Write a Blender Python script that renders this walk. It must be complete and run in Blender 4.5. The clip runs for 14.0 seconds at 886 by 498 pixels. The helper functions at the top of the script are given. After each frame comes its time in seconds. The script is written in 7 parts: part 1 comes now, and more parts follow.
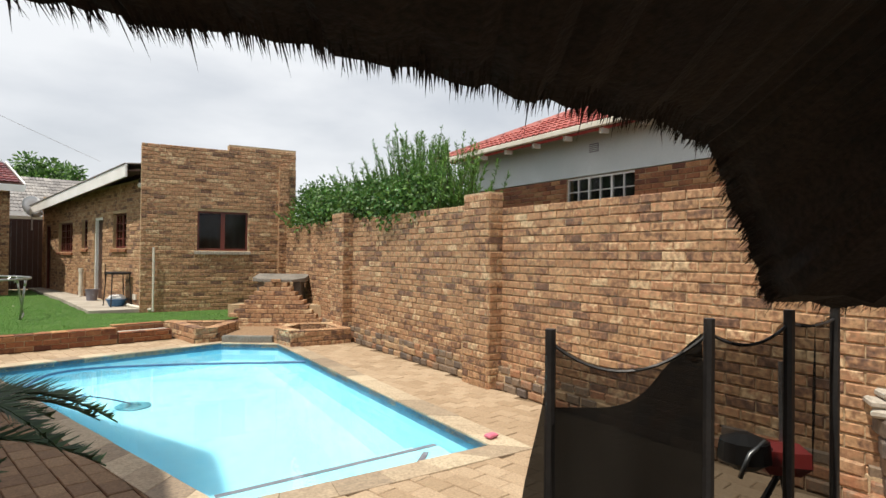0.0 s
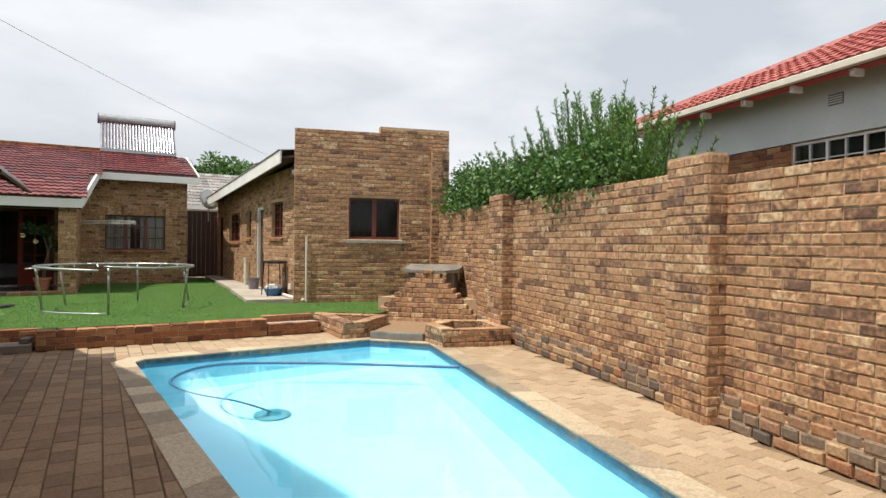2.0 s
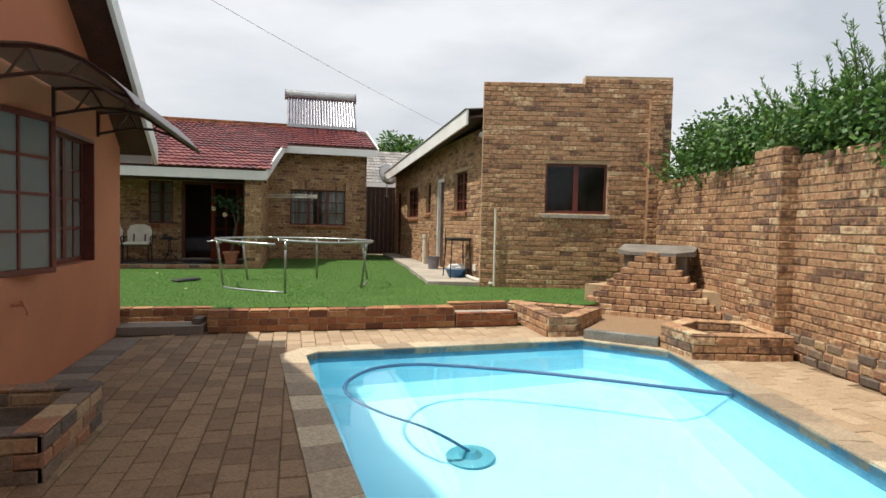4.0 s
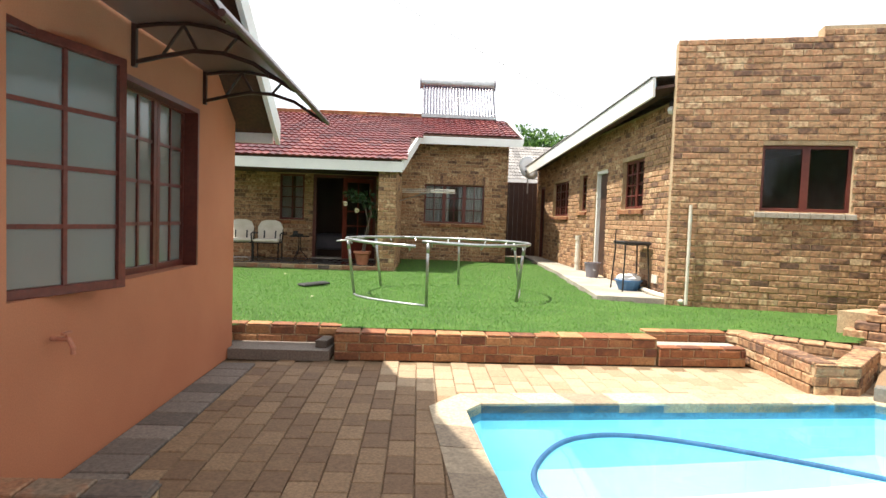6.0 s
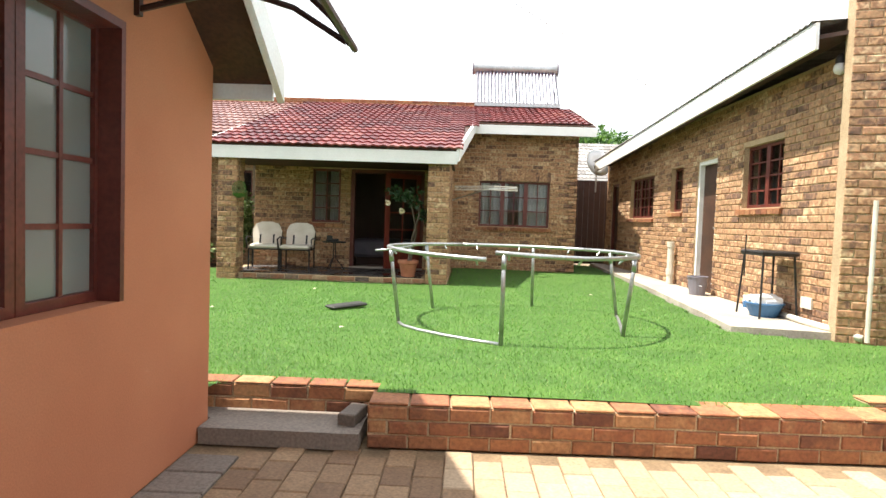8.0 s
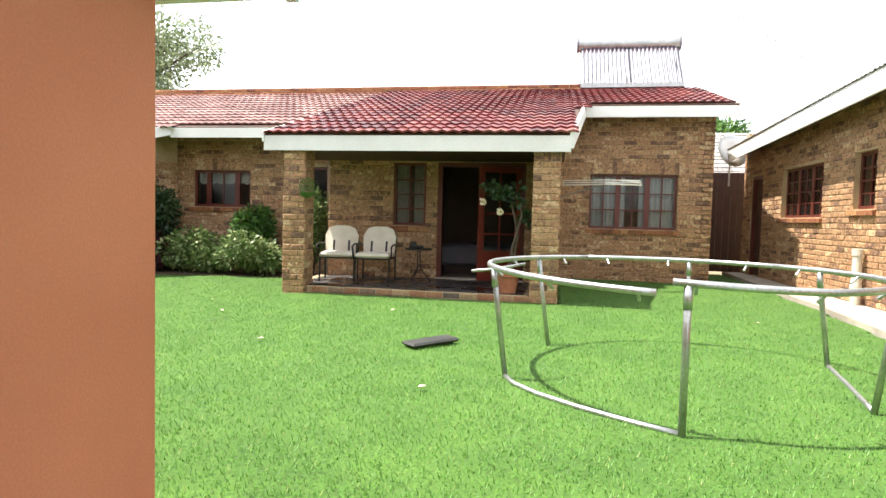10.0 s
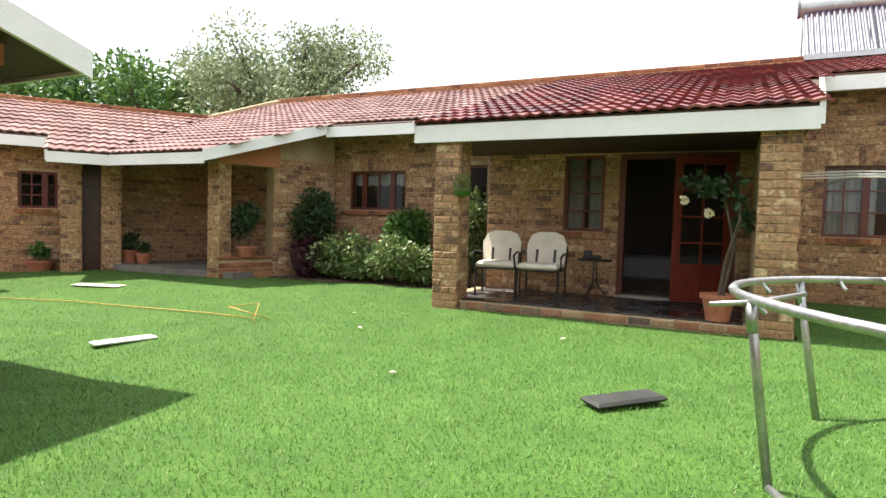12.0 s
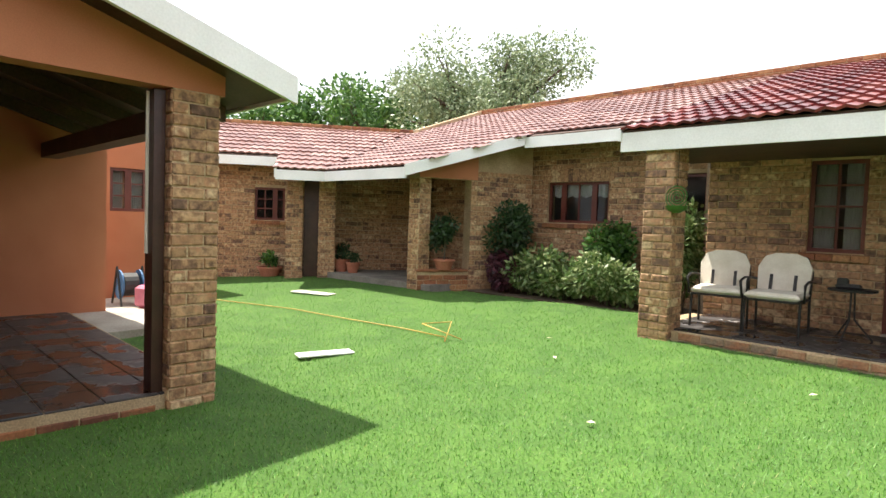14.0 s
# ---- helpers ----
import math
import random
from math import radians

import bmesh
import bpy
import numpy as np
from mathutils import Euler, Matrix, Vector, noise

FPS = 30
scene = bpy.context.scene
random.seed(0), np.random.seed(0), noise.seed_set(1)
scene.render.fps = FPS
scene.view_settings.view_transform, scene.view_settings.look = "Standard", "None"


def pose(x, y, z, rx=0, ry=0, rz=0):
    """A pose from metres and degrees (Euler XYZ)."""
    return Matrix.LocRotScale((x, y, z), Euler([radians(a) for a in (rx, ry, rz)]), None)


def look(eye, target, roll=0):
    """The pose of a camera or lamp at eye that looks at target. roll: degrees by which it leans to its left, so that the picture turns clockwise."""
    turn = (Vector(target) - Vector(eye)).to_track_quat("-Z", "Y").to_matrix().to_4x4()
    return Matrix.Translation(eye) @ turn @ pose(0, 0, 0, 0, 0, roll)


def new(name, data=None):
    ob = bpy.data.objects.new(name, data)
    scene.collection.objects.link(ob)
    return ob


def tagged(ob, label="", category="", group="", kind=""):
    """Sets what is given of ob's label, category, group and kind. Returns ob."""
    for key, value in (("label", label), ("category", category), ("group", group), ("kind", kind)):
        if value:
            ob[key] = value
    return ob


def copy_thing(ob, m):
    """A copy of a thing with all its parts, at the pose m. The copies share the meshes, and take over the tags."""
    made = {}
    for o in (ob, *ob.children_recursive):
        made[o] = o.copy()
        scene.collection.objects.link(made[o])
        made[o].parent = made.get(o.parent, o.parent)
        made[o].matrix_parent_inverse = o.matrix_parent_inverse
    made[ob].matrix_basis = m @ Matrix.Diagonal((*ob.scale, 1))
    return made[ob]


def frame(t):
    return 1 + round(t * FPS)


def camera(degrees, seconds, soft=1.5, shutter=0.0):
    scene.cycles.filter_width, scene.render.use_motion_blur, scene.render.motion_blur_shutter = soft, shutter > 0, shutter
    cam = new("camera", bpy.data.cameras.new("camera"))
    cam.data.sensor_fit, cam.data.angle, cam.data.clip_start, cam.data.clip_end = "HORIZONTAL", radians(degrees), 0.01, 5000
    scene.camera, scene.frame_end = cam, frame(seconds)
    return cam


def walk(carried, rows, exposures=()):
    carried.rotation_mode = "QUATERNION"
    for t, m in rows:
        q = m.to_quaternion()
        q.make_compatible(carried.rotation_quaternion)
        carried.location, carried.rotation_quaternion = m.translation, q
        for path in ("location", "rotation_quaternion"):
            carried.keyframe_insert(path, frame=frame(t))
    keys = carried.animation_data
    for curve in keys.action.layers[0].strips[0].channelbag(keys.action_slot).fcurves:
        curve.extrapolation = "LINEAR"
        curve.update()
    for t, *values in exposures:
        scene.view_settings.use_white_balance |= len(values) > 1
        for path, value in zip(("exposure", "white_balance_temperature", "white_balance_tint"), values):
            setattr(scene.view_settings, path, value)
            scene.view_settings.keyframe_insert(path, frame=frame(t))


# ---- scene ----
cam = camera(73.5, 14.0)
PATH = [
    (0, (-0.081, -0.585, 1.519), (1.323, 0.839, 1.54), 0.6),
    (0.5, (0.166, -0.394, 1.522), (1.495, 1.101, 1.532), 0.4),
    (1, (0.381, -0.107, 1.516), (1.595, 1.482, 1.521), 0.5),
    (1.5, (0.582, 0.269, 1.502), (1.673, 1.945, 1.502), 0.6),
    (2, (0.708, 0.719, 1.452), (1.709, 2.451, 1.441), 0.7),
    (2.5, (0.831, 1.227, 1.418), (1.735, 3.011, 1.39), 0.8),
    (3, (0.918, 1.751, 1.382), (1.715, 3.585, 1.331), 0.9),
    (3.5, (0.956, 2.25, 1.35), (1.638, 4.129, 1.288), 1.1),
    (4, (0.953, 2.763, 1.337), (1.44, 4.701, 1.253), 1.3),
    (4.2, (0.938, 2.981, 1.333), (1.359, 4.935, 1.242), 1.4),
    (6.3, (0.676, 5.026, 1.309), (0.735, 7.023, 1.211), 2.0),
    (6.5, (0.649, 5.239, 1.319), (0.696, 7.236, 1.221), 2.0),
    (7, (0.593, 5.782, 1.305), (0.614, 7.779, 1.209), 2.0),
    (7.5, (0.525, 6.323, 1.289), (0.508, 8.321, 1.195), 2.0),
    (7.7, (0.506, 6.534, 1.283), (0.472, 8.531, 1.192), 2.0),
    (9.8, (0.191, 8.473, 1.343), (-0.129, 10.444, 1.236), 1.4),
    (10, (0.152, 8.668, 1.329), (-0.205, 10.633, 1.226), 1.5),
    (10.5, (0.058, 9.095, 1.307), (-0.402, 11.039, 1.205), 1.5),
    (11, (-0.054, 9.479, 1.301), (-0.628, 11.392, 1.203), 1.6),
    (11.5, (-0.166, 9.788, 1.293), (-0.89, 11.65, 1.198), 1.6),
    (12, (-0.287, 10.038, 1.277), (-1.165, 11.832, 1.184), 1.7),
    (12.5, (-0.392, 10.2, 1.273), (-1.385, 11.934, 1.185), 1.7),
    (13, (-0.469, 10.348, 1.312), (-1.601, 11.994, 1.219), 1.8),
    (13.5, (-0.535, 10.402, 1.37), (-1.824, 11.928, 1.273), 2.0),
    (14, (-0.544, 10.439, 1.394), (-1.959, 11.849, 1.301), 2.0),
]
EXPOSURES = [(0.0, 0.06), (1.5, 0.12), (4.2, 0.04), (6.3, 1.05), (7.7, 1.22), (9.8, 1.40), (10.5, 1.38), (12.0, 1.16), (13.0, 1.12), (14.0, 1.26)]
walk(cam, [(t, look(eye, target, roll)) for t, eye, target, roll in PATH], EXPOSURES)

# ---- world and sun ----
SUN_WAY = Vector((0.44, 0.02, -1.0)).normalized()      # the way the sunlight travels
world = bpy.data.worlds.new("sky")
scene.world = world
world.use_nodes = True
wn, wl = world.node_tree.nodes, world.node_tree.links
wn.clear()
w_out = wn.new("ShaderNodeOutputWorld")
w_bg = wn.new("ShaderNodeBackground")
w_sky = wn.new("ShaderNodeTexSky")
w_sky.sky_type, w_sky.sun_disc = "NISHITA", False
w_sky.sun_elevation = math.asin(-SUN_WAY.z)
w_sky.sun_rotation = math.atan2(-SUN_WAY.x, -SUN_WAY.y)
w_sky.dust_density = 3.0
w_co = wn.new("ShaderNodeTexCoord")
w_map = wn.new("ShaderNodeMapping")
w_map.inputs["Scale"].default_value = (1.0, 1.6, 3.2)
w_noise = wn.new("ShaderNodeTexNoise")
w_noise.inputs["Scale"].default_value, w_noise.inputs["Detail"].default_value = 1.7, 7.0
w_ramp = wn.new("ShaderNodeMapRange")
w_ramp.inputs["From Min"].default_value, w_ramp.inputs["From Max"].default_value = 0.36, 0.60
w_ramp.inputs["To Min"].default_value, w_ramp.inputs["To Max"].default_value = 0.62, 1.0
w_mix = wn.new("ShaderNodeMix")
w_mix.data_type = "RGBA"
w_mix.inputs["B"].default_value = (10.4, 10.7, 11.1, 1)
w_bg.inputs["Strength"].default_value = 0.083
wl.new(w_co.outputs["Generated"], w_map.inputs["Vector"])
wl.new(w_map.outputs["Vector"], w_noise.inputs["Vector"])
wl.new(w_noise.outputs["Fac"], w_ramp.inputs["Value"])
wl.new(w_ramp.outputs["Result"], w_mix.inputs["Factor"])
wl.new(w_sky.outputs["Color"], w_mix.inputs["A"])
wl.new(w_mix.outputs["Result"], w_bg.inputs["Color"])
wl.new(w_bg.outputs["Background"], w_out.inputs["Surface"])
sun_data = bpy.data.lights.new("sun", "SUN")
sun_data.energy, sun_data.angle, sun_data.color = 5.0, radians(0.9), (1.0, 0.93, 0.82)
sun = new("sun", sun_data)
sun.rotation_euler = SUN_WAY.to_track_quat("-Z", "Y").to_euler()


# ---- mesh helpers ----
class Shape:
    """Gathers faces of one mesh."""
    def __init__(self, m=None):
        self.v, self.f, self.m = [], [], m or Matrix.Identity(4)

    def add(self, verts, faces):
        n = len(self.v)
        self.v += [tuple(self.m @ Vector(p)) for p in verts]
        self.f += [tuple(n + i for i in f) for f in faces]
        return self

    def box(self, x0, y0, z0, x1, y1, z1, c=0.0):
        if c <= 0:
            return self.add([(x0, y0, z0), (x1, y0, z0), (x1, y1, z0), (x0, y1, z0), (x0, y0, z1), (x1, y0, z1), (x1, y1, z1), (x0, y1, z1)],
                            [(3, 2, 1, 0), (4, 5, 6, 7), (0, 1, 5, 4), (1, 2, 6, 5), (2, 3, 7, 6), (3, 0, 4, 7)])
        rings = [(x0 + c, y0 + c, x1 - c, y1 - c, z0), (x0, y0, x1, y1, z0 + c), (x0, y0, x1, y1, z1 - c), (x0 + c, y0 + c, x1 - c, y1 - c, z1)]
        v = [p for a, b, d, e, z in rings for p in ((a, b, z), (d, b, z), (d, e, z), (a, e, z))]
        f = [(3, 2, 1, 0), (12, 13, 14, 15)]
        for r in range(3):
            f += [(4 * r + i, 4 * r + (i + 1) % 4, 4 * r + 4 + (i + 1) % 4, 4 * r + 4 + i) for i in range(4)]
        return self.add(v, f)

    def prism(self, poly, z0, z1):
        n = len(poly)
        lo = [(p[0], p[1], z0(p) if callable(z0) else z0) for p in poly]
        hi = [(p[0], p[1], z1(p) if callable(z1) else z1) for p in poly]
        return self.add(lo + hi, [tuple(range(n))[::-1], tuple(range(n, 2 * n))] + [(i, (i + 1) % n, n + (i + 1) % n, n + i) for i in range(n)])

    def tube(self, pts, r, k=8, r2=None, cap=True):
        pts = [Vector(p) for p in pts]
        rings = []
        up = Vector((0, 0, 1))
        for i, p in enumerate(pts):
            d = (pts[min(i + 1, len(pts) - 1)] - pts[max(i - 1, 0)]).normalized()
            a = d.cross(up if abs(d.z) < 0.95 else Vector((1, 0, 0))).normalized()
            b = d.cross(a)
            q = r if r2 is None else r + (r2 - r) * i / (len(pts) - 1)
            rings.append([p + q * (math.cos(2 * math.pi * j / k) * a + math.sin(2 * math.pi * j / k) * b) for j in range(k)])
        f = []
        for i in range(len(pts) - 1):
            f += [(i * k + j, i * k + (j + 1) % k, (i + 1) * k + (j + 1) % k, (i + 1) * k + j) for j in range(k)]
        if cap:
            f += [tuple(range(k))[::-1], tuple(range((len(pts) - 1) * k, len(pts) * k))]
        return self.add([tuple(p) for ring in rings for p in ring], f)

    def lathe(self, profile, k=16, at=(0, 0)):
        v = [(at[0] + r * math.cos(2 * math.pi * j / k), at[1] + r * math.sin(2 * math.pi * j / k), z) for r, z in profile for j in range(k)]
        f = []
        for i in range(len(profile) - 1):
            f += [(i * k + j, i * k + (j + 1) % k, (i + 1) * k + (j + 1) % k, (i + 1) * k + j) for j in range(k)]
        f += [tuple(range(k))[::-1], tuple(range((len(profile) - 1) * k, len(profile) * k))]
        return self.add(v, f)

    def mesh(self, name, mat, smooth=False):
        me = bpy.data.meshes.new(name)
        me.from_pydata(self.v, [], self.f)
        me.materials.append(mat)
        if smooth:
            me.polygons.foreach_set("use_smooth", [True] * len(me.polygons))
        me.update()
        return me


def part(name, shape, mat, parent=None, label="", smooth=False):
    me = shape if isinstance(shape, bpy.types.Mesh) else shape.mesh(name, mat, smooth)
    ob = new(name, me)
    if parent is not None:
        ob.parent = parent
    return tagged(ob, label)


def thing(name, label, category, m=None, group="", kind=""):
    ob = new(name)
    ob.empty_display_size = 0.1
    if m is not None:
        ob.matrix_basis = m
    return tagged(ob, label, category, group, kind)


def solid(name, shape, mat, label, category, group="", kind="structure", smooth=False):
    return tagged(part(name, shape, mat, None, "", smooth), label, category, group, kind)


# ---- materials ----
def material(name, rough=0.7, metal=0.0):
    mat = bpy.data.materials.new(name)
    mat.use_nodes = True
    nt = mat.node_tree
    b = nt.nodes["Principled BSDF"]
    b.inputs["Roughness"].default_value, b.inputs["Metallic"].default_value = rough, metal
    return mat, nt, b


def node(nt, kind, **values):
    n = nt.nodes.new(kind)
    for k, v in values.items():
        n.inputs[k.replace("_", " ")].default_value = v
    return n


def noise_node(nt, scale, detail=4.0, stretch=None):
    n = node(nt, "ShaderNodeTexNoise", Scale=scale, Detail=detail)
    co = nt.nodes.new("ShaderNodeTexCoord")
    if stretch:
        mp = nt.nodes.new("ShaderNodeMapping")
        mp.inputs["Scale"].default_value = stretch
        nt.links.new(co.outputs["Object"], mp.inputs["Vector"])
        nt.links.new(mp.outputs["Vector"], n.inputs["Vector"])
    else:
        nt.links.new(co.outputs["Object"], n.inputs["Vector"])
    return n


def ramp_node(nt, stops):
    r = nt.nodes.new("ShaderNodeValToRGB")
    e = r.color_ramp.elements
    e[0].position, e[0].color = stops[0][0], (*stops[0][1], 1)
    e[1].position, e[1].color = stops[-1][0], (*stops[-1][1], 1)
    for p, c in stops[1:-1]:
        q = e.new(p)
        q.color = (*c, 1)
    return r


def mix_node(nt, a, b, fac, blend="MIX"):
    m = nt.nodes.new("ShaderNodeMix")
    m.data_type, m.blend_type = "RGBA", blend
    for sock, val in ((m.inputs["A"], a), (m.inputs["B"], b), (m.inputs["Factor"], fac)):
        if isinstance(val, bpy.types.NodeSocket):
            nt.links.new(val, sock)
        elif isinstance(val, tuple):
            sock.default_value = (*val, 1)
        else:
            sock.default_value = val
    return m.outputs["Result"]


def bump(nt, b, height, strength=0.3, distance=0.01):
    n = node(nt, "ShaderNodeBump", Strength=strength, Distance=distance)
    nt.links.new(height, n.inputs["Height"])
    nt.links.new(n.outputs["Normal"], b.inputs["Normal"])


def surface(name, c1, c2, scale=3.0, rough=0.7, fine=60.0, grain=0.3, metal=0.0, bumps=0.25, stretch=None):
    """A surface with two colours mixed by a broad noise, a fine grain, and relief."""
    mat, nt, b = material(name, rough, metal)
    n1, n2 = noise_node(nt, scale, 5, stretch), noise_node(nt, fine, 3, stretch)
    r1 = ramp_node(nt, [(0.35, c1), (0.68, c2)])
    nt.links.new(n1.outputs["Fac"], r1.inputs["Fac"])
    r2 = ramp_node(nt, [(0.3, (1 - grain,) * 3), (0.7, (1 + 0.3 * grain,) * 3)])
    nt.links.new(n2.outputs["Fac"], r2.inputs["Fac"])
    nt.links.new(mix_node(nt, r1.outputs["Color"], r2.outputs["Color"], 1.0, "MULTIPLY"), b.inputs["Base Color"])
    bump(nt, b, n2.outputs["Fac"], bumps, 0.004)
    return mat


def pieces(name, stops, rough=0.8, blotch=0.35, fine=45.0, spread=0.25, bumps=0.5):
    """Bricks, tiles and pavers: each piece takes a colour of its own from the ramp."""
    mat, nt, b = material(name, rough)
    geo, info = nt.nodes.new("ShaderNodeNewGeometry"), nt.nodes.new("ShaderNodeObjectInfo")
    add = nt.nodes.new("ShaderNodeMath")
    nt.links.new(geo.outputs["Random Per Island"], add.inputs[0])
    nt.links.new(info.outputs["Random"], add.inputs[1])
    fr = nt.nodes.new("ShaderNodeMath")
    fr.operation = "FRACT"
    nt.links.new(add.outputs[0], fr.inputs[0])
    n1, n2 = nt.nodes.new("ShaderNodeTexNoise"), nt.nodes.new("ShaderNodeTexNoise")
    n1.inputs["Scale"].default_value, n1.inputs["Detail"].default_value = 13.0, 5.0
    n2.inputs["Scale"].default_value, n2.inputs["Detail"].default_value = fine, 4.0
    for n in (n1, n2):
        nt.links.new(geo.outputs["Position"], n.inputs["Vector"])
    s1 = nt.nodes.new("ShaderNodeMath")
    s1.operation = "MULTIPLY_ADD"
    s1.inputs[1].default_value, s1.inputs[2].default_value = spread * 2, -spread
    nt.links.new(n1.outputs["Fac"], s1.inputs[0])
    s2 = nt.nodes.new("ShaderNodeMath")
    nt.links.new(fr.outputs[0], s2.inputs[0])
    nt.links.new(s1.outputs[0], s2.inputs[1])
    r = ramp_node(nt, stops)
    nt.links.new(s2.outputs[0], r.inputs["Fac"])
    r2 = ramp_node(nt, [(0.3, (1 - blotch,) * 3), (0.66, (1.12,) * 3)])
    nt.links.new(n2.outputs["Fac"], r2.inputs["Fac"])
    nt.links.new(mix_node(nt, r.outputs["Color"], r2.outputs["Color"], 1.0, "MULTIPLY"), b.inputs["Base Color"])
    bump(nt, b, n2.outputs["Fac"], bumps, 0.006)
    return mat


BRICK = pieces("face_brick", [(0.0, (0.17, 0.095, 0.062)), (0.14, (0.28, 0.152, 0.086)), (0.32, (0.44, 0.262, 0.135)), (0.48, (0.35, 0.185, 0.098)),
                              (0.66, (0.50, 0.315, 0.170)), (0.82, (0.41, 0.205, 0.108)), (1.0, (0.58, 0.415, 0.245))], spread=0.50, blotch=0.50, fine=26.0, bumps=0.9)
BRICK_RED = pieces("red_brick", [(0.0, (0.14, 0.05, 0.028)), (0.35, (0.34, 0.14, 0.058)), (0.65, (0.26, 0.092, 0.042)), (1.0, (0.45, 0.24, 0.105))], spread=0.3)
BRICK_OLD = pieces("old_stone", [(0.0, (0.11, 0.085, 0.07)), (0.4, (0.23, 0.165, 0.11)), (0.6, (0.32, 0.14, 0.07)), (1.0, (0.40, 0.28, 0.16))], spread=0.3)
MORTAR = surface("mortar", (0.42, 0.30, 0.175), (0.55, 0.415, 0.26), 4.0, 0.95, 80, 0.4)
# Brown deepened for paving in shade; the sanded copy below also carries sunlight.
PAVER = pieces("paver", [(0.0, (0.175, 0.103, 0.056)), (0.5, (0.23, 0.142, 0.076)), (1.0, (0.29, 0.187, 0.104))], 0.8, 0.3, 60, 0.4, 0.3)
PAVER_SAND_LIT = pieces("sanded_lit_paver", [(0.0, (0.32, 0.228, 0.140)), (0.5, (0.37, 0.270, 0.172)), (1.0, (0.42, 0.315, 0.208))], 0.85, 0.22, 60, 0.35, 0.2)
PAVER_GREY = pieces("grey_paver", [(0.0, (0.13, 0.105, 0.085)), (1.0, (0.24, 0.20, 0.165))], 0.8, 0.3, 60, 0.25, 0.3)
COPING = pieces("coping_stone", [(0.0, (0.26, 0.20, 0.14)), (0.6, (0.42, 0.33, 0.225)), (1.0, (0.52, 0.43, 0.30))], 0.75, 0.3, 50, 0.3, 0.3)
JOINT = surface("joint_sand", (0.17, 0.115, 0.065), (0.27, 0.185, 0.105), 5, 0.95)
TILE = pieces("red_roof_tile", [(0.0, (0.075, 0.011, 0.012)), (0.5, (0.14, 0.020, 0.020)), (0.85, (0.18, 0.032, 0.028)), (1.0, (0.25, 0.08, 0.065))], 0.38, 0.35, 25, 0.25, 0.2)
TILE_PINK = pieces("faded_roof_tile", [(0.0, (0.16, 0.070, 0.058)), (0.5, (0.23, 0.110, 0.092)), (1.0, (0.31, 0.18, 0.155))], 0.34, 0.35, 25, 0.25, 0.2)
TILE_ORANGE = pieces("orange_roof_tile", [(0.0, (0.27, 0.050, 0.038)), (0.5, (0.35, 0.074, 0.057)), (1.0, (0.43, 0.13, 0.10))], 0.55, 0.35, 25, 0.25, 0.2)
TILE_GREY = pieces("grey_roof_tile", [(0.0, (0.16, 0.15, 0.145)), (1.0, (0.34, 0.32, 0.30))], 0.7, 0.3, 25, 0.2, 0.2)
ORANGE = surface("orange_plaster", (0.43, 0.155, 0.075), (0.50, 0.195, 0.098), 1.3, 0.85, 130, 0.10, 0, 0.2)
WHITE = surface("white_paint", (0.76, 0.76, 0.74), (0.84, 0.84, 0.83), 2.0, 0.55, 60, 0.08, 0, 0.1)
PALE_WALL = surface("pale_plaster", (0.60, 0.66, 0.66), (0.72, 0.77, 0.77), 1.0, 0.85, 70, 0.10)
FRAME = surface("red_brown_frame", (0.105, 0.022, 0.016), (0.155, 0.036, 0.024), 5.0, 0.42, 40, 0.25, 0, 0.1)
DOOR_RED = surface("red_stained_wood", (0.16, 0.022, 0.012), (0.22, 0.036, 0.018), 4.0, 0.4, 30, 0.3, 0, 0.15, (8, 8, 1))
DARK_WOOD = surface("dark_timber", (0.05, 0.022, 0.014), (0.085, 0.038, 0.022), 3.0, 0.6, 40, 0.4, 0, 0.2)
STEEL = surface("galvanised_steel", (0.40, 0.41, 0.41), (0.55, 0.56, 0.56), 8.0, 0.38, 60, 0.25, 0.85, 0.1)
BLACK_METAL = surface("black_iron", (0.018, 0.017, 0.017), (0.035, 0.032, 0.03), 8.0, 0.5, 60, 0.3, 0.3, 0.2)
DARK_BROWN = surface("brown_painted_steel", (0.04, 0.016, 0.013), (0.06, 0.024, 0.018), 8, 0.4, 50, 0.2)
CONCRETE = surface("concrete", (0.34, 0.30, 0.245), (0.48, 0.435, 0.365), 2.0, 0.9, 40, 0.25)
DARK_CONCRETE = surface("dark_concrete", (0.15, 0.135, 0.115), (0.26, 0.235, 0.20), 3.0, 0.9, 40, 0.3)
TERRACOTTA = surface("terracotta", (0.38, 0.13, 0.075), (0.47, 0.19, 0.115), 4.0, 0.75, 50, 0.2)
SOIL = surface("soil", (0.06, 0.038, 0.024), (0.13, 0.085, 0.05), 6.0, 0.98, 50, 0.5, 0, 0.8)
EARTH = surface("dry_ground", (0.20, 0.15, 0.09), (0.28, 0.21, 0.13), 0.4, 0.98, 20, 0.4, 0, 0.5)
TURF = surface("turf", (0.044, 0.112, 0.010), (0.070, 0.155, 0.017), 2.6, 0.95, 70, 0.5, 0, 0.8)
# Near-black straw: the shade under the shelter is put into this colour.
THATCH_SHADED = surface("thatch", (0.012, 0.008, 0.005), (0.028, 0.019, 0.011), 4.0, 0.95, 60, 0.6, 0, 1.0)
CUSHION = surface("cream_cushion", (0.62, 0.56, 0.46), (0.74, 0.69, 0.60), 5.0, 0.9, 90, 0.1)
CURTAIN = surface("white_curtain", (0.66, 0.64, 0.60), (0.76, 0.74, 0.70), 3.0, 0.9, 60, 0.1)
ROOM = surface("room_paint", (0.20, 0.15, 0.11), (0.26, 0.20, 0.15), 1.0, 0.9)
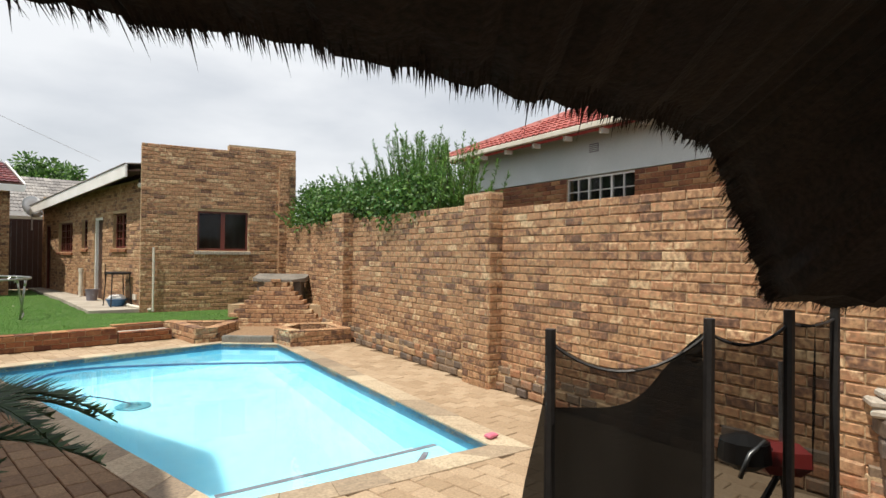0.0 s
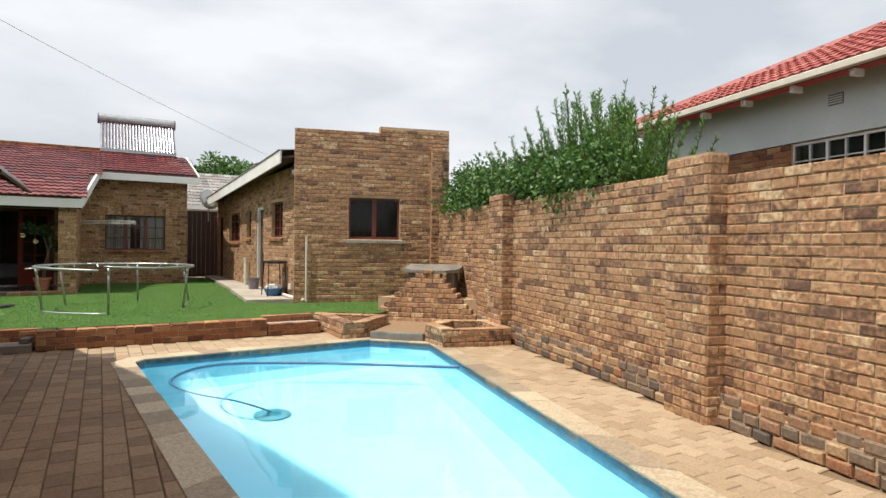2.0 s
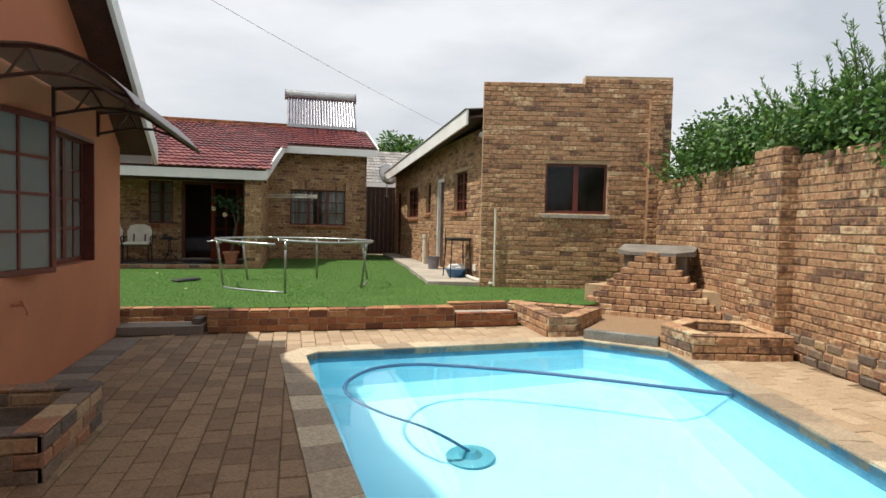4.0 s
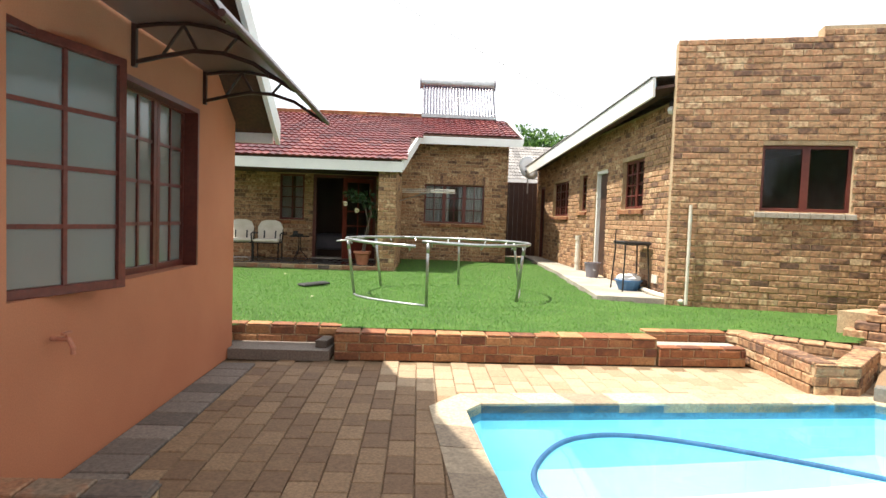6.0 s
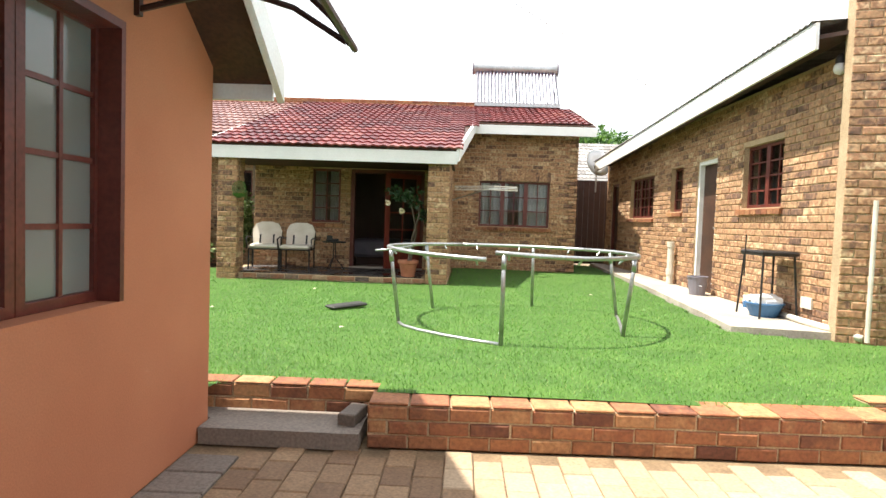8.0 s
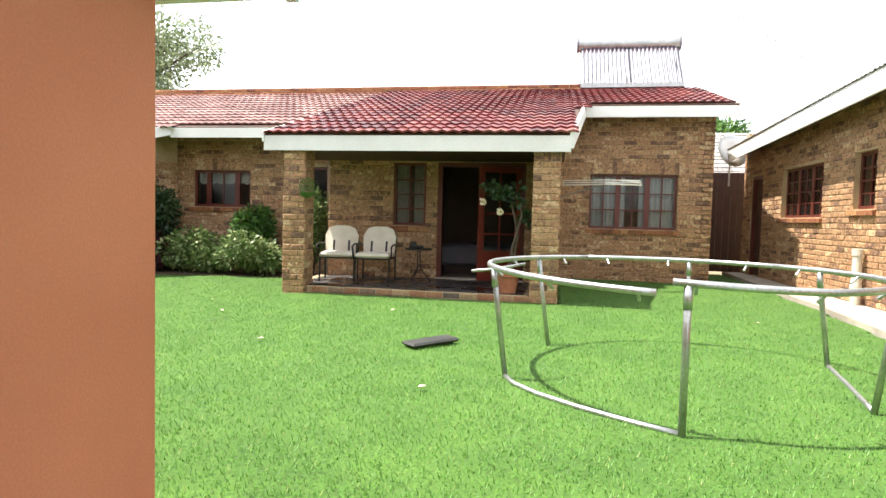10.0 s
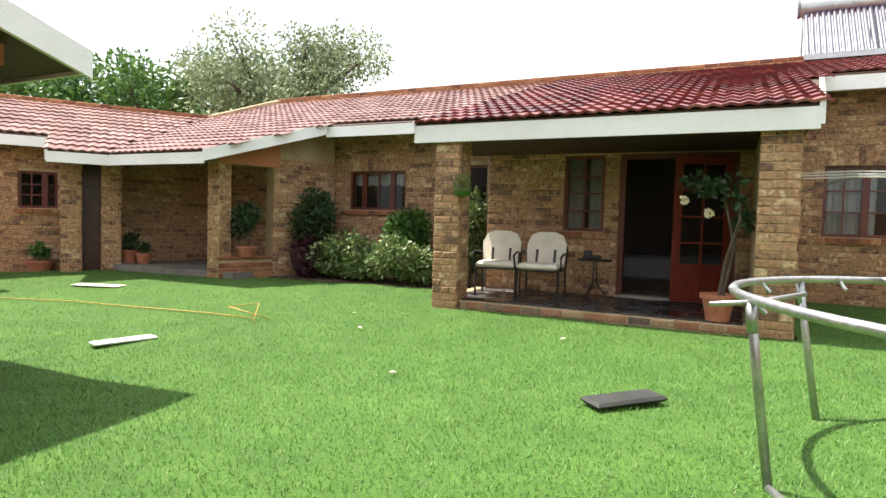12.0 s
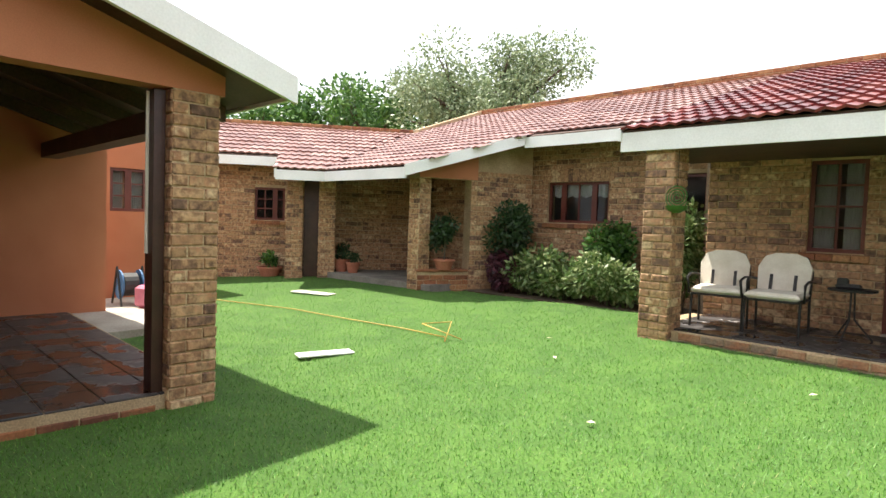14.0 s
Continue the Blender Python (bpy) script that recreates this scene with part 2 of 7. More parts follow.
BARK = surface("bark", (0.07, 0.05, 0.035), (0.14, 0.105, 0.075), 6.0, 0.95, 40, 0.4, 0, 0.8)
POOL_BLUE = surface("pool_paint", (0.30, 0.68, 0.82), (0.34, 0.74, 0.87), 0.7, 0.6, 30, 0.04, 0, 0.05)
POOL_BAND = surface("pool_band", (0.03, 0.14, 0.24), (0.06, 0.22, 0.34), 9.0, 0.4, 40, 0.3)
HOSE_BLUE = surface("blue_hose", (0.025, 0.10, 0.22), (0.04, 0.14, 0.28), 9.0, 0.4)
PVC = surface("cream_pvc", (0.60, 0.56, 0.47), (0.70, 0.67, 0.58), 5.0, 0.5, 60, 0.1)
PLASTIC_BLACK = surface("black_rubber", (0.022, 0.022, 0.02), (0.045, 0.045, 0.042), 5.0, 0.6, 60, 0.3)
PLASTIC_BLUE = surface("blue_plastic", (0.04, 0.13, 0.28), (0.06, 0.17, 0.34), 5.0, 0.5, 60, 0.1)
PLASTIC_GREY = surface("grey_plastic", (0.16, 0.15, 0.18), (0.20, 0.19, 0.22), 5.0, 0.5, 60, 0.1)
PLASTIC_PINK = surface("pink_plastic", (0.62, 0.16, 0.24), (0.70, 0.22, 0.30), 5.0, 0.5, 60, 0.1)
PLASTIC_WHITE = surface("white_plastic", (0.70, 0.70, 0.69), (0.78, 0.78, 0.77), 5.0, 0.45, 60, 0.1)
RED_PLASTIC = surface("red_plastic", (0.30, 0.02, 0.02), (0.40, 0.04, 0.035), 5.0, 0.45, 60, 0.1)
YELLOW = surface("yellow_hose", (0.42, 0.27, 0.05), (0.50, 0.34, 0.08), 5.0, 0.5, 60, 0.1)


def slate_material():
    mat, nt, b = material("slate_tile", 0.28)
    n = noise_node(nt, 3.0, 6)
    r = ramp_node(nt, [(0.35, (0.020, 0.017, 0.018)), (0.6, (0.042, 0.036, 0.034)), (0.75, (0.075, 0.066, 0.06))])
    nt.links.new(n.outputs["Fac"], r.inputs["Fac"])
    nt.links.new(r.outputs["Color"], b.inputs["Base Color"])
    rr = ramp_node(nt, [(0.44, (0.05,) * 3), (0.54, (0.55,) * 3)])
    nt.links.new(n.outputs["Fac"], rr.inputs["Fac"])
    nt.links.new(rr.outputs["Color"], b.inputs["Roughness"])
    bump(nt, b, noise_node(nt, 25.0).outputs["Fac"], 0.3, 0.004)
    return mat


def leaf_material(name, stops, rough=0.5, through_light=0.25):
    mat, nt, b = material(name, rough)
    geo = nt.nodes.new("ShaderNodeNewGeometry")
    r = ramp_node(nt, stops)
    nt.links.new(geo.outputs["Random Per Island"], r.inputs["Fac"])
    nt.links.new(r.outputs["Color"], b.inputs["Base Color"])
    t = nt.nodes.new("ShaderNodeBsdfTranslucent")
    nt.links.new(r.outputs["Color"], t.inputs["Color"])
    m = nt.nodes.new("ShaderNodeMixShader")
    m.inputs[0].default_value = through_light
    nt.links.new(b.outputs[0], m.inputs[1])
    nt.links.new(t.outputs[0], m.inputs[2])
    nt.links.new(m.outputs[0], nt.nodes["Material Output"].inputs["Surface"])
    return mat


def clear_material(name, tint, rough, ior, bumps=0.0, scale=3.0, alpha_mix=0.0):
    mat, nt, b = material(name, rough)
    b.inputs["Transmission Weight"].default_value, b.inputs["IOR"].default_value = 1.0, ior
    b.inputs["Base Color"].default_value = (*tint, 1)
    if bumps:
        bump(nt, b, noise_node(nt, scale, 3).outputs["Fac"], bumps, 0.02)
    return mat


def pane_material(name, tint, rough, see, gloss=0.8):
    """Window glass: a glossy coat over a see-through sheet."""
    mat, nt, b = material(name, rough)
    b.inputs["Base Color"].default_value = (*tint, 1)
    b.inputs["Specular IOR Level"].default_value = gloss
    t = nt.nodes.new("ShaderNodeBsdfTransparent")
    t.inputs["Color"].default_value = (0.9, 0.92, 0.92, 1)
    m = nt.nodes.new("ShaderNodeMixShader")
    m.inputs[0].default_value = see
    nt.links.new(b.outputs[0], m.inputs[1])
    nt.links.new(t.outputs[0], m.inputs[2])
    nt.links.new(m.outputs[0], nt.nodes["Material Output"].inputs["Surface"])
    return mat


SLATE = slate_material()
GRASS = leaf_material("grass_blade", [(0.0, (0.048, 0.145, 0.015)), (0.45, (0.080, 0.222, 0.027)), (0.93, (0.132, 0.300, 0.043)), (1.0, (0.28, 0.32, 0.10))], 0.55, 0.3)
LEAF = leaf_material("shrub_leaf", [(0.0, (0.025, 0.075, 0.015)), (0.6, (0.06, 0.15, 0.025)), (1.0, (0.13, 0.25, 0.045))])
LEAF_DARK = leaf_material("dark_leaf", [(0.0, (0.012, 0.035, 0.012)), (1.0, (0.045, 0.09, 0.028))])
LEAF_PALE = leaf_material("pale_leaf", [(0.0, (0.07, 0.13, 0.035)), (0.6, (0.14, 0.21, 0.065)), (1.0, (0.36, 0.40, 0.19))])
LEAF_OLIVE = leaf_material("olive_leaf", [(0.0, (0.10, 0.15, 0.075)), (0.6, (0.20, 0.26, 0.13)), (1.0, (0.36, 0.42, 0.25))])
LEAF_TREE = leaf_material("tree_leaf", [(0.0, (0.03, 0.085, 0.018)), (0.6, (0.07, 0.16, 0.03)), (1.0, (0.14, 0.27, 0.05))])
LEAF_PURPLE = leaf_material("purple_leaf", [(0.0, (0.03, 0.008, 0.015)), (1.0, (0.11, 0.025, 0.04))])
PETAL = leaf_material("pale_petal", [(0.0, (0.70, 0.60, 0.40)), (1.0, (0.80, 0.74, 0.60))])
WATER = clear_material("pool_water", (0.90, 0.98, 1.0), 0.0, 1.33, 0.10, 2.2)
GLASS = pane_material("window_glass", (0.02, 0.022, 0.022), 0.03, 0.80)
GLASS_FROST = pane_material("patterned_glass", (0.20, 0.21, 0.195), 0.16, 0.12)
AWNING = pane_material("smoked_sheet", (0.16, 0.105, 0.09), 0.28, 0.25, 0.4)
NET = pane_material("shade_net", (0.012, 0.011, 0.010), 1.0, 0.24, 0.05)
NET_DENSE = pane_material("doubled_shade_net", (0.010, 0.009, 0.008), 1.0, 0.05, 0.05)
CLEANER = surface("teal_plastic", (0.05, 0.25, 0.32), (0.08, 0.32, 0.40), 5.0, 0.5, 60, 0.1)
TUBE_GLASS = surface("dark_tube_glass", (0.055, 0.05, 0.085), (0.10, 0.095, 0.14), 5.0, 0.18, 60, 0.1)
LEAF_FINE = leaf_material("feathery_leaf", [(0.0, (0.045, 0.125, 0.020)), (0.6, (0.10, 0.24, 0.035)), (1.0, (0.19, 0.35, 0.065))])


# ---- builders for walls, roofs and windows ----
COURSE, LONG = 0.083, 0.232


def frame_at(x, y, z, degrees):
    """Local frame of a wall: x runs along it, y points into it, z up."""
    return pose(x, y, z, 0, 0, degrees)


def brick_shape(w, h, d, c=0.006):
    s = Shape()
    s.add([(0, 0, 0), (w, 0, 0), (w, 0, h), (0, 0, h), (0, -d + c, 0), (w, -d + c, 0), (w, -d + c, h), (0, -d + c, h),
           (c, -d, c), (w - c, -d, c), (w - c, -d, h - c), (c, -d, h - c)],
          [(0, 1, 5, 4), (1, 2, 6, 5), (2, 3, 7, 6), (3, 0, 4, 7), (4, 5, 9, 8), (5, 6, 10, 9), (6, 7, 11, 10), (7, 4, 8, 11), (8, 9, 10, 11)])
    return s


def lay_bricks(parent, m, length, z0, z1, openings=(), mat=None, proud=0.012, near=None, top=None, half=False, seed=1, side=False):
    """Courses of bricks in stretcher bond on a wall's outer face (local y = 0). near: the stretch whose bricks are single parts."""
    mat = mat or BRICK
    rng = random.Random(seed)
    rest, shared, made = Shape(), {}, 0
    h = COURSE - 0.011
    for row in range(int((z1 - z0 + 0.02) / COURSE)):
        z = z0 + row * COURSE
        s = -(LONG / 2 if (row % 2) else 0.0)
        while s < length - 0.03:
            a, b = max(s, 0.0), min(s + LONG - 0.011, length)
            s += LONG
            if b - a < 0.04:
                continue
            spans = [(a, b)]
            for o0, q0, o1, q1 in openings:
                if z + h > q0 + 0.01 and z < q1 - 0.01:
                    nxt = []
                    for p, q in spans:
                        if q <= o0 or p >= o1:
                            nxt.append((p, q))
                        else:
                            if o0 - p > 0.03:
                                nxt.append((p, o0))
                            if q - o1 > 0.03:
                                nxt.append((o1, q))
                    spans = nxt
            for p, q in spans:
                if top and z + h > min(top(p), top(q)) + 0.02:
                    continue
                d = proud + rng.uniform(-0.004, 0.004)
                if near and near[0] <= p <= near[1] and q - p > LONG - 0.02 and made < 300:
                    k = rng.randrange(4)
                    if k not in shared:
                        shared[k] = brick_shape(LONG - 0.011, h, proud - 0.003 + 0.002 * k, 0.005 + 0.001 * k).mesh("brick", mat)
                    ob = part("brick", shared[k], mat, parent)
                    ob.matrix_basis = parent.matrix_basis.inverted() @ m @ pose(p + rng.uniform(-0.002, 0.002), 0, z + rng.uniform(-0.002, 0.002), 0, rng.uniform(-0.5, 0.5), 0)
                    made += 1
                else:
                    b_ = brick_shape(q - p, h, d, rng.uniform(0.004, 0.010))
                    rest.m = parent.matrix_basis.inverted() @ m @ pose(p, 0, z)
                    rest.add([(x + rng.uniform(-0.003, 0.003), y + (rng.uniform(-0.002, 0.002) if y < 0 else 0), zz + rng.uniform(-0.003, 0.003)) for x, y, zz in b_.v], b_.f)
    if rest.v:
        tagged(part("brickwork", rest, mat, parent), kind="stuff")


def wall(name, m, length, z1, thick, label, openings=(), z0=0.0, body=None, bricks=True, near=None, top=None, mat=None, seed=1, category="wall", back=False):
    """A wall with real openings, from z0 up, its face at local y = 0."""
    ss = sorted({0.0, length, *(o[0] for o in openings), *(o[2] for o in openings)})
    zs = sorted({z0, z1, *(o[1] for o in openings), *(o[3] for o in openings)})
    ss, zs = [a for a in ss if 0 <= a <= length], [a for a in zs if z0 <= a <= z1]
    s = Shape(m)
    if top:
        k = max(2, int(length / 0.5))
        cuts = sorted({*ss, *(length * i / k for i in range(k + 1))})
    else:
        cuts = ss
    for a, b in zip(cuts, cuts[1:]):
        for lo, hi in zip(zs, zs[1:]):
            if any(o[0] <= (a + b) / 2 <= o[2] and o[1] <= (lo + hi) / 2 <= o[3] for o in openings):
                continue
            if top and hi == z1:
                s.add([(a, 0, lo), (b, 0, lo), (b, thick, lo), (a, thick, lo), (a, 0, top(a)), (b, 0, top(b)), (b, thick, top(b)), (a, thick, top(a))],
                      [(3, 2, 1, 0), (4, 5, 6, 7), (0, 1, 5, 4), (1, 2, 6, 5), (2, 3, 7, 6), (3, 0, 4, 7)])
            else:
                s.box(a, 0, lo, b, thick, hi)
    ob = solid(name, s, body or MORTAR, label, category)
    if bricks:
        lay_bricks(ob, m, length, z0, z1, openings, mat, near=near, top=top, seed=seed)
    return ob


def pillar(name, x, y, z0, z1, w, d, degrees, label, mat=None, near=False, seed=5):
    """A free-standing brick pillar, bricks on all four faces."""
    m = frame_at(x, y, 0, degrees)
    ob = solid(name, Shape(m).box(0.012, 0.012, z0, w - 0.012, d - 0.012, z1), MORTAR, label, "pillar", kind="structure")
    for i, (px, py, deg, ln) in enumerate(((0.012, 0.012, 0, w - 0.024), (w - 0.012, 0.012, 90, d - 0.024), (w - 0.012, d - 0.012, 180, w - 0.024), (0.012, d - 0.012, 270, d - 0.024))):
        lay_bricks(ob, m @ pose(px, py, 0, 0, 0, deg), ln, z0, z1, (), mat, near=(0, 9) if near else None, seed=seed + i)
    return ob


def inside(poly, x, y):
    hit = False
    for (x0, y0), (x1, y1) in zip(poly, poly[1:] + poly[:1]):
        if (y0 > y) != (y1 > y) and x < (x1 - x0) * (y - y0) / (y1 - y0) + x0:
            hit = not hit
    return hit


def tile_mesh(w, ln, mat):
    """One interlocking tile: two waves across, a thick lower edge."""
    s, k = Shape(), 8
    prof = [(w * i / k, 0.022 * (0.5 - 0.5 * math.cos(4 * math.pi * i / k))) for i in range(k + 1)]
    v = [(x, 0, z + 0.033) for x, z in prof] + [(x, ln, z + 0.004) for x, z in prof] + [(x, 0, z + 0.006) for x, z in prof]
    n = k + 1
    f = [(i, i + 1, n + i + 1, n + i) for i in range(k)] + [(2 * n + i, 2 * n + i + 1, i + 1, i) for i in range(k)]
    return s.add(v, f), prof


def tiled_roof(name, eave, along, slope, poly, label, mat, near=None, w=0.30, ln=0.345, kind="structure", thick=0.10, under=None):
    """A tiled roof plane. eave: a point of it; along: degrees of the eave's line; poly: outline in (along, up the slope in plan)."""
    m = pose(*eave, 0, 0, along) @ pose(0, 0, 0, math.degrees(math.atan(slope)))
    c = math.cos(math.atan(slope))
    deck = Shape(m)
    flat = [(u, v / c) for u, v in poly]
    deck.prism(flat, -thick, -0.004)
    ob = solid(name, deck, under or DARK_WOOD, label, "roof")
    one, _ = tile_mesh(w, ln + 0.05, mat)
    shared = one.mesh("roof_tile", mat)
    rest, made = Shape(), 0
    us, vs = [p[0] for p in flat], [p[1] for p in flat]
    rng = random.Random(3)
    for r in range(int((max(vs) - min(vs)) / ln) + 1):
        for q in range(int((max(us) - min(us)) / w) + 1):
            u, v = min(us) + q * w, min(vs) - 0.04 + r * ln
            if not (inside(flat, u + w / 2, v + ln / 2)):
                continue
            tm = m @ pose(u + rng.uniform(-0.003, 0.003), v + rng.uniform(-0.006, 0.006), rng.uniform(-0.002, 0.003))
            if near and near[0] <= u <= near[1] and near[2] <= v <= near[3] and made < 300:
                part("roof_tile", shared, mat, ob).matrix_basis = tm
                made += 1
            else:
                rest.m = tm
                rest.add(one.v, one.f)
    if rest.v:
        tagged(part("tiling", rest, mat, ob), kind="stuff")
    return ob


def board(name, a, b, h, t, mat, label, category="fascia"):
    """A fascia or barge board from a to b (its upper outer edge), hanging h down, t thick."""
    a, b = Vector(a), Vector(b)
    d = (b - a)
    n = Vector((d.y, -d.x, 0)).normalized() * t
    down = Vector((0, 0, -h))
    s = Shape()
    q = [a, b, b + down, a + down]
    s.add([tuple(p) for p in q] + [tuple(p - n) for p in q], [(3, 2, 1, 0), (4, 5, 6, 7), (0, 1, 5, 4), (1, 2, 6, 5), (2, 3, 7, 6), (3, 0, 4, 7)])
    return solid(name, s, mat, label, category)


def casement(parent, m, w, h, cols, rows, glass, mat=None, bar=0.022, rim=0.045, depth=0.045):
    """One framed light with glazing bars, at local x 0..w, z 0..h."""
    mat = mat or FRAME
    s = Shape(m)
    s.box(0, 0, 0, rim, depth, h, 0.004).box(w - rim, 0, 0, w, depth, h, 0.004).box(rim, 0, 0, w - rim, depth, rim, 0.004).box(rim, 0, h - rim, w - rim, depth, h, 0.004)
    fr = part("window_frame", s, mat, parent)
    iw, ih = w - 2 * rim, h - 2 * rim
    b = Shape(m)
    for i in range(1, cols):
        b.box(rim + iw * i / cols - bar / 2, 0.008, rim, rim + iw * i / cols + bar / 2, depth - 0.008, h - rim)
    for j in range(1, rows):
        b.box(rim, 0.010, rim + ih * j / rows - bar / 2, w - rim, depth - 0.010, rim + ih * j / rows + bar / 2)
    if b.v:
        part("glazing_bar", b, mat, fr)
    for i in range(cols):
        for j in range(rows):
            x0, z0 = rim + iw * i / cols, rim + ih * j / rows
            p = part("pane", Shape(m).box(x0 + 0.002, depth / 2 - 0.003, z0 + 0.002, x0 + iw / cols - 0.002, depth / 2 + 0.003, z0 + ih / rows - 0.002), glass, fr)
            p.visible_shadow = False
    return fr


WINDOWS = [0]


def window(m, w, h, lights, rows, label, glass=None, sill=True, recess=0.07, mat=None, curtain=False, sill_mat=None, lintel=False):
    """A window in an opening at local x 0..w, z 0..h. lights: the columns of panes in each light."""
    WINDOWS[0] += 1
    ob = thing("window_%d" % WINDOWS[0], label, "window", kind="structure")
    total = sum(lights)
    x = 0.0
    for c in lights:
        lw = w * c / total
        casement(ob, m @ pose(x, recess, 0), lw, h, c, rows, glass or GLASS, mat)
        x += lw
    if sill:
        s = Shape(m)
        k = max(2, int(w / 0.115))
        for i in range(k):
            a, b = -0.06 + (w + 0.12) * i / k, -0.06 + (w + 0.12) * (i + 1) / k - 0.008
            s.add([(a, -0.055, -0.085), (b, -0.055, -0.085), (b, 0.08, -0.075), (a, 0.08, -0.075), (a, -0.055, -0.022), (b, -0.055, -0.022), (b, 0.08, 0.0), (a, 0.08, 0.0)],
                  [(3, 2, 1, 0), (4, 5, 6, 7), (0, 1, 5, 4), (1, 2, 6, 5), (2, 3, 7, 6), (3, 0, 4, 7)])
        part("window_sill", s, sill_mat or BRICK_RED, ob)
    if lintel:
        s = Shape(m)
        k = max(2, int((w + 0.2) / 0.083))
        for i in range(k):
            a = -0.1 + (w + 0.2) * i / k
            s.box(a, -0.016, h + 0.006, a + (w + 0.2) / k - 0.010, 0.03, h + 0.215)
        part("soldier_course", s, BRICK, ob)
    if curtain:
        for a, b in ((0.02, w * 0.42), (w * 0.58, w - 0.02)):
            c, k = Shape(m), 28
            v = [(a + (b - a) * i / k, 0.155 + 0.018 * math.sin(i * 1.7), z) for z in (0.02, h - 0.03) for i in range(k + 1)]
            v += [(x_, y_ + 0.004, z_) for x_, y_, z_ in v]
            n = k + 1
            f = [(i, i + 1, n + i + 1, n + i) for i in range(k)] + [(2 * n + i, 3 * n + i, 3 * n + i + 1, 2 * n + i + 1) for i in range(k)]
            solid("curtain", c.add(v, f), CURTAIN, "white net curtain hanging behind the window", "curtain", kind="", smooth=True)
    return ob


# ---- ground, paving and pool ----
POOL = [(1.08, 8.72), (1.20, 8.88), (4.28, 9.10), (4.93, 8.40), (3.53, 2.52), (1.50, 2.86)]


def grown(poly, d):
    """The outline moved outward by d."""
    out, n = [], len(poly)
    cx, cy = sum(p[0] for p in poly) / n, sum(p[1] for p in poly) / n
    for i in range(n):
        lines = []
        for a, b in ((poly[i - 1], poly[i]), (poly[i], poly[(i + 1) % n])):
            t = Vector((b[0] - a[0], b[1] - a[1])).normalized()
            nn = Vector((t.y, -t.x))
            if nn.dot(Vector((a[0] - cx, a[1] - cy))) < 0:
                nn = -nn
            lines.append((Vector(a) + nn * d, t))
        (p, t), (q, u) = lines
        det = t.x * u.y - t.y * u.x
        k = ((q - p).x * u.y - (q - p).y * u.x) / det if abs(det) > 1e-6 else 0
        out.append(tuple(p + t * k))
    return out


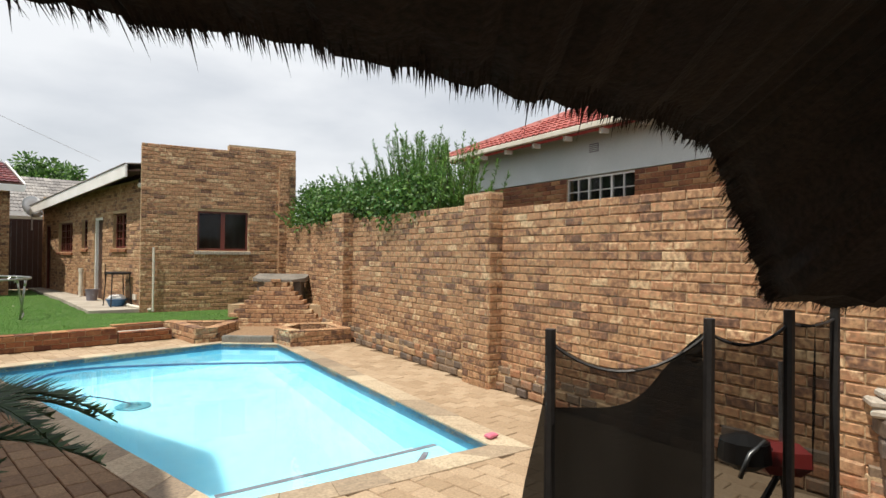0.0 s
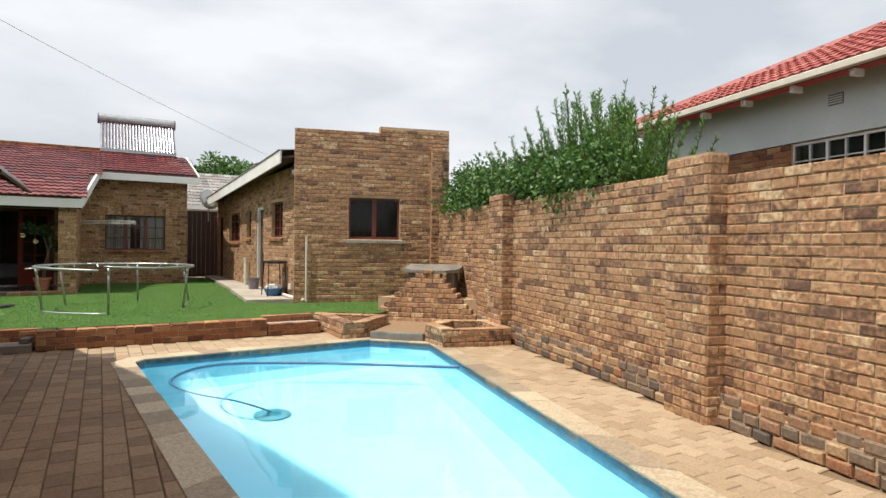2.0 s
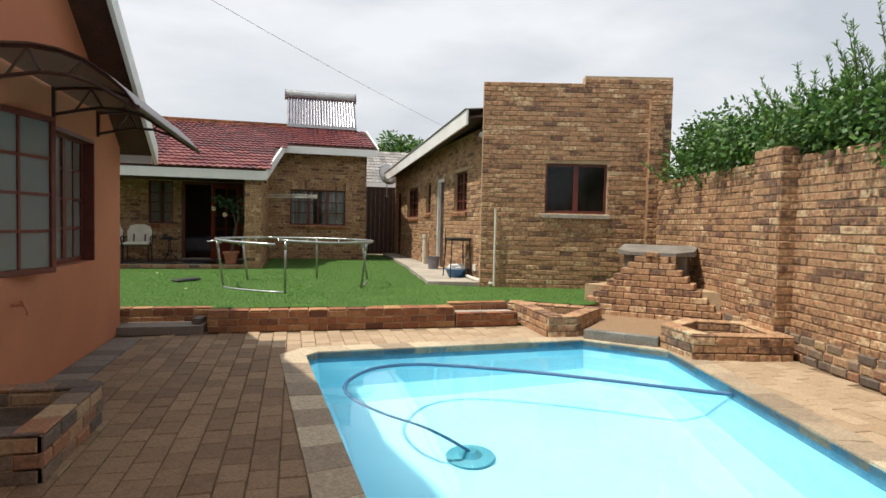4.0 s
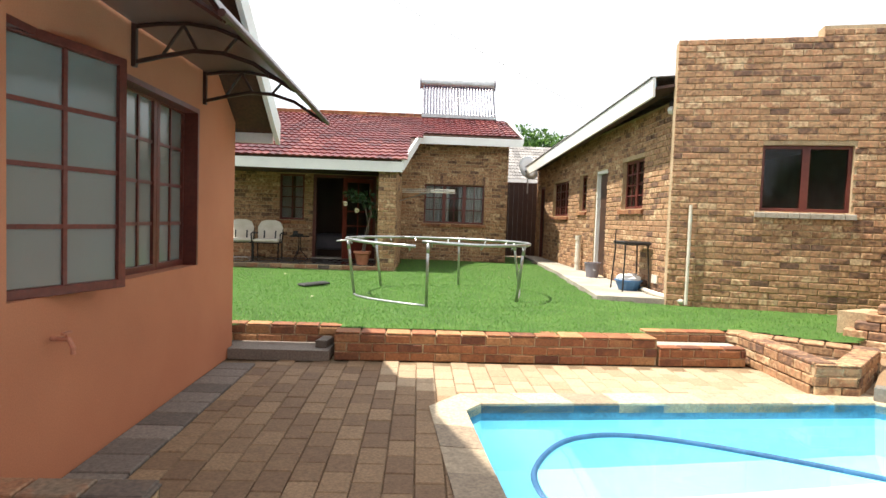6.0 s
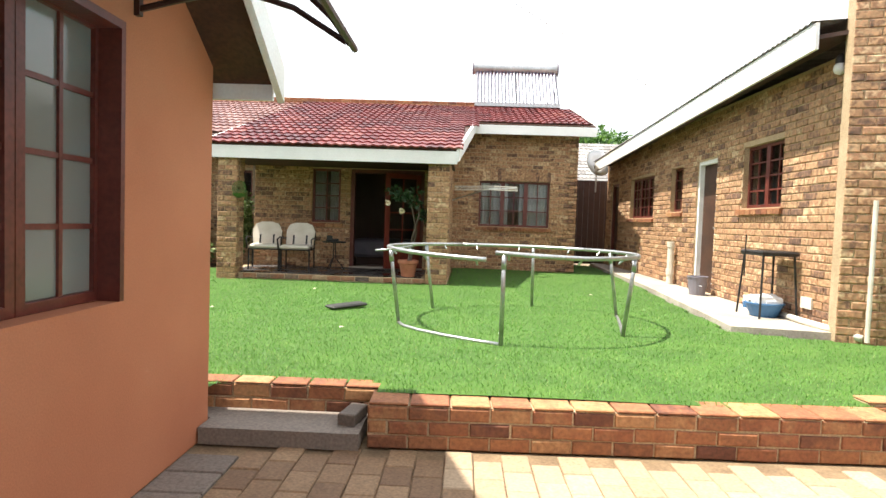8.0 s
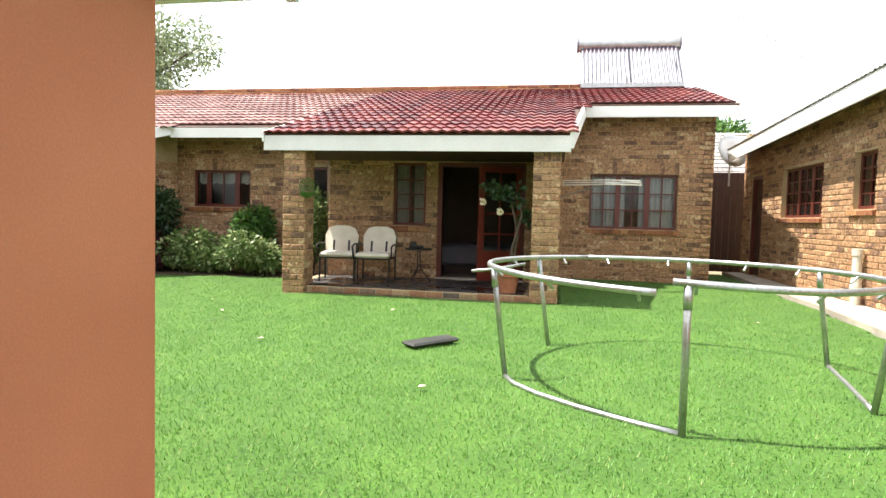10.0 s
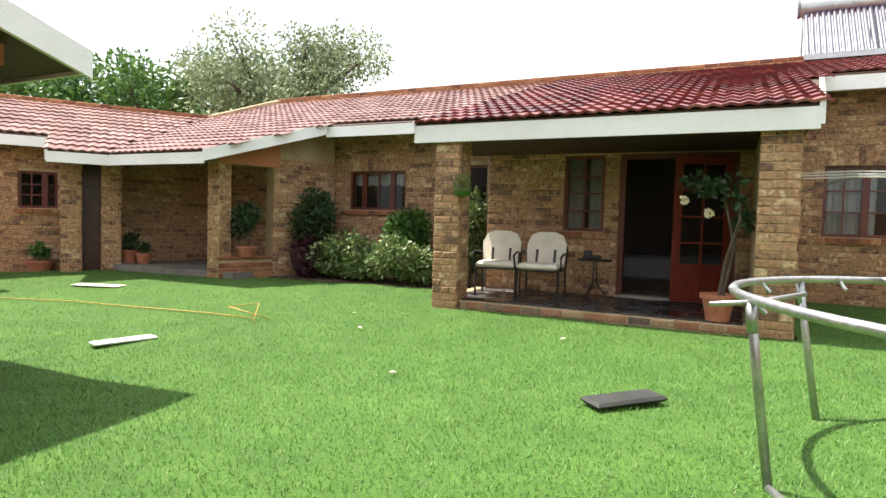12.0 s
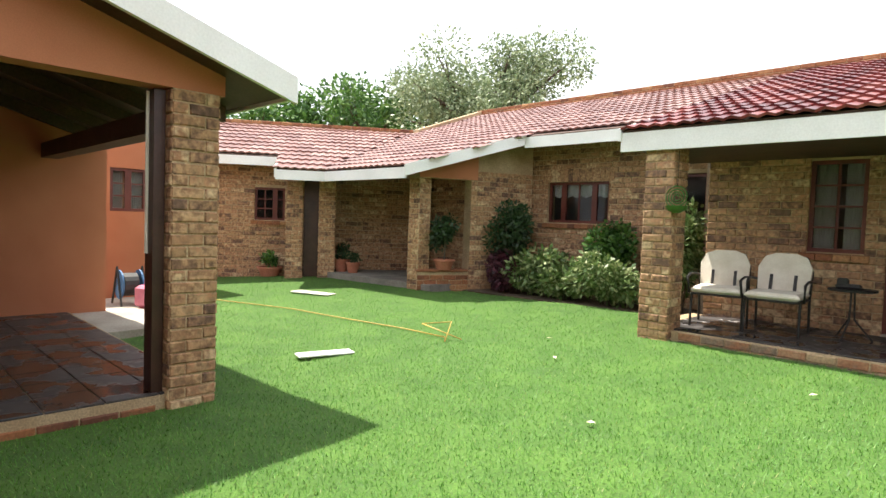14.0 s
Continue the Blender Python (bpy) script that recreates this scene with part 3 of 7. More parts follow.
def build_ground():
    rim = grown(POOL, 0.10)
    s = Shape()
    n = len(rim)
    mid = [(-9, 11), (-8, 12), (9, 12), (10, 11), (10, -8), (-9, -8)]
    v = [(x, y, -0.07) for x, y in rim] + [(x, y, -0.07) for x, y in mid] + [(-900, -900, -0.07), (900, -900, -0.07), (900, 900, -0.07), (-900, 900, -0.07)]
    f = [(i, n + i, n + (i + 1) % n, (i + 1) % n) for i in range(n)]
    a = 2 * n
    f += [(n + 5, n + 4, a + 1, a), (n + 4, n + 3, a + 2, a + 1), (n + 3, n + 2, a + 2), (n + 2, n + 1, a + 3, a + 2), (n + 1, n, a + 3), (n, n + 5, a, a + 3)]
    solid("ground", s.add(v, f), EARTH, "bare dry earth reaching away under the plots", "ground")
    # the pool's shell, its dark band at the waterline, and the water
    shell = Shape()
    n = len(POOL)
    inner = grown(POOL, -0.25)
    v = [(x, y, -0.17) for x, y in POOL] + [(x, y, -1.0) for x, y in grown(POOL, -0.06)] + [(x, y, -1.3) for x, y in inner]
    f = [((i + 1) % n, i, n + i, n + (i + 1) % n) for i in range(n)] + [(n + (i + 1) % n, n + i, 2 * n + i, 2 * n + (i + 1) % n) for i in range(n)] + [tuple(range(2 * n, 3 * n))]
    pool = solid("pool", shell.add(v, f), POOL_BLUE, "light blue painted swimming pool shell sunk in the paving", "pool")
    band = Shape()
    v = [(x, y, -0.006) for x, y in POOL] + [(x, y, -0.17) for x, y in POOL]
    band.add(v, [((i + 1) % n, i, n + i, n + (i + 1) % n) for i in range(n)])
    part("mosaic_band", band, POOL_BAND, pool, "dark blue mosaic band at the waterline")
    water = solid("water", Shape().add([(x, y, -0.085) for x, y in grown(POOL, 0.02)], [tuple(range(n))[::-1]]), WATER, "clear still water filling the pool", "water")
    water.visible_shadow = False
    # steps under water in the near corner
    st = Shape()
    for i in range(2):
        st.prism([(3.45 - 0.1 * i, 2.60), (3.62, 3.2 + 0.35 * i), (1.70, 3.45 + 0.35 * i), (1.56, 2.9)][::-1], -1.0, -0.35 - 0.3 * i)
    part("pool_step", st, POOL_BLUE, pool)
    part("step_nosing", Shape().prism([(3.60, 3.20), (3.61, 3.25), (1.72, 3.50), (1.71, 3.45)], -0.345, -0.33), PLASTIC_GREY, pool)
    part("step_rail", Shape().prism([(3.40, 3.16), (3.05, 2.92), (3.08, 2.88), (3.43, 3.12)][::-1], -0.345, -0.33), PLASTIC_GREY, pool)
    # coping stones, one by one
    cop = thing("coping", "row of worn sandy coping stones round the pool", "coping", kind="structure")
    outer = grown(POOL, 0.25)
    rng = random.Random(7)
    for i in range(n):
        a, b = Vector(POOL[i]), Vector(POOL[(i + 1) % n])
        c, d = Vector(outer[i]), Vector(outer[(i + 1) % n])
        k = max(1, round((b - a).length / 0.34))
        for j in range(k):
            q = [a.lerp(b, j / k), a.lerp(b, (j + 1) / k - 0.006 / k), c.lerp(d, (j + 1) / k - 0.006 / k), c.lerp(d, j / k)]
            mid_ = sum(q, Vector((0, 0))) / 4
            inn = [mid_ + (p - mid_) * 0.985 for p in q]
            z = rng.uniform(-0.003, 0.003)
            s = Shape()
            v = [(p.x, p.y, -0.06) for p in q] + [(p.x, p.y, 0.008 + z) for p in q] + [(p.x, p.y, 0.013 + z) for p in inn]
            f = [(0, 1, 2, 3)] + [(x, 4 + x, 4 + (x + 1) % 4, (x + 1) % 4) for x in range(4)] + [(4 + x, 8 + x, 8 + (x + 1) % 4, 4 + (x + 1) % 4) for x in range(4)] + [(8, 9, 10, 11)]
            part("coping_stone", s.add(v, [g[::-1] for g in f]), COPING, cop)


build_ground()


def wall_x(y):
    """The face of the boundary wall."""
    return 5.59 + 0.225 * (y - 5.5)


def build_paving():
    bed = Shape()
    out = grown(POOL, 0.20)
    n = len(out)
    ring = [(-1.0, 10.2), (-0.9, 10.3), (6.7, 10.3), (wall_x(10) + 0.05, 10.0), (wall_x(-5) + 0.05, -5.0), (-1.0, -5.0)]
    bed.add([(x, y, -0.012) for x, y in out] + [(x, y, -0.012) for x, y in ring] + [(x, y, -0.06) for x, y in ring],
            [(i, n + i, n + (i + 1) % n, (i + 1) % n) for i in range(n)] + [(n + i, 2 * n + i, 2 * n + (i + 1) % n, n + (i + 1) % n) for i in range(n)])
    pav = solid("pavement", bed, JOINT, "sandy brown concrete block paving round the pool", "paving")
    edge = grown(POOL, 0.17)
    rng = random.Random(11)

    def paver(w, d):
        c = 0.006
        return Shape().add([(0, 0, -0.02), (w, 0, -0.02), (w, d, -0.02), (0, d, -0.02), (0, 0, -c), (w, 0, -c), (w, d, -c), (0, d, -c), (c, c, 0), (w - c, c, 0), (w - c, d - c, 0), (c, d - c, 0)],
                           [(0, 1, 5, 4), (1, 2, 6, 5), (2, 3, 7, 6), (3, 0, 4, 7), (4, 5, 9, 8), (5, 6, 10, 9), (6, 7, 11, 10), (7, 4, 8, 11), (8, 9, 10, 11)])
    one = paver(0.150, 0.222)
    grey = paver(0.29, 0.215)
    mesh_one, mesh_grey = one.mesh("paver", PAVER), grey.mesh("paver", PAVER_GREY)
    rest, sandy, made = Shape(), Shape(), 0
    for i in range(48):
        for j in range(67):
            x, y = -0.66 + 0.155 * i, -5.0 + 0.227 * j + (0.113 if i % 2 else 0)
            if y > 9.98 or x + 0.155 > wall_x(y) - 0.02:
                continue
            if inside(edge, x + 0.075, y + 0.11):
                continue
            tm = pose(x, y, 0.004 + rng.uniform(-0.003, 0.003), rng.uniform(-0.4, 0.4), rng.uniform(-0.4, 0.4), rng.uniform(-0.4, 0.4))
            side = x > 1.5 + 0.345 * (y - 2.5)
            if y > 4.4 and x < (1.3 if y < 9.0 else 0.4) and made < 300:
                part("paver", mesh_one, PAVER, pav).matrix_basis = tm
                made += 1
            elif side or (y > 9.0 and x > 0.35 + 0.3 * rng.random()):
                # sanded side strip; on the far strip the pale copy paints the sunlit part
                sandy.m = tm
                sandy.add(one.v, one.f)
            else:
                rest.m = tm
                rest.add(one.v, one.f)
    tagged(part("paving_blocks", rest, PAVER, pav), kind="stuff")
    tagged(part("sanded_blocks", sandy, PAVER_SAND_LIT, pav, "pale blocks with sand in the joints, sunlight also put into their colour"), kind="stuff")
    for j in range(66):
        part("border_paver", mesh_grey, PAVER_GREY, pav).matrix_basis = pose(-0.962, -5.0 + 0.226 * j, 0.008 + rng.uniform(-0.003, 0.003), 0, 0, rng.uniform(-0.6, 0.6))


build_paving()


# ---- boundary wall ----
BW = math.degrees(math.atan2(1, 0.225))
def build_boundary():
    y0, y1 = -5.0, 11.85
    length = (y1 - y0) * math.hypot(1, 0.225)
    m = frame_at(wall_x(y1), y1, 0, BW + 180)
    at = lambda y: (y1 - y) * math.hypot(1, 0.225)
    w = wall("wall_boundary", m, length, 2.16, 0.22, "tall boundary wall of mottled tan and brown face brick", near=(at(6.3), at(3.2)), seed=21, top=lambda s: 2.14 if s < at(4.05) else 2.045)
    for i, (ya, yb) in enumerate(((3.80, 4.30), (8.0, 8.5), (-3.6, -3.1))):
        a, ln = at(yb), (yb - ya) * math.hypot(1, 0.225)
        pier = solid("brick_pier", Shape(m).box(a, -0.19, -0.02, a + ln, -0.004, 2.25), MORTAR, "square brick pier standing proud of the boundary wall", "pier", "piers of the boundary wall")
        lay_bricks(pier, m @ pose(a, -0.19, 0), ln, 0, 2.26, seed=30 + i, near=(0, 9) if i == 0 else None)
        lay_bricks(pier, m @ pose(a, -0.004, 0, 0, 0, -90), 0.186, 0, 2.26, seed=40 + i)
        lay_bricks(pier, m @ pose(a + ln, -0.19, 0, 0, 0, 90), 0.186, 0, 2.26, seed=50 + i)
    # rough plinth of old stones
    rng = random.Random(4)
    base = solid("plinth", Shape(m).box(0, -0.05, -0.02, length, -0.004, 0.20), MORTAR, "rough low plinth of dark worn stones and broken brick", "plinth")
    s = Shape()
    for row in range(3):
        x = rng.uniform(-0.1, 0)
        while x < length - 0.1:
            w_ = rng.uniform(0.14, 0.25)
            d = rng.uniform(0.010, 0.030) + 0.010 * (2 - row)
            b = brick_shape(w_ - 0.016, 0.082, d, 0.012)
            s.m = m @ pose(max(x, 0), -0.04, 0.0 + row * 0.092, rng.uniform(-3, 3), rng.uniform(-2, 2), rng.uniform(-3, 3))
            s.add(b.v, b.f)
            x += w_
    tagged(part("plinth_stones", s, BRICK_OLD, base), kind="stuff")


build_boundary()

# Unseen wall added at the rear; it blocks sky light from the paving.
wall("wall_south", frame_at(-1.0, -5.0, 0, 180) @ pose(-4.6, 0, 0), 4.6, 2.2, 0.2, "unseen plain wall added behind the shelter to dim the paving", bricks=False)

# ---- outbuilding with its parapet ----
FRONT = -14.7
def build_outbuilding():
    m = frame_at(4.25, 12.6, 0, FRONT) @ pose(-0.15, 0, 0)
    wall("wall_outbuilding_front", m, 3.24, 3.80, 0.22, "outbuilding end wall of brown face brick with a stepped parapet", [(1.10, 1.57, 2.17, 2.43)], near=(0, 1.9), seed=61)
    s = solid("parapet_step", Shape(m).box(1.74, 0.0, 3.805, 3.24, 0.22, 3.94), MORTAR, "raised brick course on the parapet", "parapet")
    lay_bricks(s, m, 3.24, 3.82, 3.94, [(0, 0, 1.74, 9)], seed=62)
    pil = solid("brick_pilaster", Shape(m).box(2.84, -0.10, 0.2, 3.07, -0.004, 3.55), BRICK, "narrow brick pilaster on the outbuilding wall", "pilaster")
    lay_bricks(pil, m @ pose(2.84, -0.10, 0), 0.23, 0.2, 3.56, seed=63)
    window(m @ pose(1.10, 0, 1.57), 1.07, 0.86, [1, 1], 1, "dark red-brown framed window in the outbuilding end wall", recess=0.05, sill_mat=CONCRETE)
    # side wall towards the lawn
    sm = frame_at(4.25, 22.6, 0, -90)
    k = lambda y: 22.6 - y
    ops = [(k(15.03), 1.60, k(14.02), 2.42), (k(16.60), 0.32, k(15.85), 2.38), (k(17.80), 1.60, k(17.22), 2.38), (k(20.40), 1.50, k(18.75), 2.36), (k(22.1), 0.32, k(21.4), 2.36)]
    wall("wall_outbuilding_side", sm, 9.99, 3.1, 0.22, "long outbuilding wall of tan face brick in sun", ops, near=(7.2, 9.99), seed=64)
    window(sm @ pose(ops[0][0], 0, 1.60), 1.01, 0.82, [2, 2], 4, "red-brown casement window above a brick sill")
    window(sm @ pose(ops[2][0], 0, 1.60), 0.58, 0.78, [2], 4, "narrow red-brown window with its top light ajar")
    window(sm @ pose(ops[3][0], 0, 1.50), 1.65, 0.86, [2, 2, 2], 4, "wide red-brown window of the outbuilding")
    for i, o in enumerate((ops[1], ops[4])):
        d = thing("door_%d" % (i + 1), "brown door in a white frame in the outbuilding wall" if i == 0 else "brown wooden door at the far end", "door", kind="structure")
        dw, dh = o[2] - o[0], o[3] - o[1]
        part("door_leaf", Shape(sm @ pose(o[0], 0.09, o[1])).box(0.05, 0, 0, dw - 0.05, 0.04, dh - 0.05, 0.004), DARK_WOOD, d)
        part("door_frame", Shape(sm @ pose(o[0], 0.02, o[1])).box(0, 0, 0, 0.06, 0.11, dh).box(dw - 0.06, 0, 0, dw, 0.11, dh).box(0.06, 0, dh - 0.06, dw - 0.06, 0.11, dh), WHITE if i == 0 else FRAME, d)
        part("door_handle", Shape(sm @ pose(o[0], 0.07, o[1] + 1.0)).box(dw - 0.16, -0.03, 0, dw - 0.08, 0.02, 0.02, 0.004), STEEL, d)
    # closing walls and the low sheet roof
    wall("wall_outbuilding_back", frame_at(7.3, 11.9, 0, 90), 10.7, 3.5, 0.2, "plain rear wall of the outbuilding", bricks=False)
    wall("wall_outbuilding_end", frame_at(7.3, 22.6, 0, 180), 3.05, 3.3, 0.2, "plain far end wall of the outbuilding", bricks=False)
    solid("floor_outbuilding", Shape().prism([(4.3, 12.9), (7.2, 12.1), (7.2, 22.5), (4.3, 22.5)], 0.2, 0.28), CONCRETE, "concrete floor inside the outbuilding", "floor")
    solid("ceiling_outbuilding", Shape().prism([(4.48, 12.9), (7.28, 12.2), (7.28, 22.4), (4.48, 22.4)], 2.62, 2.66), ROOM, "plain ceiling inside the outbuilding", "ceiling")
    roof = Shape()
    z = lambda p: 3.36 + 0.10 * (p[0] - 3.85) - 0.040 * (p[1] - 12.85)
    n = 92
    for i in range(n):
        ya, yb = 12.82 + 0.105 * i, 12.82 + 0.105 * (i + 1)
        ym, h = (ya + yb) / 2, 0.022
        v = []
        for x in (3.83, 7.5):
            v += [(x, ya, z((x, ya))), (x, ym, z((x, ym)) + h), (x, yb, z((x, yb)))]
        v += [(a, b, c - 0.008) for a, b, c in v]
        roof.add(v, [(0, 3, 4, 1), (1, 4, 5, 2), (6, 7, 10, 9), (7, 8, 11, 10), (0, 1, 7, 6), (1, 2, 8, 7)])
    solid("roof_outbuilding", roof, TILE_GREY, "grey corrugated sheet roof sloping off behind the parapet", "roof")
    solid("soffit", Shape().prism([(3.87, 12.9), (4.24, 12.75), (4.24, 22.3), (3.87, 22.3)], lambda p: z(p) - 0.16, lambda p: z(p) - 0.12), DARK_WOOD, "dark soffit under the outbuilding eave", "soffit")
    board("fascia_outbuilding", (3.85, 22.4, z((3.85, 22.4)) - 0.012), (3.85, 12.82, z((3.85, 12.82)) - 0.012), 0.26, 0.035, WHITE, "long white fascia board of the outbuilding")
    lamp = thing("bulkhead_lamp", "round white lamp under the outbuilding eave", "lamp")
    part("lamp_base", Shape(pose(4.2, 12.98, 3.0)).lathe([(0.045, 0.0), (0.045, 0.05), (0.02, 0.10)], 12), BLACK_METAL, lamp)
    part("globe", Shape(pose(4.2, 12.98, 2.89)).lathe([(0.008, 0), (0.05, 0.02), (0.062, 0.06), (0.05, 0.10), (0.03, 0.115)], 14), PLASTIC_WHITE, lamp, smooth=True)
    # concrete apron
    solid("apron", Shape().prism([(3.24, 12.92), (4.24, 12.72), (4.24, 22.5), (3.85, 22.5), (3.6, 17.0)], 0.10, 0.325), CONCRETE, "worn concrete apron along the outbuilding", "path")
    solid("drain_pipe", Shape().tube([(4.33, 12.52, 0.28), (4.33, 12.52, 1.62)], 0.022, 10), PVC, "thin cream pipe standing against the brick wall", "pipe", kind="")


build_outbuilding()

# ---- retaining wall, step and planters ----
def low_wall(name, pts, z0, z1, thick, label, mat=None, near=False, category="wall", seed=70):
    """A low brick wall along a polyline, its face on the right-hand side of the way."""
    ob = thing(name, label, category, kind="structure")
    for i, (a, b) in enumerate(zip(pts, pts[1:])):
        ln, deg = math.hypot(b[0] - a[0], b[1] - a[1]), math.degrees(math.atan2(b[1] - a[1], b[0] - a[0]))
        m = frame_at(a[0], a[1], 0, deg)
        part("core", Shape(m).box(0, 0, z0, ln, thick, z1 - 0.008 + 0.003 * (i % 2)), MORTAR, ob)
        lay_bricks(ob, m, ln, z0, z1, (), mat, near=(0, 99) if near else None, seed=seed + i)
        lay_bricks(ob, m @ pose(ln, thick, 0, 0, 0, 180), ln, z0, z1, (), mat, seed=seed + 9 + i)
        # header bricks laid across the top
        k = max(1, round(ln / 0.232))
        s = Shape(m)
        for j in range(k):
            s.box(ln * j / k + 0.005, -0.012, z1 - 0.004, ln * (j + 1) / k - 0.006, thick + 0.012, z1 + 0.012 + 0.004 * i, 0.006)
        part("top_bricks", s, mat or BRICK, ob)
    return ob


low_wall("wall_retaining", [(-0.02, 10.12), (3.0, 10.20)], 0.0, 0.249, 0.22, "low retaining wall of red-brown brick holding up the lawn", BRICK_RED, True)
low_wall("wall_step_back", [(-1.6, 10.42), (0.02, 10.44)], 0.0, 0.249, 0.12, "low brick edge above the step", BRICK_RED)
low_wall("wall_step_right", [(3.0, 10.52), (3.85, 10.56)], 0.0, 0.262, 0.12, "low brick edge behind the step", BRICK_RED)
solid("step_slab", Shape().prism([(-0.96, 10.05), (-0.06, 10.05), (-0.06, 10.41), (-1.6, 10.41), (-1.6, 10.22), (-0.96, 10.22)], 0.0, 0.095), PAVER_GREY, "shallow grey paved step up to the lawn", "step")
low_wall("wall_step_riser", [(3.02, 10.19), (3.88, 10.23)], 0.0, 0.166, 0.10, "brick riser of the step", BRICK_RED)
solid("step_slab", Shape().box(3.02, 10.30, 0.0, 3.86, 10.51, 0.172, 0.01), CONCRETE, "pale slab step between brick walls", "step")
solid("loose_brick", Shape(pose(-0.10, 10.16, 0.095, 0, 0, 80)).box(0, 0, 0, 0.22, 0.105, 0.07, 0.006), PAVER_GREY, "loose grey paving brick lying on the step", "brick", kind="")


def planter(pts, z, label, seed):
    ob = low_wall("planter", pts, 0.0, z, 0.16, label, BRICK, category="planter", seed=seed)
    part("soil_fill", Shape().prism([p for p in pts[:-1]], 0.0, z - 0.10), SOIL, ob)


planter([(3.92, 9.30), (4.28, 9.28), (4.98, 9.95), (3.96, 10.72), (3.92, 9.30)], 0.249, "low brick planter beside the pool, bare soil inside", 80)
planter([(4.92, 7.98), (5.93, 7.74), (6.17, 8.62), (5.55, 8.95), (4.96, 8.58), (4.92, 7.98)], 0.249, "low brick planter against the boundary wall", 95)
solid("platform", Shape().prism([(4.34, 9.20), (4.93, 8.62), (5.55, 9.02), (6.45, 9.6), (6.2, 10.4), (5.1, 10.4), (5.04, 9.98)], 0.0, 0.105), PAVER, "raised sandy platform before the stepped brick fireplace", "platform")
# Dark strip along the platform's front edge.
solid("platform_edge", Shape(frame_at(4.31, 9.16, 0, -45)).box(0, 0, 0.0, 0.85, 0.10, 0.125, 0.01), DARK_CONCRETE, "dark kerb of the platform by the pool", "kerb")


def build_fireplace():
    """A stepped brick pyramid with a concrete slab on top."""
    fp = thing("fireplace", "stepped pyramid of tan brick with a grey slab on top", "fireplace")
    m = frame_at(4.90, 10.64, 0, -43)
    ln = 2.05
    rows = 10
    for r in range(rows):
        a, b = 0.088 * r, ln - 0.088 * r
        z = 0.09 + 0.086 * r
        s = Shape(m)
        k = max(1, round((b - a) / 0.225))
        for j in range(k):
            x0, x1 = a + (b - a) * j / k, a + (b - a) * (j + 1) / k
            s.box(x0 + 0.004, 0.03 * r, z, x1 - 0.006, 0.5, z + 0.076, 0.006)
        part("brick_course", s, BRICK, fp)
    part("core", Shape(m).prism([(0.1, 0.25), (ln - 0.1, 0.25), (ln - 0.3, 0.75), (0.3, 0.75)], 0.05, 0.5), MORTAR, fp)
    part("slab", Shape(m).prism([(0.50, 0.52), (0.72, 0.32), (1.34, 0.32), (1.56, 0.52), (1.56, 1.0), (0.50, 1.0)], 0.955, lambda p: 1.00 + 0.14 * (p[1] - 0.32)), DARK_CONCRETE, fp, "grey concrete slab")
    for xa in (0.60, 1.32):
        part("slab_support", Shape(m).box(xa, 0.50, 0.2, xa + 0.14, 0.95, 0.955), DARK_CONCRETE, fp)
    part("top_brick", Shape(m).box(0.94, 0.24, 0.945, 1.12, 0.31, 1.01, 0.006), BRICK, fp)


build_fireplace()

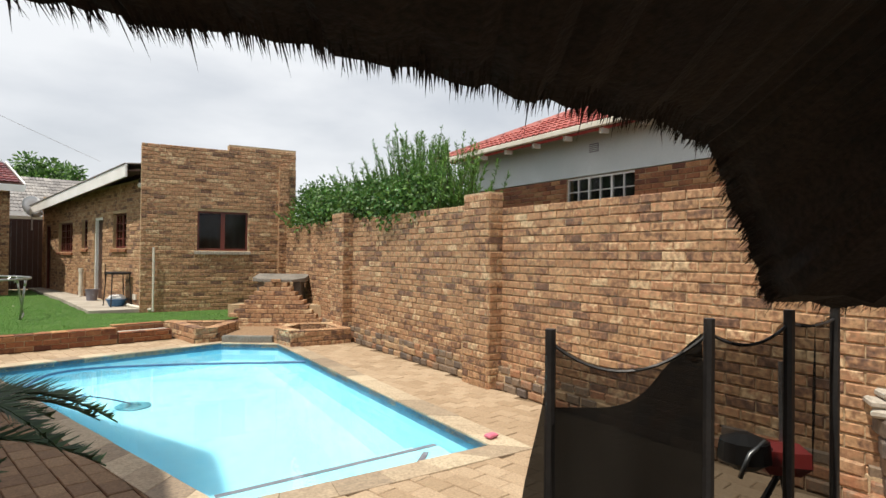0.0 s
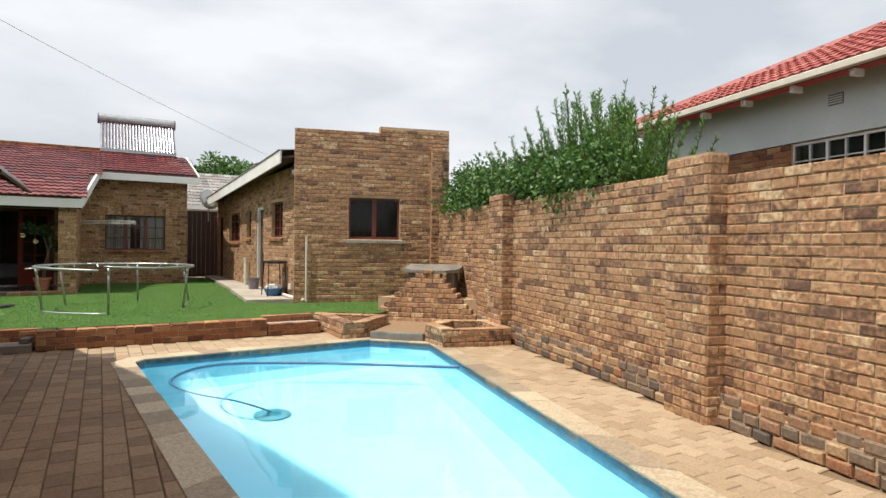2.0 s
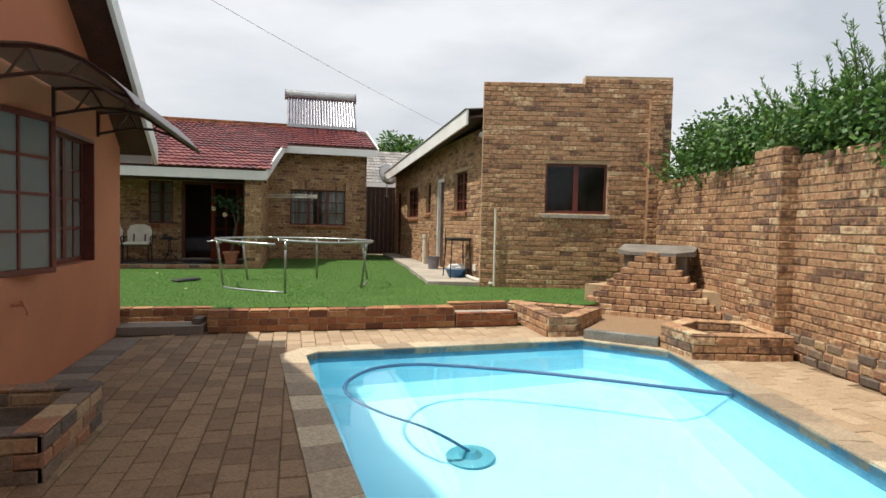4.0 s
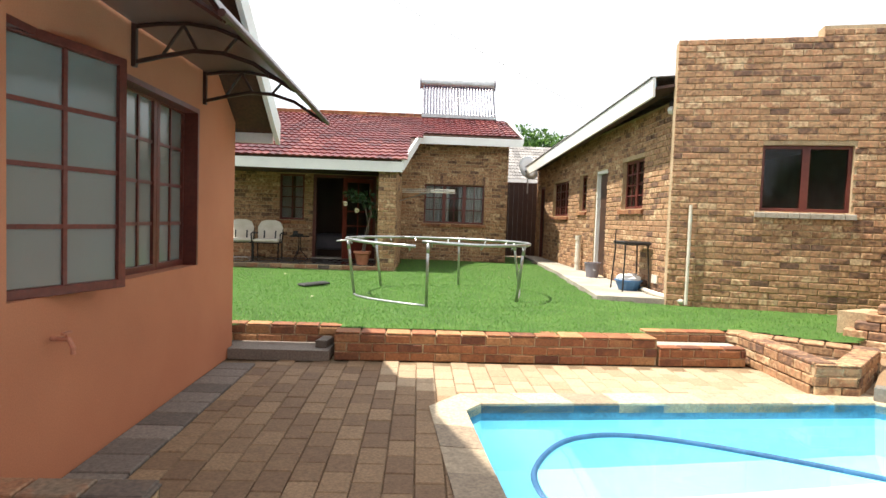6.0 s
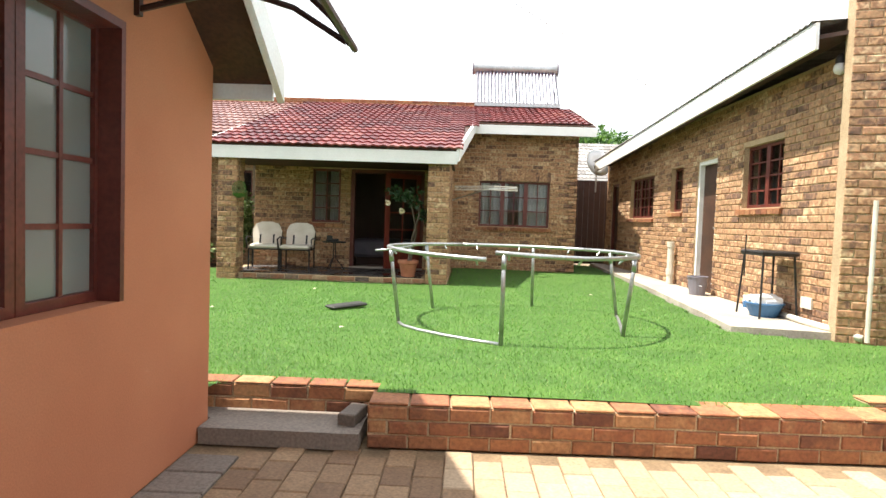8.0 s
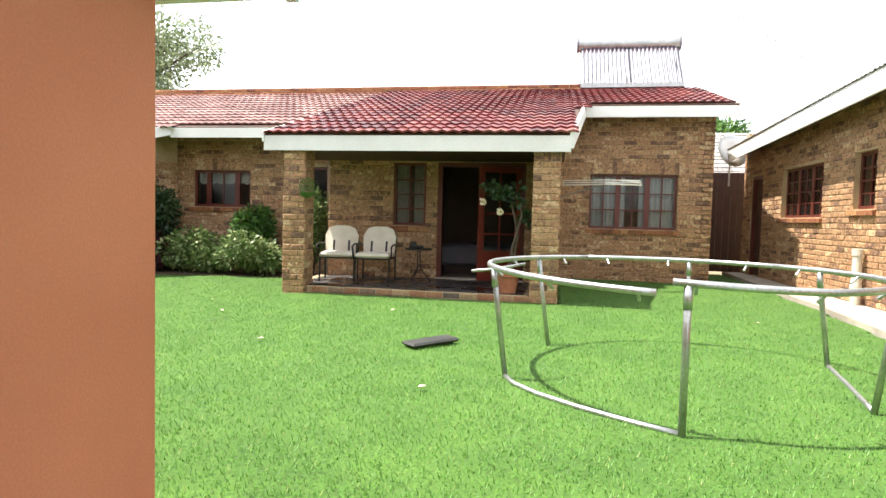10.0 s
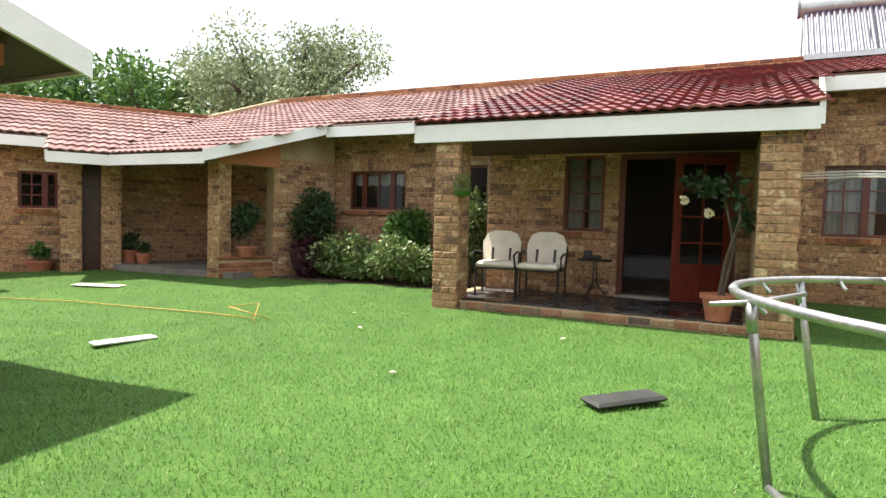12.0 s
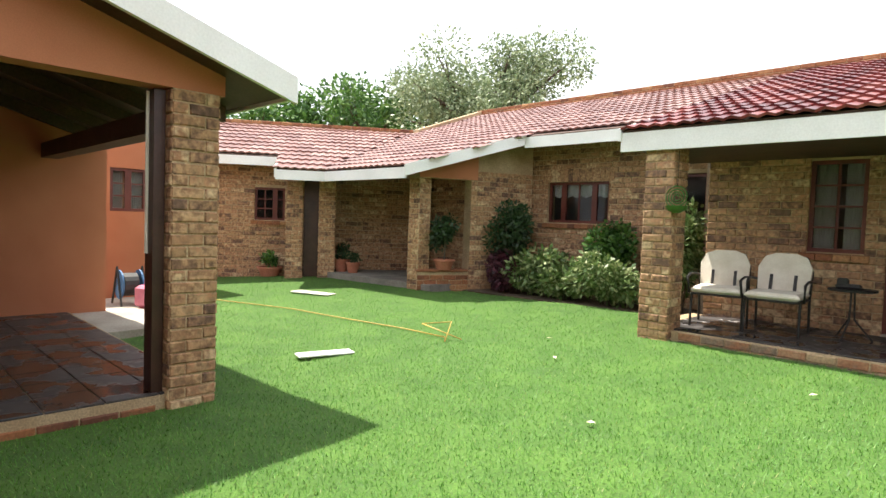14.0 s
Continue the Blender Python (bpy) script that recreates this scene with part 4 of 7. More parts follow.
# ---- house ----
def build_house():
    # porch roof plane over porch and window wing
    tiled_roof("roof_porch", (-3.75, 16.28, 2.43), 0, 0.30, [(0, 0), (4.12, 0), (4.40, 3.2), (6.95, 3.2), (6.95, 6.20), (0, 6.20)], "dark red interlocking roof tiles over the porch", TILE, near=(0, 4.2, 0, 3.2))
    board("fascia_porch", (-3.76, 16.27, 2.40), (0.36, 16.27, 2.40), 0.20, 0.035, WHITE, "white fascia board along the porch eave")
    board("fascia_wing", (0.66, 19.47, 3.36), (3.22, 19.47, 3.36), 0.19, 0.035, WHITE, "white fascia board over the window wing")
    board("barge_porch", (0.39, 16.26, 2.45), (0.69, 19.49, 3.41), 0.21, 0.05, WHITE, "sloping white barge board at the porch's end")
    board("barge_left", (-3.78, 18.2, 3.03), (-3.78, 16.25, 2.45), 0.14, 0.03, WHITE, "white barge board at the porch's other end")
    board("barge_end", (3.24, 19.45, 3.40), (3.24, 22.6, 4.36), 0.16, 0.04, WHITE, "white barge board at the house end")
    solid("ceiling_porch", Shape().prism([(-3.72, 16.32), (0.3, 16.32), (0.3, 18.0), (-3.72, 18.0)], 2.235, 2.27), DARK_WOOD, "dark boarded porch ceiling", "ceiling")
    # rear roof plane closes the house
    solid("roof_rear", Shape().add([(-11.5, 22.7, 4.30), (3.2, 22.7, 4.30), (3.2, 29.0, 2.6), (-11.5, 29.0, 2.6), (-11.5, 22.7, 4.20), (3.2, 22.7, 4.20), (3.2, 29.0, 2.5), (-11.5, 29.0, 2.5)],
                                  [(0, 1, 2, 3), (7, 6, 5, 4), (0, 4, 5, 1), (1, 5, 6, 2), (2, 6, 7, 3), (3, 7, 4, 0)]), TILE, "red roof plane at the back of the house", "roof")
    par = wall("wall_parapet", frame_at(-11.5, 22.50, 0, 0), 14.4, 4.42, 0.22, "brick parapet along the house ridge", z0=4.1, mat=BRICK_RED, seed=101)
    # window wing
    ops = [(0.58, 1.22, 2.13, 2.22)]
    m = frame_at(0.24, 20.0, 0, 0)
    wall("wall_house_wing", m, 2.72, 3.40, 0.22, "house wall of tan and brown face brick", ops, z0=0.1, near=(0, 2.72), seed=102)
    window(m @ pose(0.58, 0, 1.22), 1.55, 1.0, [2, 2, 2], 3, "brown framed house window with white curtains", curtain=True, lintel=True)
    wall("wall_house_end", frame_at(2.96, 20.0, 0, 90), 9.0, 3.5, 0.22, "plain brick end wall of the house", z0=0.1, bricks=False, top=lambda s: 3.40 + 0.29 * s if s < 2.6 else 4.14 - 0.27 * (s - 2.6))
    wall("wall_porch_side", frame_at(0.24, 16.40, 0, 90), 3.6, 2.3, 0.34, "brick wall at the end of the porch", z0=0.1, near=(0, 1.2), seed=103, top=lambda s: 2.28 + 0.30 * s)
    lay_bricks(bpy.data.objects["wall_porch_side"], frame_at(-0.10, 16.40, 0, 0), 0.34, 0.1, 2.25, seed=104)
    # porch back wall with door and narrow window
    pm = frame_at(-3.47, 18.0, 0, 0)
    ops = [(1.09, 1.20, 1.63, 2.21), (1.82, 0.34, 3.21, 2.22)]
    wall("wall_porch_back", pm, 3.37, 2.9, 0.22, "shaded brick wall at the back of the porch", ops, z0=0.1, seed=105)
    window(pm @ pose(1.09, 0, 1.20), 0.54, 1.01, [2], 4, "narrow brown window beside the porch door", recess=0.03, curtain=True)
    # slab
    solid("floor_porch", Shape().box(-3.42, 16.44, 0.05, -0.12, 18.0, 0.345).box(-3.60, 16.70, 0.05, -3.42, 18.0, 0.345), MORTAR, "raised porch floor", "floor")
    fl = thing("porch_paving", "dark wet slate tiles on the porch floor", "floor", kind="structure")
    for i in range(8):
        for j in range(4):
            part("slate_tile", Shape().box(-3.40 + 0.405 * i, 16.50 + 0.375 * j, 0.345, -3.40 + 0.405 * i + 0.395, 16.50 + 0.375 * j + 0.365, 0.362, 0.004), SLATE, fl)
    edge = thing("porch_edge", "brick edging of the porch floor", "edging", kind="structure")
    lay_bricks(edge, frame_at(-3.10, 16.44, 0, 0), 3.0, 0.10, 0.35, mat=BRICK_OLD, seed=106)
    pillar("pillar_porch", -3.51, 16.34, 0.10, 2.24, 0.33, 0.33, 0, "square brick porch pillar", seed=107, near=True)
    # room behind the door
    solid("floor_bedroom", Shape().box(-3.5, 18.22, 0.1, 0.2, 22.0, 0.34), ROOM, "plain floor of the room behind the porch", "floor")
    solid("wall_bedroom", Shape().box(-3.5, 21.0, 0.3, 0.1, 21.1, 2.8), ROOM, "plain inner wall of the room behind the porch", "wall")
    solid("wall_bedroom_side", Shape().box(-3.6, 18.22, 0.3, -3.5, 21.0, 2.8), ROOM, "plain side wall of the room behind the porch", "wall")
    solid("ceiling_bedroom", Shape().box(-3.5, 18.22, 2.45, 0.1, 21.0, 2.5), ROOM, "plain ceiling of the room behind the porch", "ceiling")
    # kitchen stretch
    km = frame_at(-7.30, 18.9, 0, 0)
    ops = [(0.77, 1.44, 1.93, 2.12), (2.95, 1.50, 3.45, 2.20)]
    wall("wall_kitchen", km, 3.80, 2.93, 0.22, "house wall of tan face brick behind the flower bed", ops, z0=0.1, seed=108)
    window(km @ pose(0.77, 0, 1.44), 1.16, 0.68, [1, 2, 1], 1, "wide brown window with a lace valance", recess=0.05, lintel=True)
    lace, k = Shape(km), 60
    v = [(0.82 + 1.06 * i / k, 0.13 + 0.010 * math.sin(i * 1.3), 2.08 if j else 1.90 - 0.035 * abs(math.sin(i * math.pi / 10))) for j in (0, 1) for i in range(k + 1)]
    v += [(x, y + 0.004, z) for x, y, z in v]
    n = k + 1
    solid("lace_valance", lace.add(v, [(i, i + 1, n + i + 1, n + i) for i in range(k)] + [(2 * n + i, 3 * n + i, 3 * n + i + 1, 2 * n + i + 1) for i in range(k)]), CURTAIN, "scalloped white lace valance behind the kitchen window", "curtain", kind="", smooth=True)
    window(km @ pose(2.95, 0, 1.50), 0.50, 0.70, [1], 1, "small dark brown window", recess=0.05)
    wall("wall_kitchen_return", frame_at(-3.47, 18.9, 0, -90), 0.9, 2.9, 0.1, "brick return wall beside the porch", z0=0.1, seed=119)
    tiled_roof("roof_kitchen", (-9.55, 16.4, 2.22), 0, 0.335, [(0, 0), (2.17, 0), (3.03, 1.8), (5.85, 1.8), (5.85, 6.08), (-1.95, 6.08), (-1.995, 3.80)], "faded pinkish red roof tiles over the long house range", TILE_PINK, near=(0, 5.8, 0, 3.0))
    board("fascia_kitchen", (-6.52, 18.18, 2.80), (-3.75, 18.18, 2.80), 0.17, 0.035, WHITE, "white fascia board over the kitchen")
    board("barge_veranda", (-7.35, 16.35, 2.24), (-6.50, 18.2, 2.86), 0.18, 0.04, WHITE, "sloping white barge board of the corner veranda")
    board("fascia_veranda", (-9.55, 16.37, 2.20), (-7.37, 16.37, 2.20), 0.17, 0.035, WHITE, "white fascia board of the corner veranda")
    # corner veranda
    vm = frame_at(-7.62, 16.90, 0, 68)
    pillar("pillar_veranda", -7.90, 16.93, 0.10, 2.12, 0.27, 0.27, 0, "square brick veranda pillar", seed=109)
    wall("wall_veranda_side", vm, 2.10, 2.3, 0.26, "brick wall with an open archway into the veranda", [(-0.05, 0.1, 0.93, 2.10)], z0=0.1, seed=110, top=lambda s: 2.26 + 0.31 * s)
    solid("lintel_veranda", Shape(vm).prism([(0.0, -0.018), (1.04, -0.018), (1.04, -0.004), (0.0, -0.004)], 2.10, lambda p: 2.22 + 0.31 * p[0]), ORANGE, "orange plastered lintel over the veranda archway", "lintel")
    low = solid("plinth_veranda", Shape(vm).box(0.02, 0.02, 0.1, 0.93, 0.25, 0.56), MORTAR, "low brick plinth in the veranda archway", "plinth")
    lay_bricks(low, vm @ pose(0.02, 0.02, 0), 0.91, 0.1, 0.56, mat=BRICK_RED, seed=126)
    part("top_bricks", Shape(vm).box(0.0, -0.005, 0.562, 0.92, 0.26, 0.60, 0.008), BRICK_RED, low)
    wall("wall_veranda_back", frame_at(-13.2, 19.0, 0, 0), 5.9, 2.95, 0.22, "shaded back wall of the veranda", [(2.40, 0.36, 3.10, 2.15), (1.60, 1.1, 2.02, 2.0)], z0=0.1, seed=111)
    window(frame_at(-13.2, 19.0, 0, 0) @ pose(1.60, 0, 1.1), 0.42, 0.9, [1], 3, "dark brown veranda window", recess=0.05)
    d = thing("door_3", "dark red-brown glazed veranda door", "door", kind="structure")
    casement(d, frame_at(-13.2, 19.0, 0, 0) @ pose(2.40, 0.04, 0.36), 0.7, 1.79, 2, 4, GLASS, DOOR_RED)
    # Floor colour darkened to cut bounce light and deepen the veranda's shade.
    solid("floor_veranda", Shape().prism([(-7.4, 17.0), (-7.4, 19.0), (-12.4, 19.0), (-10.9, 17.4), (-10.2, 16.8)], 0.05, 0.36), DARK_CONCRETE, "raised veranda floor, coloured dark to deepen the veranda's shade", "floor")
    # wing set at an angle
    e = 55.2
    wm = frame_at(-9.55, 16.4, 0, e)           # local x along the eave, y into the wing
    tiled_roof("roof_wing", (-9.55, 16.4, 2.22), e, 0.335, [(0, 0), (-0.85, 0), (-0.85, 0.9), (-9.0, 0.9), (-9.0, 3.80), (1.995, 3.80)], "faded pinkish roof tiles over the angled wing", TILE_PINK)
    board("fascia_wing_end", tuple(wm @ Vector((-0.86, -0.03, 2.20))), tuple(wm @ Vector((0.02, -0.03, 2.20))), 0.17, 0.035, WHITE, "short white fascia at the veranda corner")
    board("barge_wing", tuple(wm @ Vector((-0.88, 0.92, 2.54))), tuple(wm @ Vector((-0.88, -0.03, 2.24))), 0.18, 0.04, WHITE, "white barge board at the veranda's end")
    board("fascia_wing_long", tuple(wm @ Vector((-9.0, 0.88, 2.50))), tuple(wm @ Vector((-0.9, 0.88, 2.50))), 0.17, 0.035, WHITE, "white fascia board along the angled wing")
    ww = wm @ pose(-9.0, 1.35, 0)
    wall("wall_wing", ww, 11.1, 2.6, 0.22, "brick wall of the angled wing", [(7.62, 1.30, 8.20, 1.94)], z0=0.0, seed=112)
    window(ww @ pose(7.62, 0, 1.30), 0.58, 0.64, [2, 1], 3, "small brown window in the angled wing", recess=0.04)
    for i, (px, py) in enumerate(((-0.72, 0.62), (-0.12, 0.62))):
        q = wm @ Vector((px, py, 0))
        pillar("pillar_veranda", q.x, q.y, 0.05, 2.15, 0.32, 0.32, e, "square brick veranda pillar", seed=113 + i)
    # Flat dark brown sheet filling the gap between two pillars.
    solid("panel_veranda", Shape(wm).box(-0.42, 0.80, 0.1, -0.10, 0.86, 2.12), DARK_BROWN, "plain dark brown panel between two veranda pillars", "panel")
    # dark rooms added behind the kitchen and wing windows to shut out sky light
    solid("wall_kitchen_room", Shape().box(-13.0, 20.4, 0.1, -3.7, 20.5, 2.6), ROOM, "dark inner wall added behind the kitchen window", "wall")
    solid("ceiling_kitchen", Shape().box(-13.0, 19.24, 2.56, -3.7, 20.4, 2.60), ROOM, "kitchen ceiling added to shut out sky light", "ceiling")
    solid("floor_kitchen", Shape().box(-13.0, 19.24, 0.1, -3.7, 20.4, 0.32), ROOM, "plain floor added with the dark kitchen room", "floor")
    solid("wall_wing_room", Shape(wm).box(-9.0, 2.9, 0.0, 1.2, 3.0, 2.6), ROOM, "dark inner wall added behind the wing window", "wall")
    solid("ceiling_wing", Shape(wm).box(-9.0, 1.58, 2.56, 1.0, 2.9, 2.60), ROOM, "ceiling added in the wing to shut out sky light", "ceiling")
    wall("wall_wing_parapet", wm @ pose(-9.0, 3.80, 0), 11.0, 3.60, 0.2, "brick parapet along the wing's ridge", z0=3.2, mat=BRICK_RED, seed=116)
    wall("wall_wing_back", wm @ pose(-9.0, 7.0, 0), 14.0, 2.6, 0.2, "plain rear wall of the wing", bricks=False)
    wall("wall_house_back", frame_at(3.0, 28.0, 0, 180), 16.0, 2.8, 0.2, "plain rear wall of the house", bricks=False)
    solid("roof_link", Shape().add([(-11.70, 20.3, 3.40), (-11.6, 22.5, 4.15), (-16.0, 22.5, 3.0)], [(0, 1, 2), (2, 1, 0)]), TILE_PINK, "roof between house and wing", "roof")
    wall("wall_parapet_link", frame_at(-11.52, 22.50, 0, -90), 2.30, 4.4, 0.18, "brick parapet stepping down to the wing", z0=3.0, mat=BRICK_RED, seed=117, top=lambda s: 4.40 - 0.35 * s)


build_house()

# ---- orange building ----
def build_orange():
    apex, tip = 5.1, 10.30
    top = lambda y: 2.02 + 0.68 * (tip - y) if y > apex else 2.02 + 0.68 * (tip - apex) - 0.68 * (apex - y)
    m = frame_at(-0.97, -0.2, 0, 90)
    k = lambda y: y + 0.2
    ops = [(k(7.22), 0.90, k(9.33), 2.08)]
    w = wall("wall_orange", m, 10.40, 5.4, 0.22, "orange plastered gable wall beside the paving", ops, body=ORANGE, bricks=False, top=lambda s: top(s - 0.2) + 0.05)
    back = wall("wall_orange_return", frame_at(-0.97, 10.20, 0, 180), 8.0, 2.25, 0.22, "orange plastered wall facing the lawn", z0=0.0, body=ORANGE, bricks=False)
    # big window: a fixed pair and one light swung open
    win = thing("window_main", "large red-brown window, patterned glass, one light swung open", "window", kind="structure")
    wm_ = m @ pose(k(7.22), 0.10, 0.90)
    for x in (0.64, 1.13, 1.62):
        casement(win, wm_ @ pose(x, 0, 0), 0.485, 1.18, 2, 4, GLASS_FROST)
    casement(win, wm_ @ pose(0.0, -0.04, 0) @ pose(0, 0, 0, 0, 0, -18), 0.70, 1.18, 2, 4, GLASS_FROST)
    part("reveal", Shape(m).box(k(7.22), 0.0, 2.045, k(9.33), 0.1, 2.08).box(k(9.30), 0.0, 0.9, k(9.33), 0.1, 2.045), FRAME, win)
    # room behind
    solid("wall_orange_room", Shape().box(-3.2, 5.0, 0, -3.1, 10.0, 2.6), CURTAIN, "pale inner wall behind the patterned glass", "wall")
    solid("ceiling_orange", Shape().box(-4.0, 0.0, 2.58, -1.2, 10.0, 2.62), ROOM, "plain ceiling inside the orange building", "ceiling")
    # roof, barge board and dark verge
    rf = Shape()
    for ya, yb in ((tip + 0.02, apex), (-0.6, apex)):
        za, zb = top(ya) + 0.12 if ya > apex else top(-0.6) + 0.12, top(apex) + 0.12
        v = [(-0.62, ya, za), (-0.62, yb, zb), (-9.2, yb, zb), (-9.2, ya, za)]
        rf.add(v + [(a, b, c - 0.09) for a, b, c in v], [(0, 1, 2, 3), (7, 6, 5, 4), (0, 4, 5, 1), (1, 5, 6, 2), (2, 6, 7, 3), (3, 7, 4, 0)])
    solid("roof_orange", rf, DARK_WOOD, "steep roof over the orange building, dark underneath", "roof")
    board("barge_orange", (-0.60, apex, top(apex) + 0.16), (-0.60, tip + 0.04, top(tip + 0.04) + 0.16), 0.20, 0.04, WHITE, "white barge board on the orange gable")
    board("barge_orange_back", (-0.60, -0.6, top(-0.6) + 0.16), (-0.60, apex, top(apex) + 0.16), 0.20, 0.04, WHITE, "white barge board on the orange gable's other slope")
    board("fascia_orange", (-0.66, tip + 0.03, top(tip + 0.03) + 0.12), (-4.3, tip + 0.03, top(tip + 0.03) + 0.12), 0.16, 0.03, WHITE, "white fascia along the orange building's eave")
    # covered patio
    pillar("pillar_patio", -5.09, 11.98, 0.0, 2.24, 0.345, 0.345, 0, "square pillar of tan brick on the patio's edge", seed=121, near=True)
    solid("post_patio", Shape().box(-4.99, 11.90, 0.10, -4.84, 11.975, 2.23), DARK_BROWN, "dark brown timber post against the brick pillar", "post")
    solid("downpipe", Shape().tube([(-4.93, 11.888, 1.1), (-4.93, 11.888, 2.22)], 0.012, 8), PVC, "thin white conduit on the dark post", "pipe", kind="")
    solid("beam_patio", Shape().add([(-4.76, 12.36, 2.24), (-4.76, 8.5, 2.26), (-4.76, 8.5, 3.58), (-4.76, 12.36, 2.40), (-4.95, 12.36, 2.24), (-4.95, 8.5, 2.26), (-4.95, 8.5, 3.58), (-4.95, 12.36, 2.40)],
                                    [(0, 1, 2, 3), (7, 6, 5, 4), (0, 4, 5, 1), (1, 5, 6, 2), (2, 6, 7, 3), (3, 7, 4, 0)]), ORANGE, "orange plastered gable over the patio", "gable")
    pr = Shape()
    v = [(-4.42, 12.71, 2.37), (-4.42, 8.0, 3.83), (-9.0, 8.0, 3.83), (-9.0, 12.71, 2.37)]
    pr.add(v + [(a, b, c - 0.10) for a, b, c in v], [(0, 1, 2, 3), (7, 6, 5, 4), (0, 4, 5, 1), (1, 5, 6, 2), (2, 6, 7, 3), (3, 7, 4, 0)])
    solid("roof_patio", pr, DARK_WOOD, "dark timber roof over the patio", "roof")
    board("barge_patio", (-4.40, 8.0, 3.87), (-4.40, 12.74, 2.40), 0.19, 0.04, WHITE, "white barge board on the patio gable")
    board("fascia_patio", (-4.45, 12.74, 2.36), (-9.0, 12.74, 2.36), 0.12, 0.03, WHITE, "white fascia at the patio eave")
    for i in range(5):
        x = -5.4 - 0.8 * i
        v = [(x, 12.66, 2.29), (x, 9.0, 3.42), (x - 0.06, 9.0, 3.42), (x - 0.06, 12.66, 2.29)]
        solid("rafter", Shape().add(v + [(p, q, r - 0.13) for p, q, r in v], [(0, 1, 2, 3), (7, 6, 5, 4), (0, 4, 5, 1), (1, 5, 6, 2), (2, 6, 7, 3), (3, 7, 4, 0)]), DARK_WOOD, "dark timber rafter under the patio roof", "rafter", "patio rafters")
    solid("beam_eave", Shape().box(-9.0, 12.02, 1.98, -5.1, 12.2, 2.15), DARK_WOOD, "timber beam over the patio's open side", "beam")
    fl = solid("floor_patio", Shape().prism([(-4.80, 10.2), (-4.80, 12.30), (-8.9, 12.32), (-8.9, 10.2)], -0.02, 0.115), MORTAR, "raised patio floor", "floor")
    ed = thing("patio_edge", "worn brick edging of the patio", "edging", kind="structure")
    lay_bricks(ed, frame_at(-4.80, 10.3, 0, 90), 1.66, -0.02, 0.12, mat=BRICK_RED, seed=130)
    for i in range(11):
        for j in range(6):
            part("slate_tile", Shape().box(-8.85 + 0.368 * i, 10.25 + 0.34 * j, 0.115, -8.85 + 0.368 * i + 0.360, 10.25 + 0.34 * j + 0.332, 0.130, 0.004), SLATE, fl)
    wall("wall_patio_back", frame_at(-8.9, 9.0, 0, 90), 3.72, 3.2, 0.2, "orange plastered wall at the back of the patio", body=ORANGE, bricks=False)
    wm2 = frame_at(-10.2, 12.5, 0, 90)
    wall("wall_orange_far", wm2, 2.2, 2.5, 0.2, "orange plastered wall beyond the patio", [(0.62, 1.38, 1.13, 2.02)], body=ORANGE, bricks=False)
    window(wm2 @ pose(0.62, 0, 1.38), 0.51, 0.64, [1, 1], 3, "small brown window with white curtains in the orange wall", sill=False, recess=0.03, curtain=True)
    solid("slab_yard", Shape().prism([(-8.88, 12.33), (-7.4, 12.33), (-7.5, 13.25), (-10.1, 13.7), (-10.1, 12.6)], -0.02, 0.10), CONCRETE, "pale concrete strip by the patio", "path")
    # awning over the window
    aw = thing("awning", "smoked plastic window awning on curved brown brackets", "awning")
    prof = [(0.0, 2.38), (0.14, 2.40), (0.30, 2.41), (0.46, 2.39), (0.60, 2.34), (0.74, 2.25), (0.84, 2.16), (0.92, 2.05)]
    y0, y1 = 7.0, 9.50
    v = [(-0.955 + d, y, z) for y in (y0, y1) for d, z in prof] + [(-0.955 + d, y, z - 0.006) for y in (y0, y1) for d, z in prof]
    n = len(prof)
    f = [(i, i + 1, n + i + 1, n + i) for i in range(n - 1)] + [(2 * n + i, 3 * n + i, 3 * n + i + 1, 2 * n + i + 1) for i in range(n - 1)]
    sh = part("sheet", Shape().add(v, f), AWNING, aw, "smoked translucent sheet", smooth=True)
    part("front_rail", Shape().tube([(-0.035, y0 - 0.02, 2.045), (-0.035, y1 + 0.02, 2.045)], 0.016, 8), DARK_BROWN, aw)
    for y in (7.05, 8.27, 9.40):
        b = part("bracket", Shape().tube([(-0.955 + d, y, z - 0.02) for d, z in prof], 0.013, 6).box(-0.972, y - 0.016, 2.13, -0.945, y + 0.016, 2.40, 0.004)
                 .tube([(-0.95, y, 2.16), (-0.79, y, 2.20), (-0.62, y, 2.235), (-0.45, y, 2.23), (-0.28, y, 2.18), (-0.05, y, 2.04)], 0.014, 6)
                 .tube([(-0.80, y, 2.20), (-0.68, y, 2.38)], 0.010, 6).tube([(-0.60, y, 2.24), (-0.68, y, 2.38)], 0.010, 6).tube([(-0.45, y, 2.23), (-0.36, y, 2.34)], 0.010, 6), DARK_BROWN, aw)
    tap = thing("garden_tap", "small brass garden tap on the orange wall", "tap")
    part("spout", Shape().tube([(-0.96, 7.50, 0.70), (-0.88, 7.50, 0.70), (-0.86, 7.50, 0.66), (-0.86, 7.50, 0.63)], 0.012, 8), TERRACOTTA, tap)
    part("handle", Shape().box(-0.90, 7.47, 0.725, -0.88, 7.53, 0.735).tube([(-0.89, 7.5, 0.70), (-0.89, 7.5, 0.73)], 0.006, 6), TERRACOTTA, tap)
    ob = low_wall("planter", [(-0.95, 6.05), (-0.25, 6.05), (-0.25, 7.0), (-0.95, 7.0)], 0.0, 0.249, 0.12, "low brown brick planter against the orange wall", BRICK_OLD, category="planter", seed=140)
    part("soil_fill", Shape().box(-0.95, 6.1, 0, -0.3, 6.95, 0.15), SOIL, ob)


build_orange()

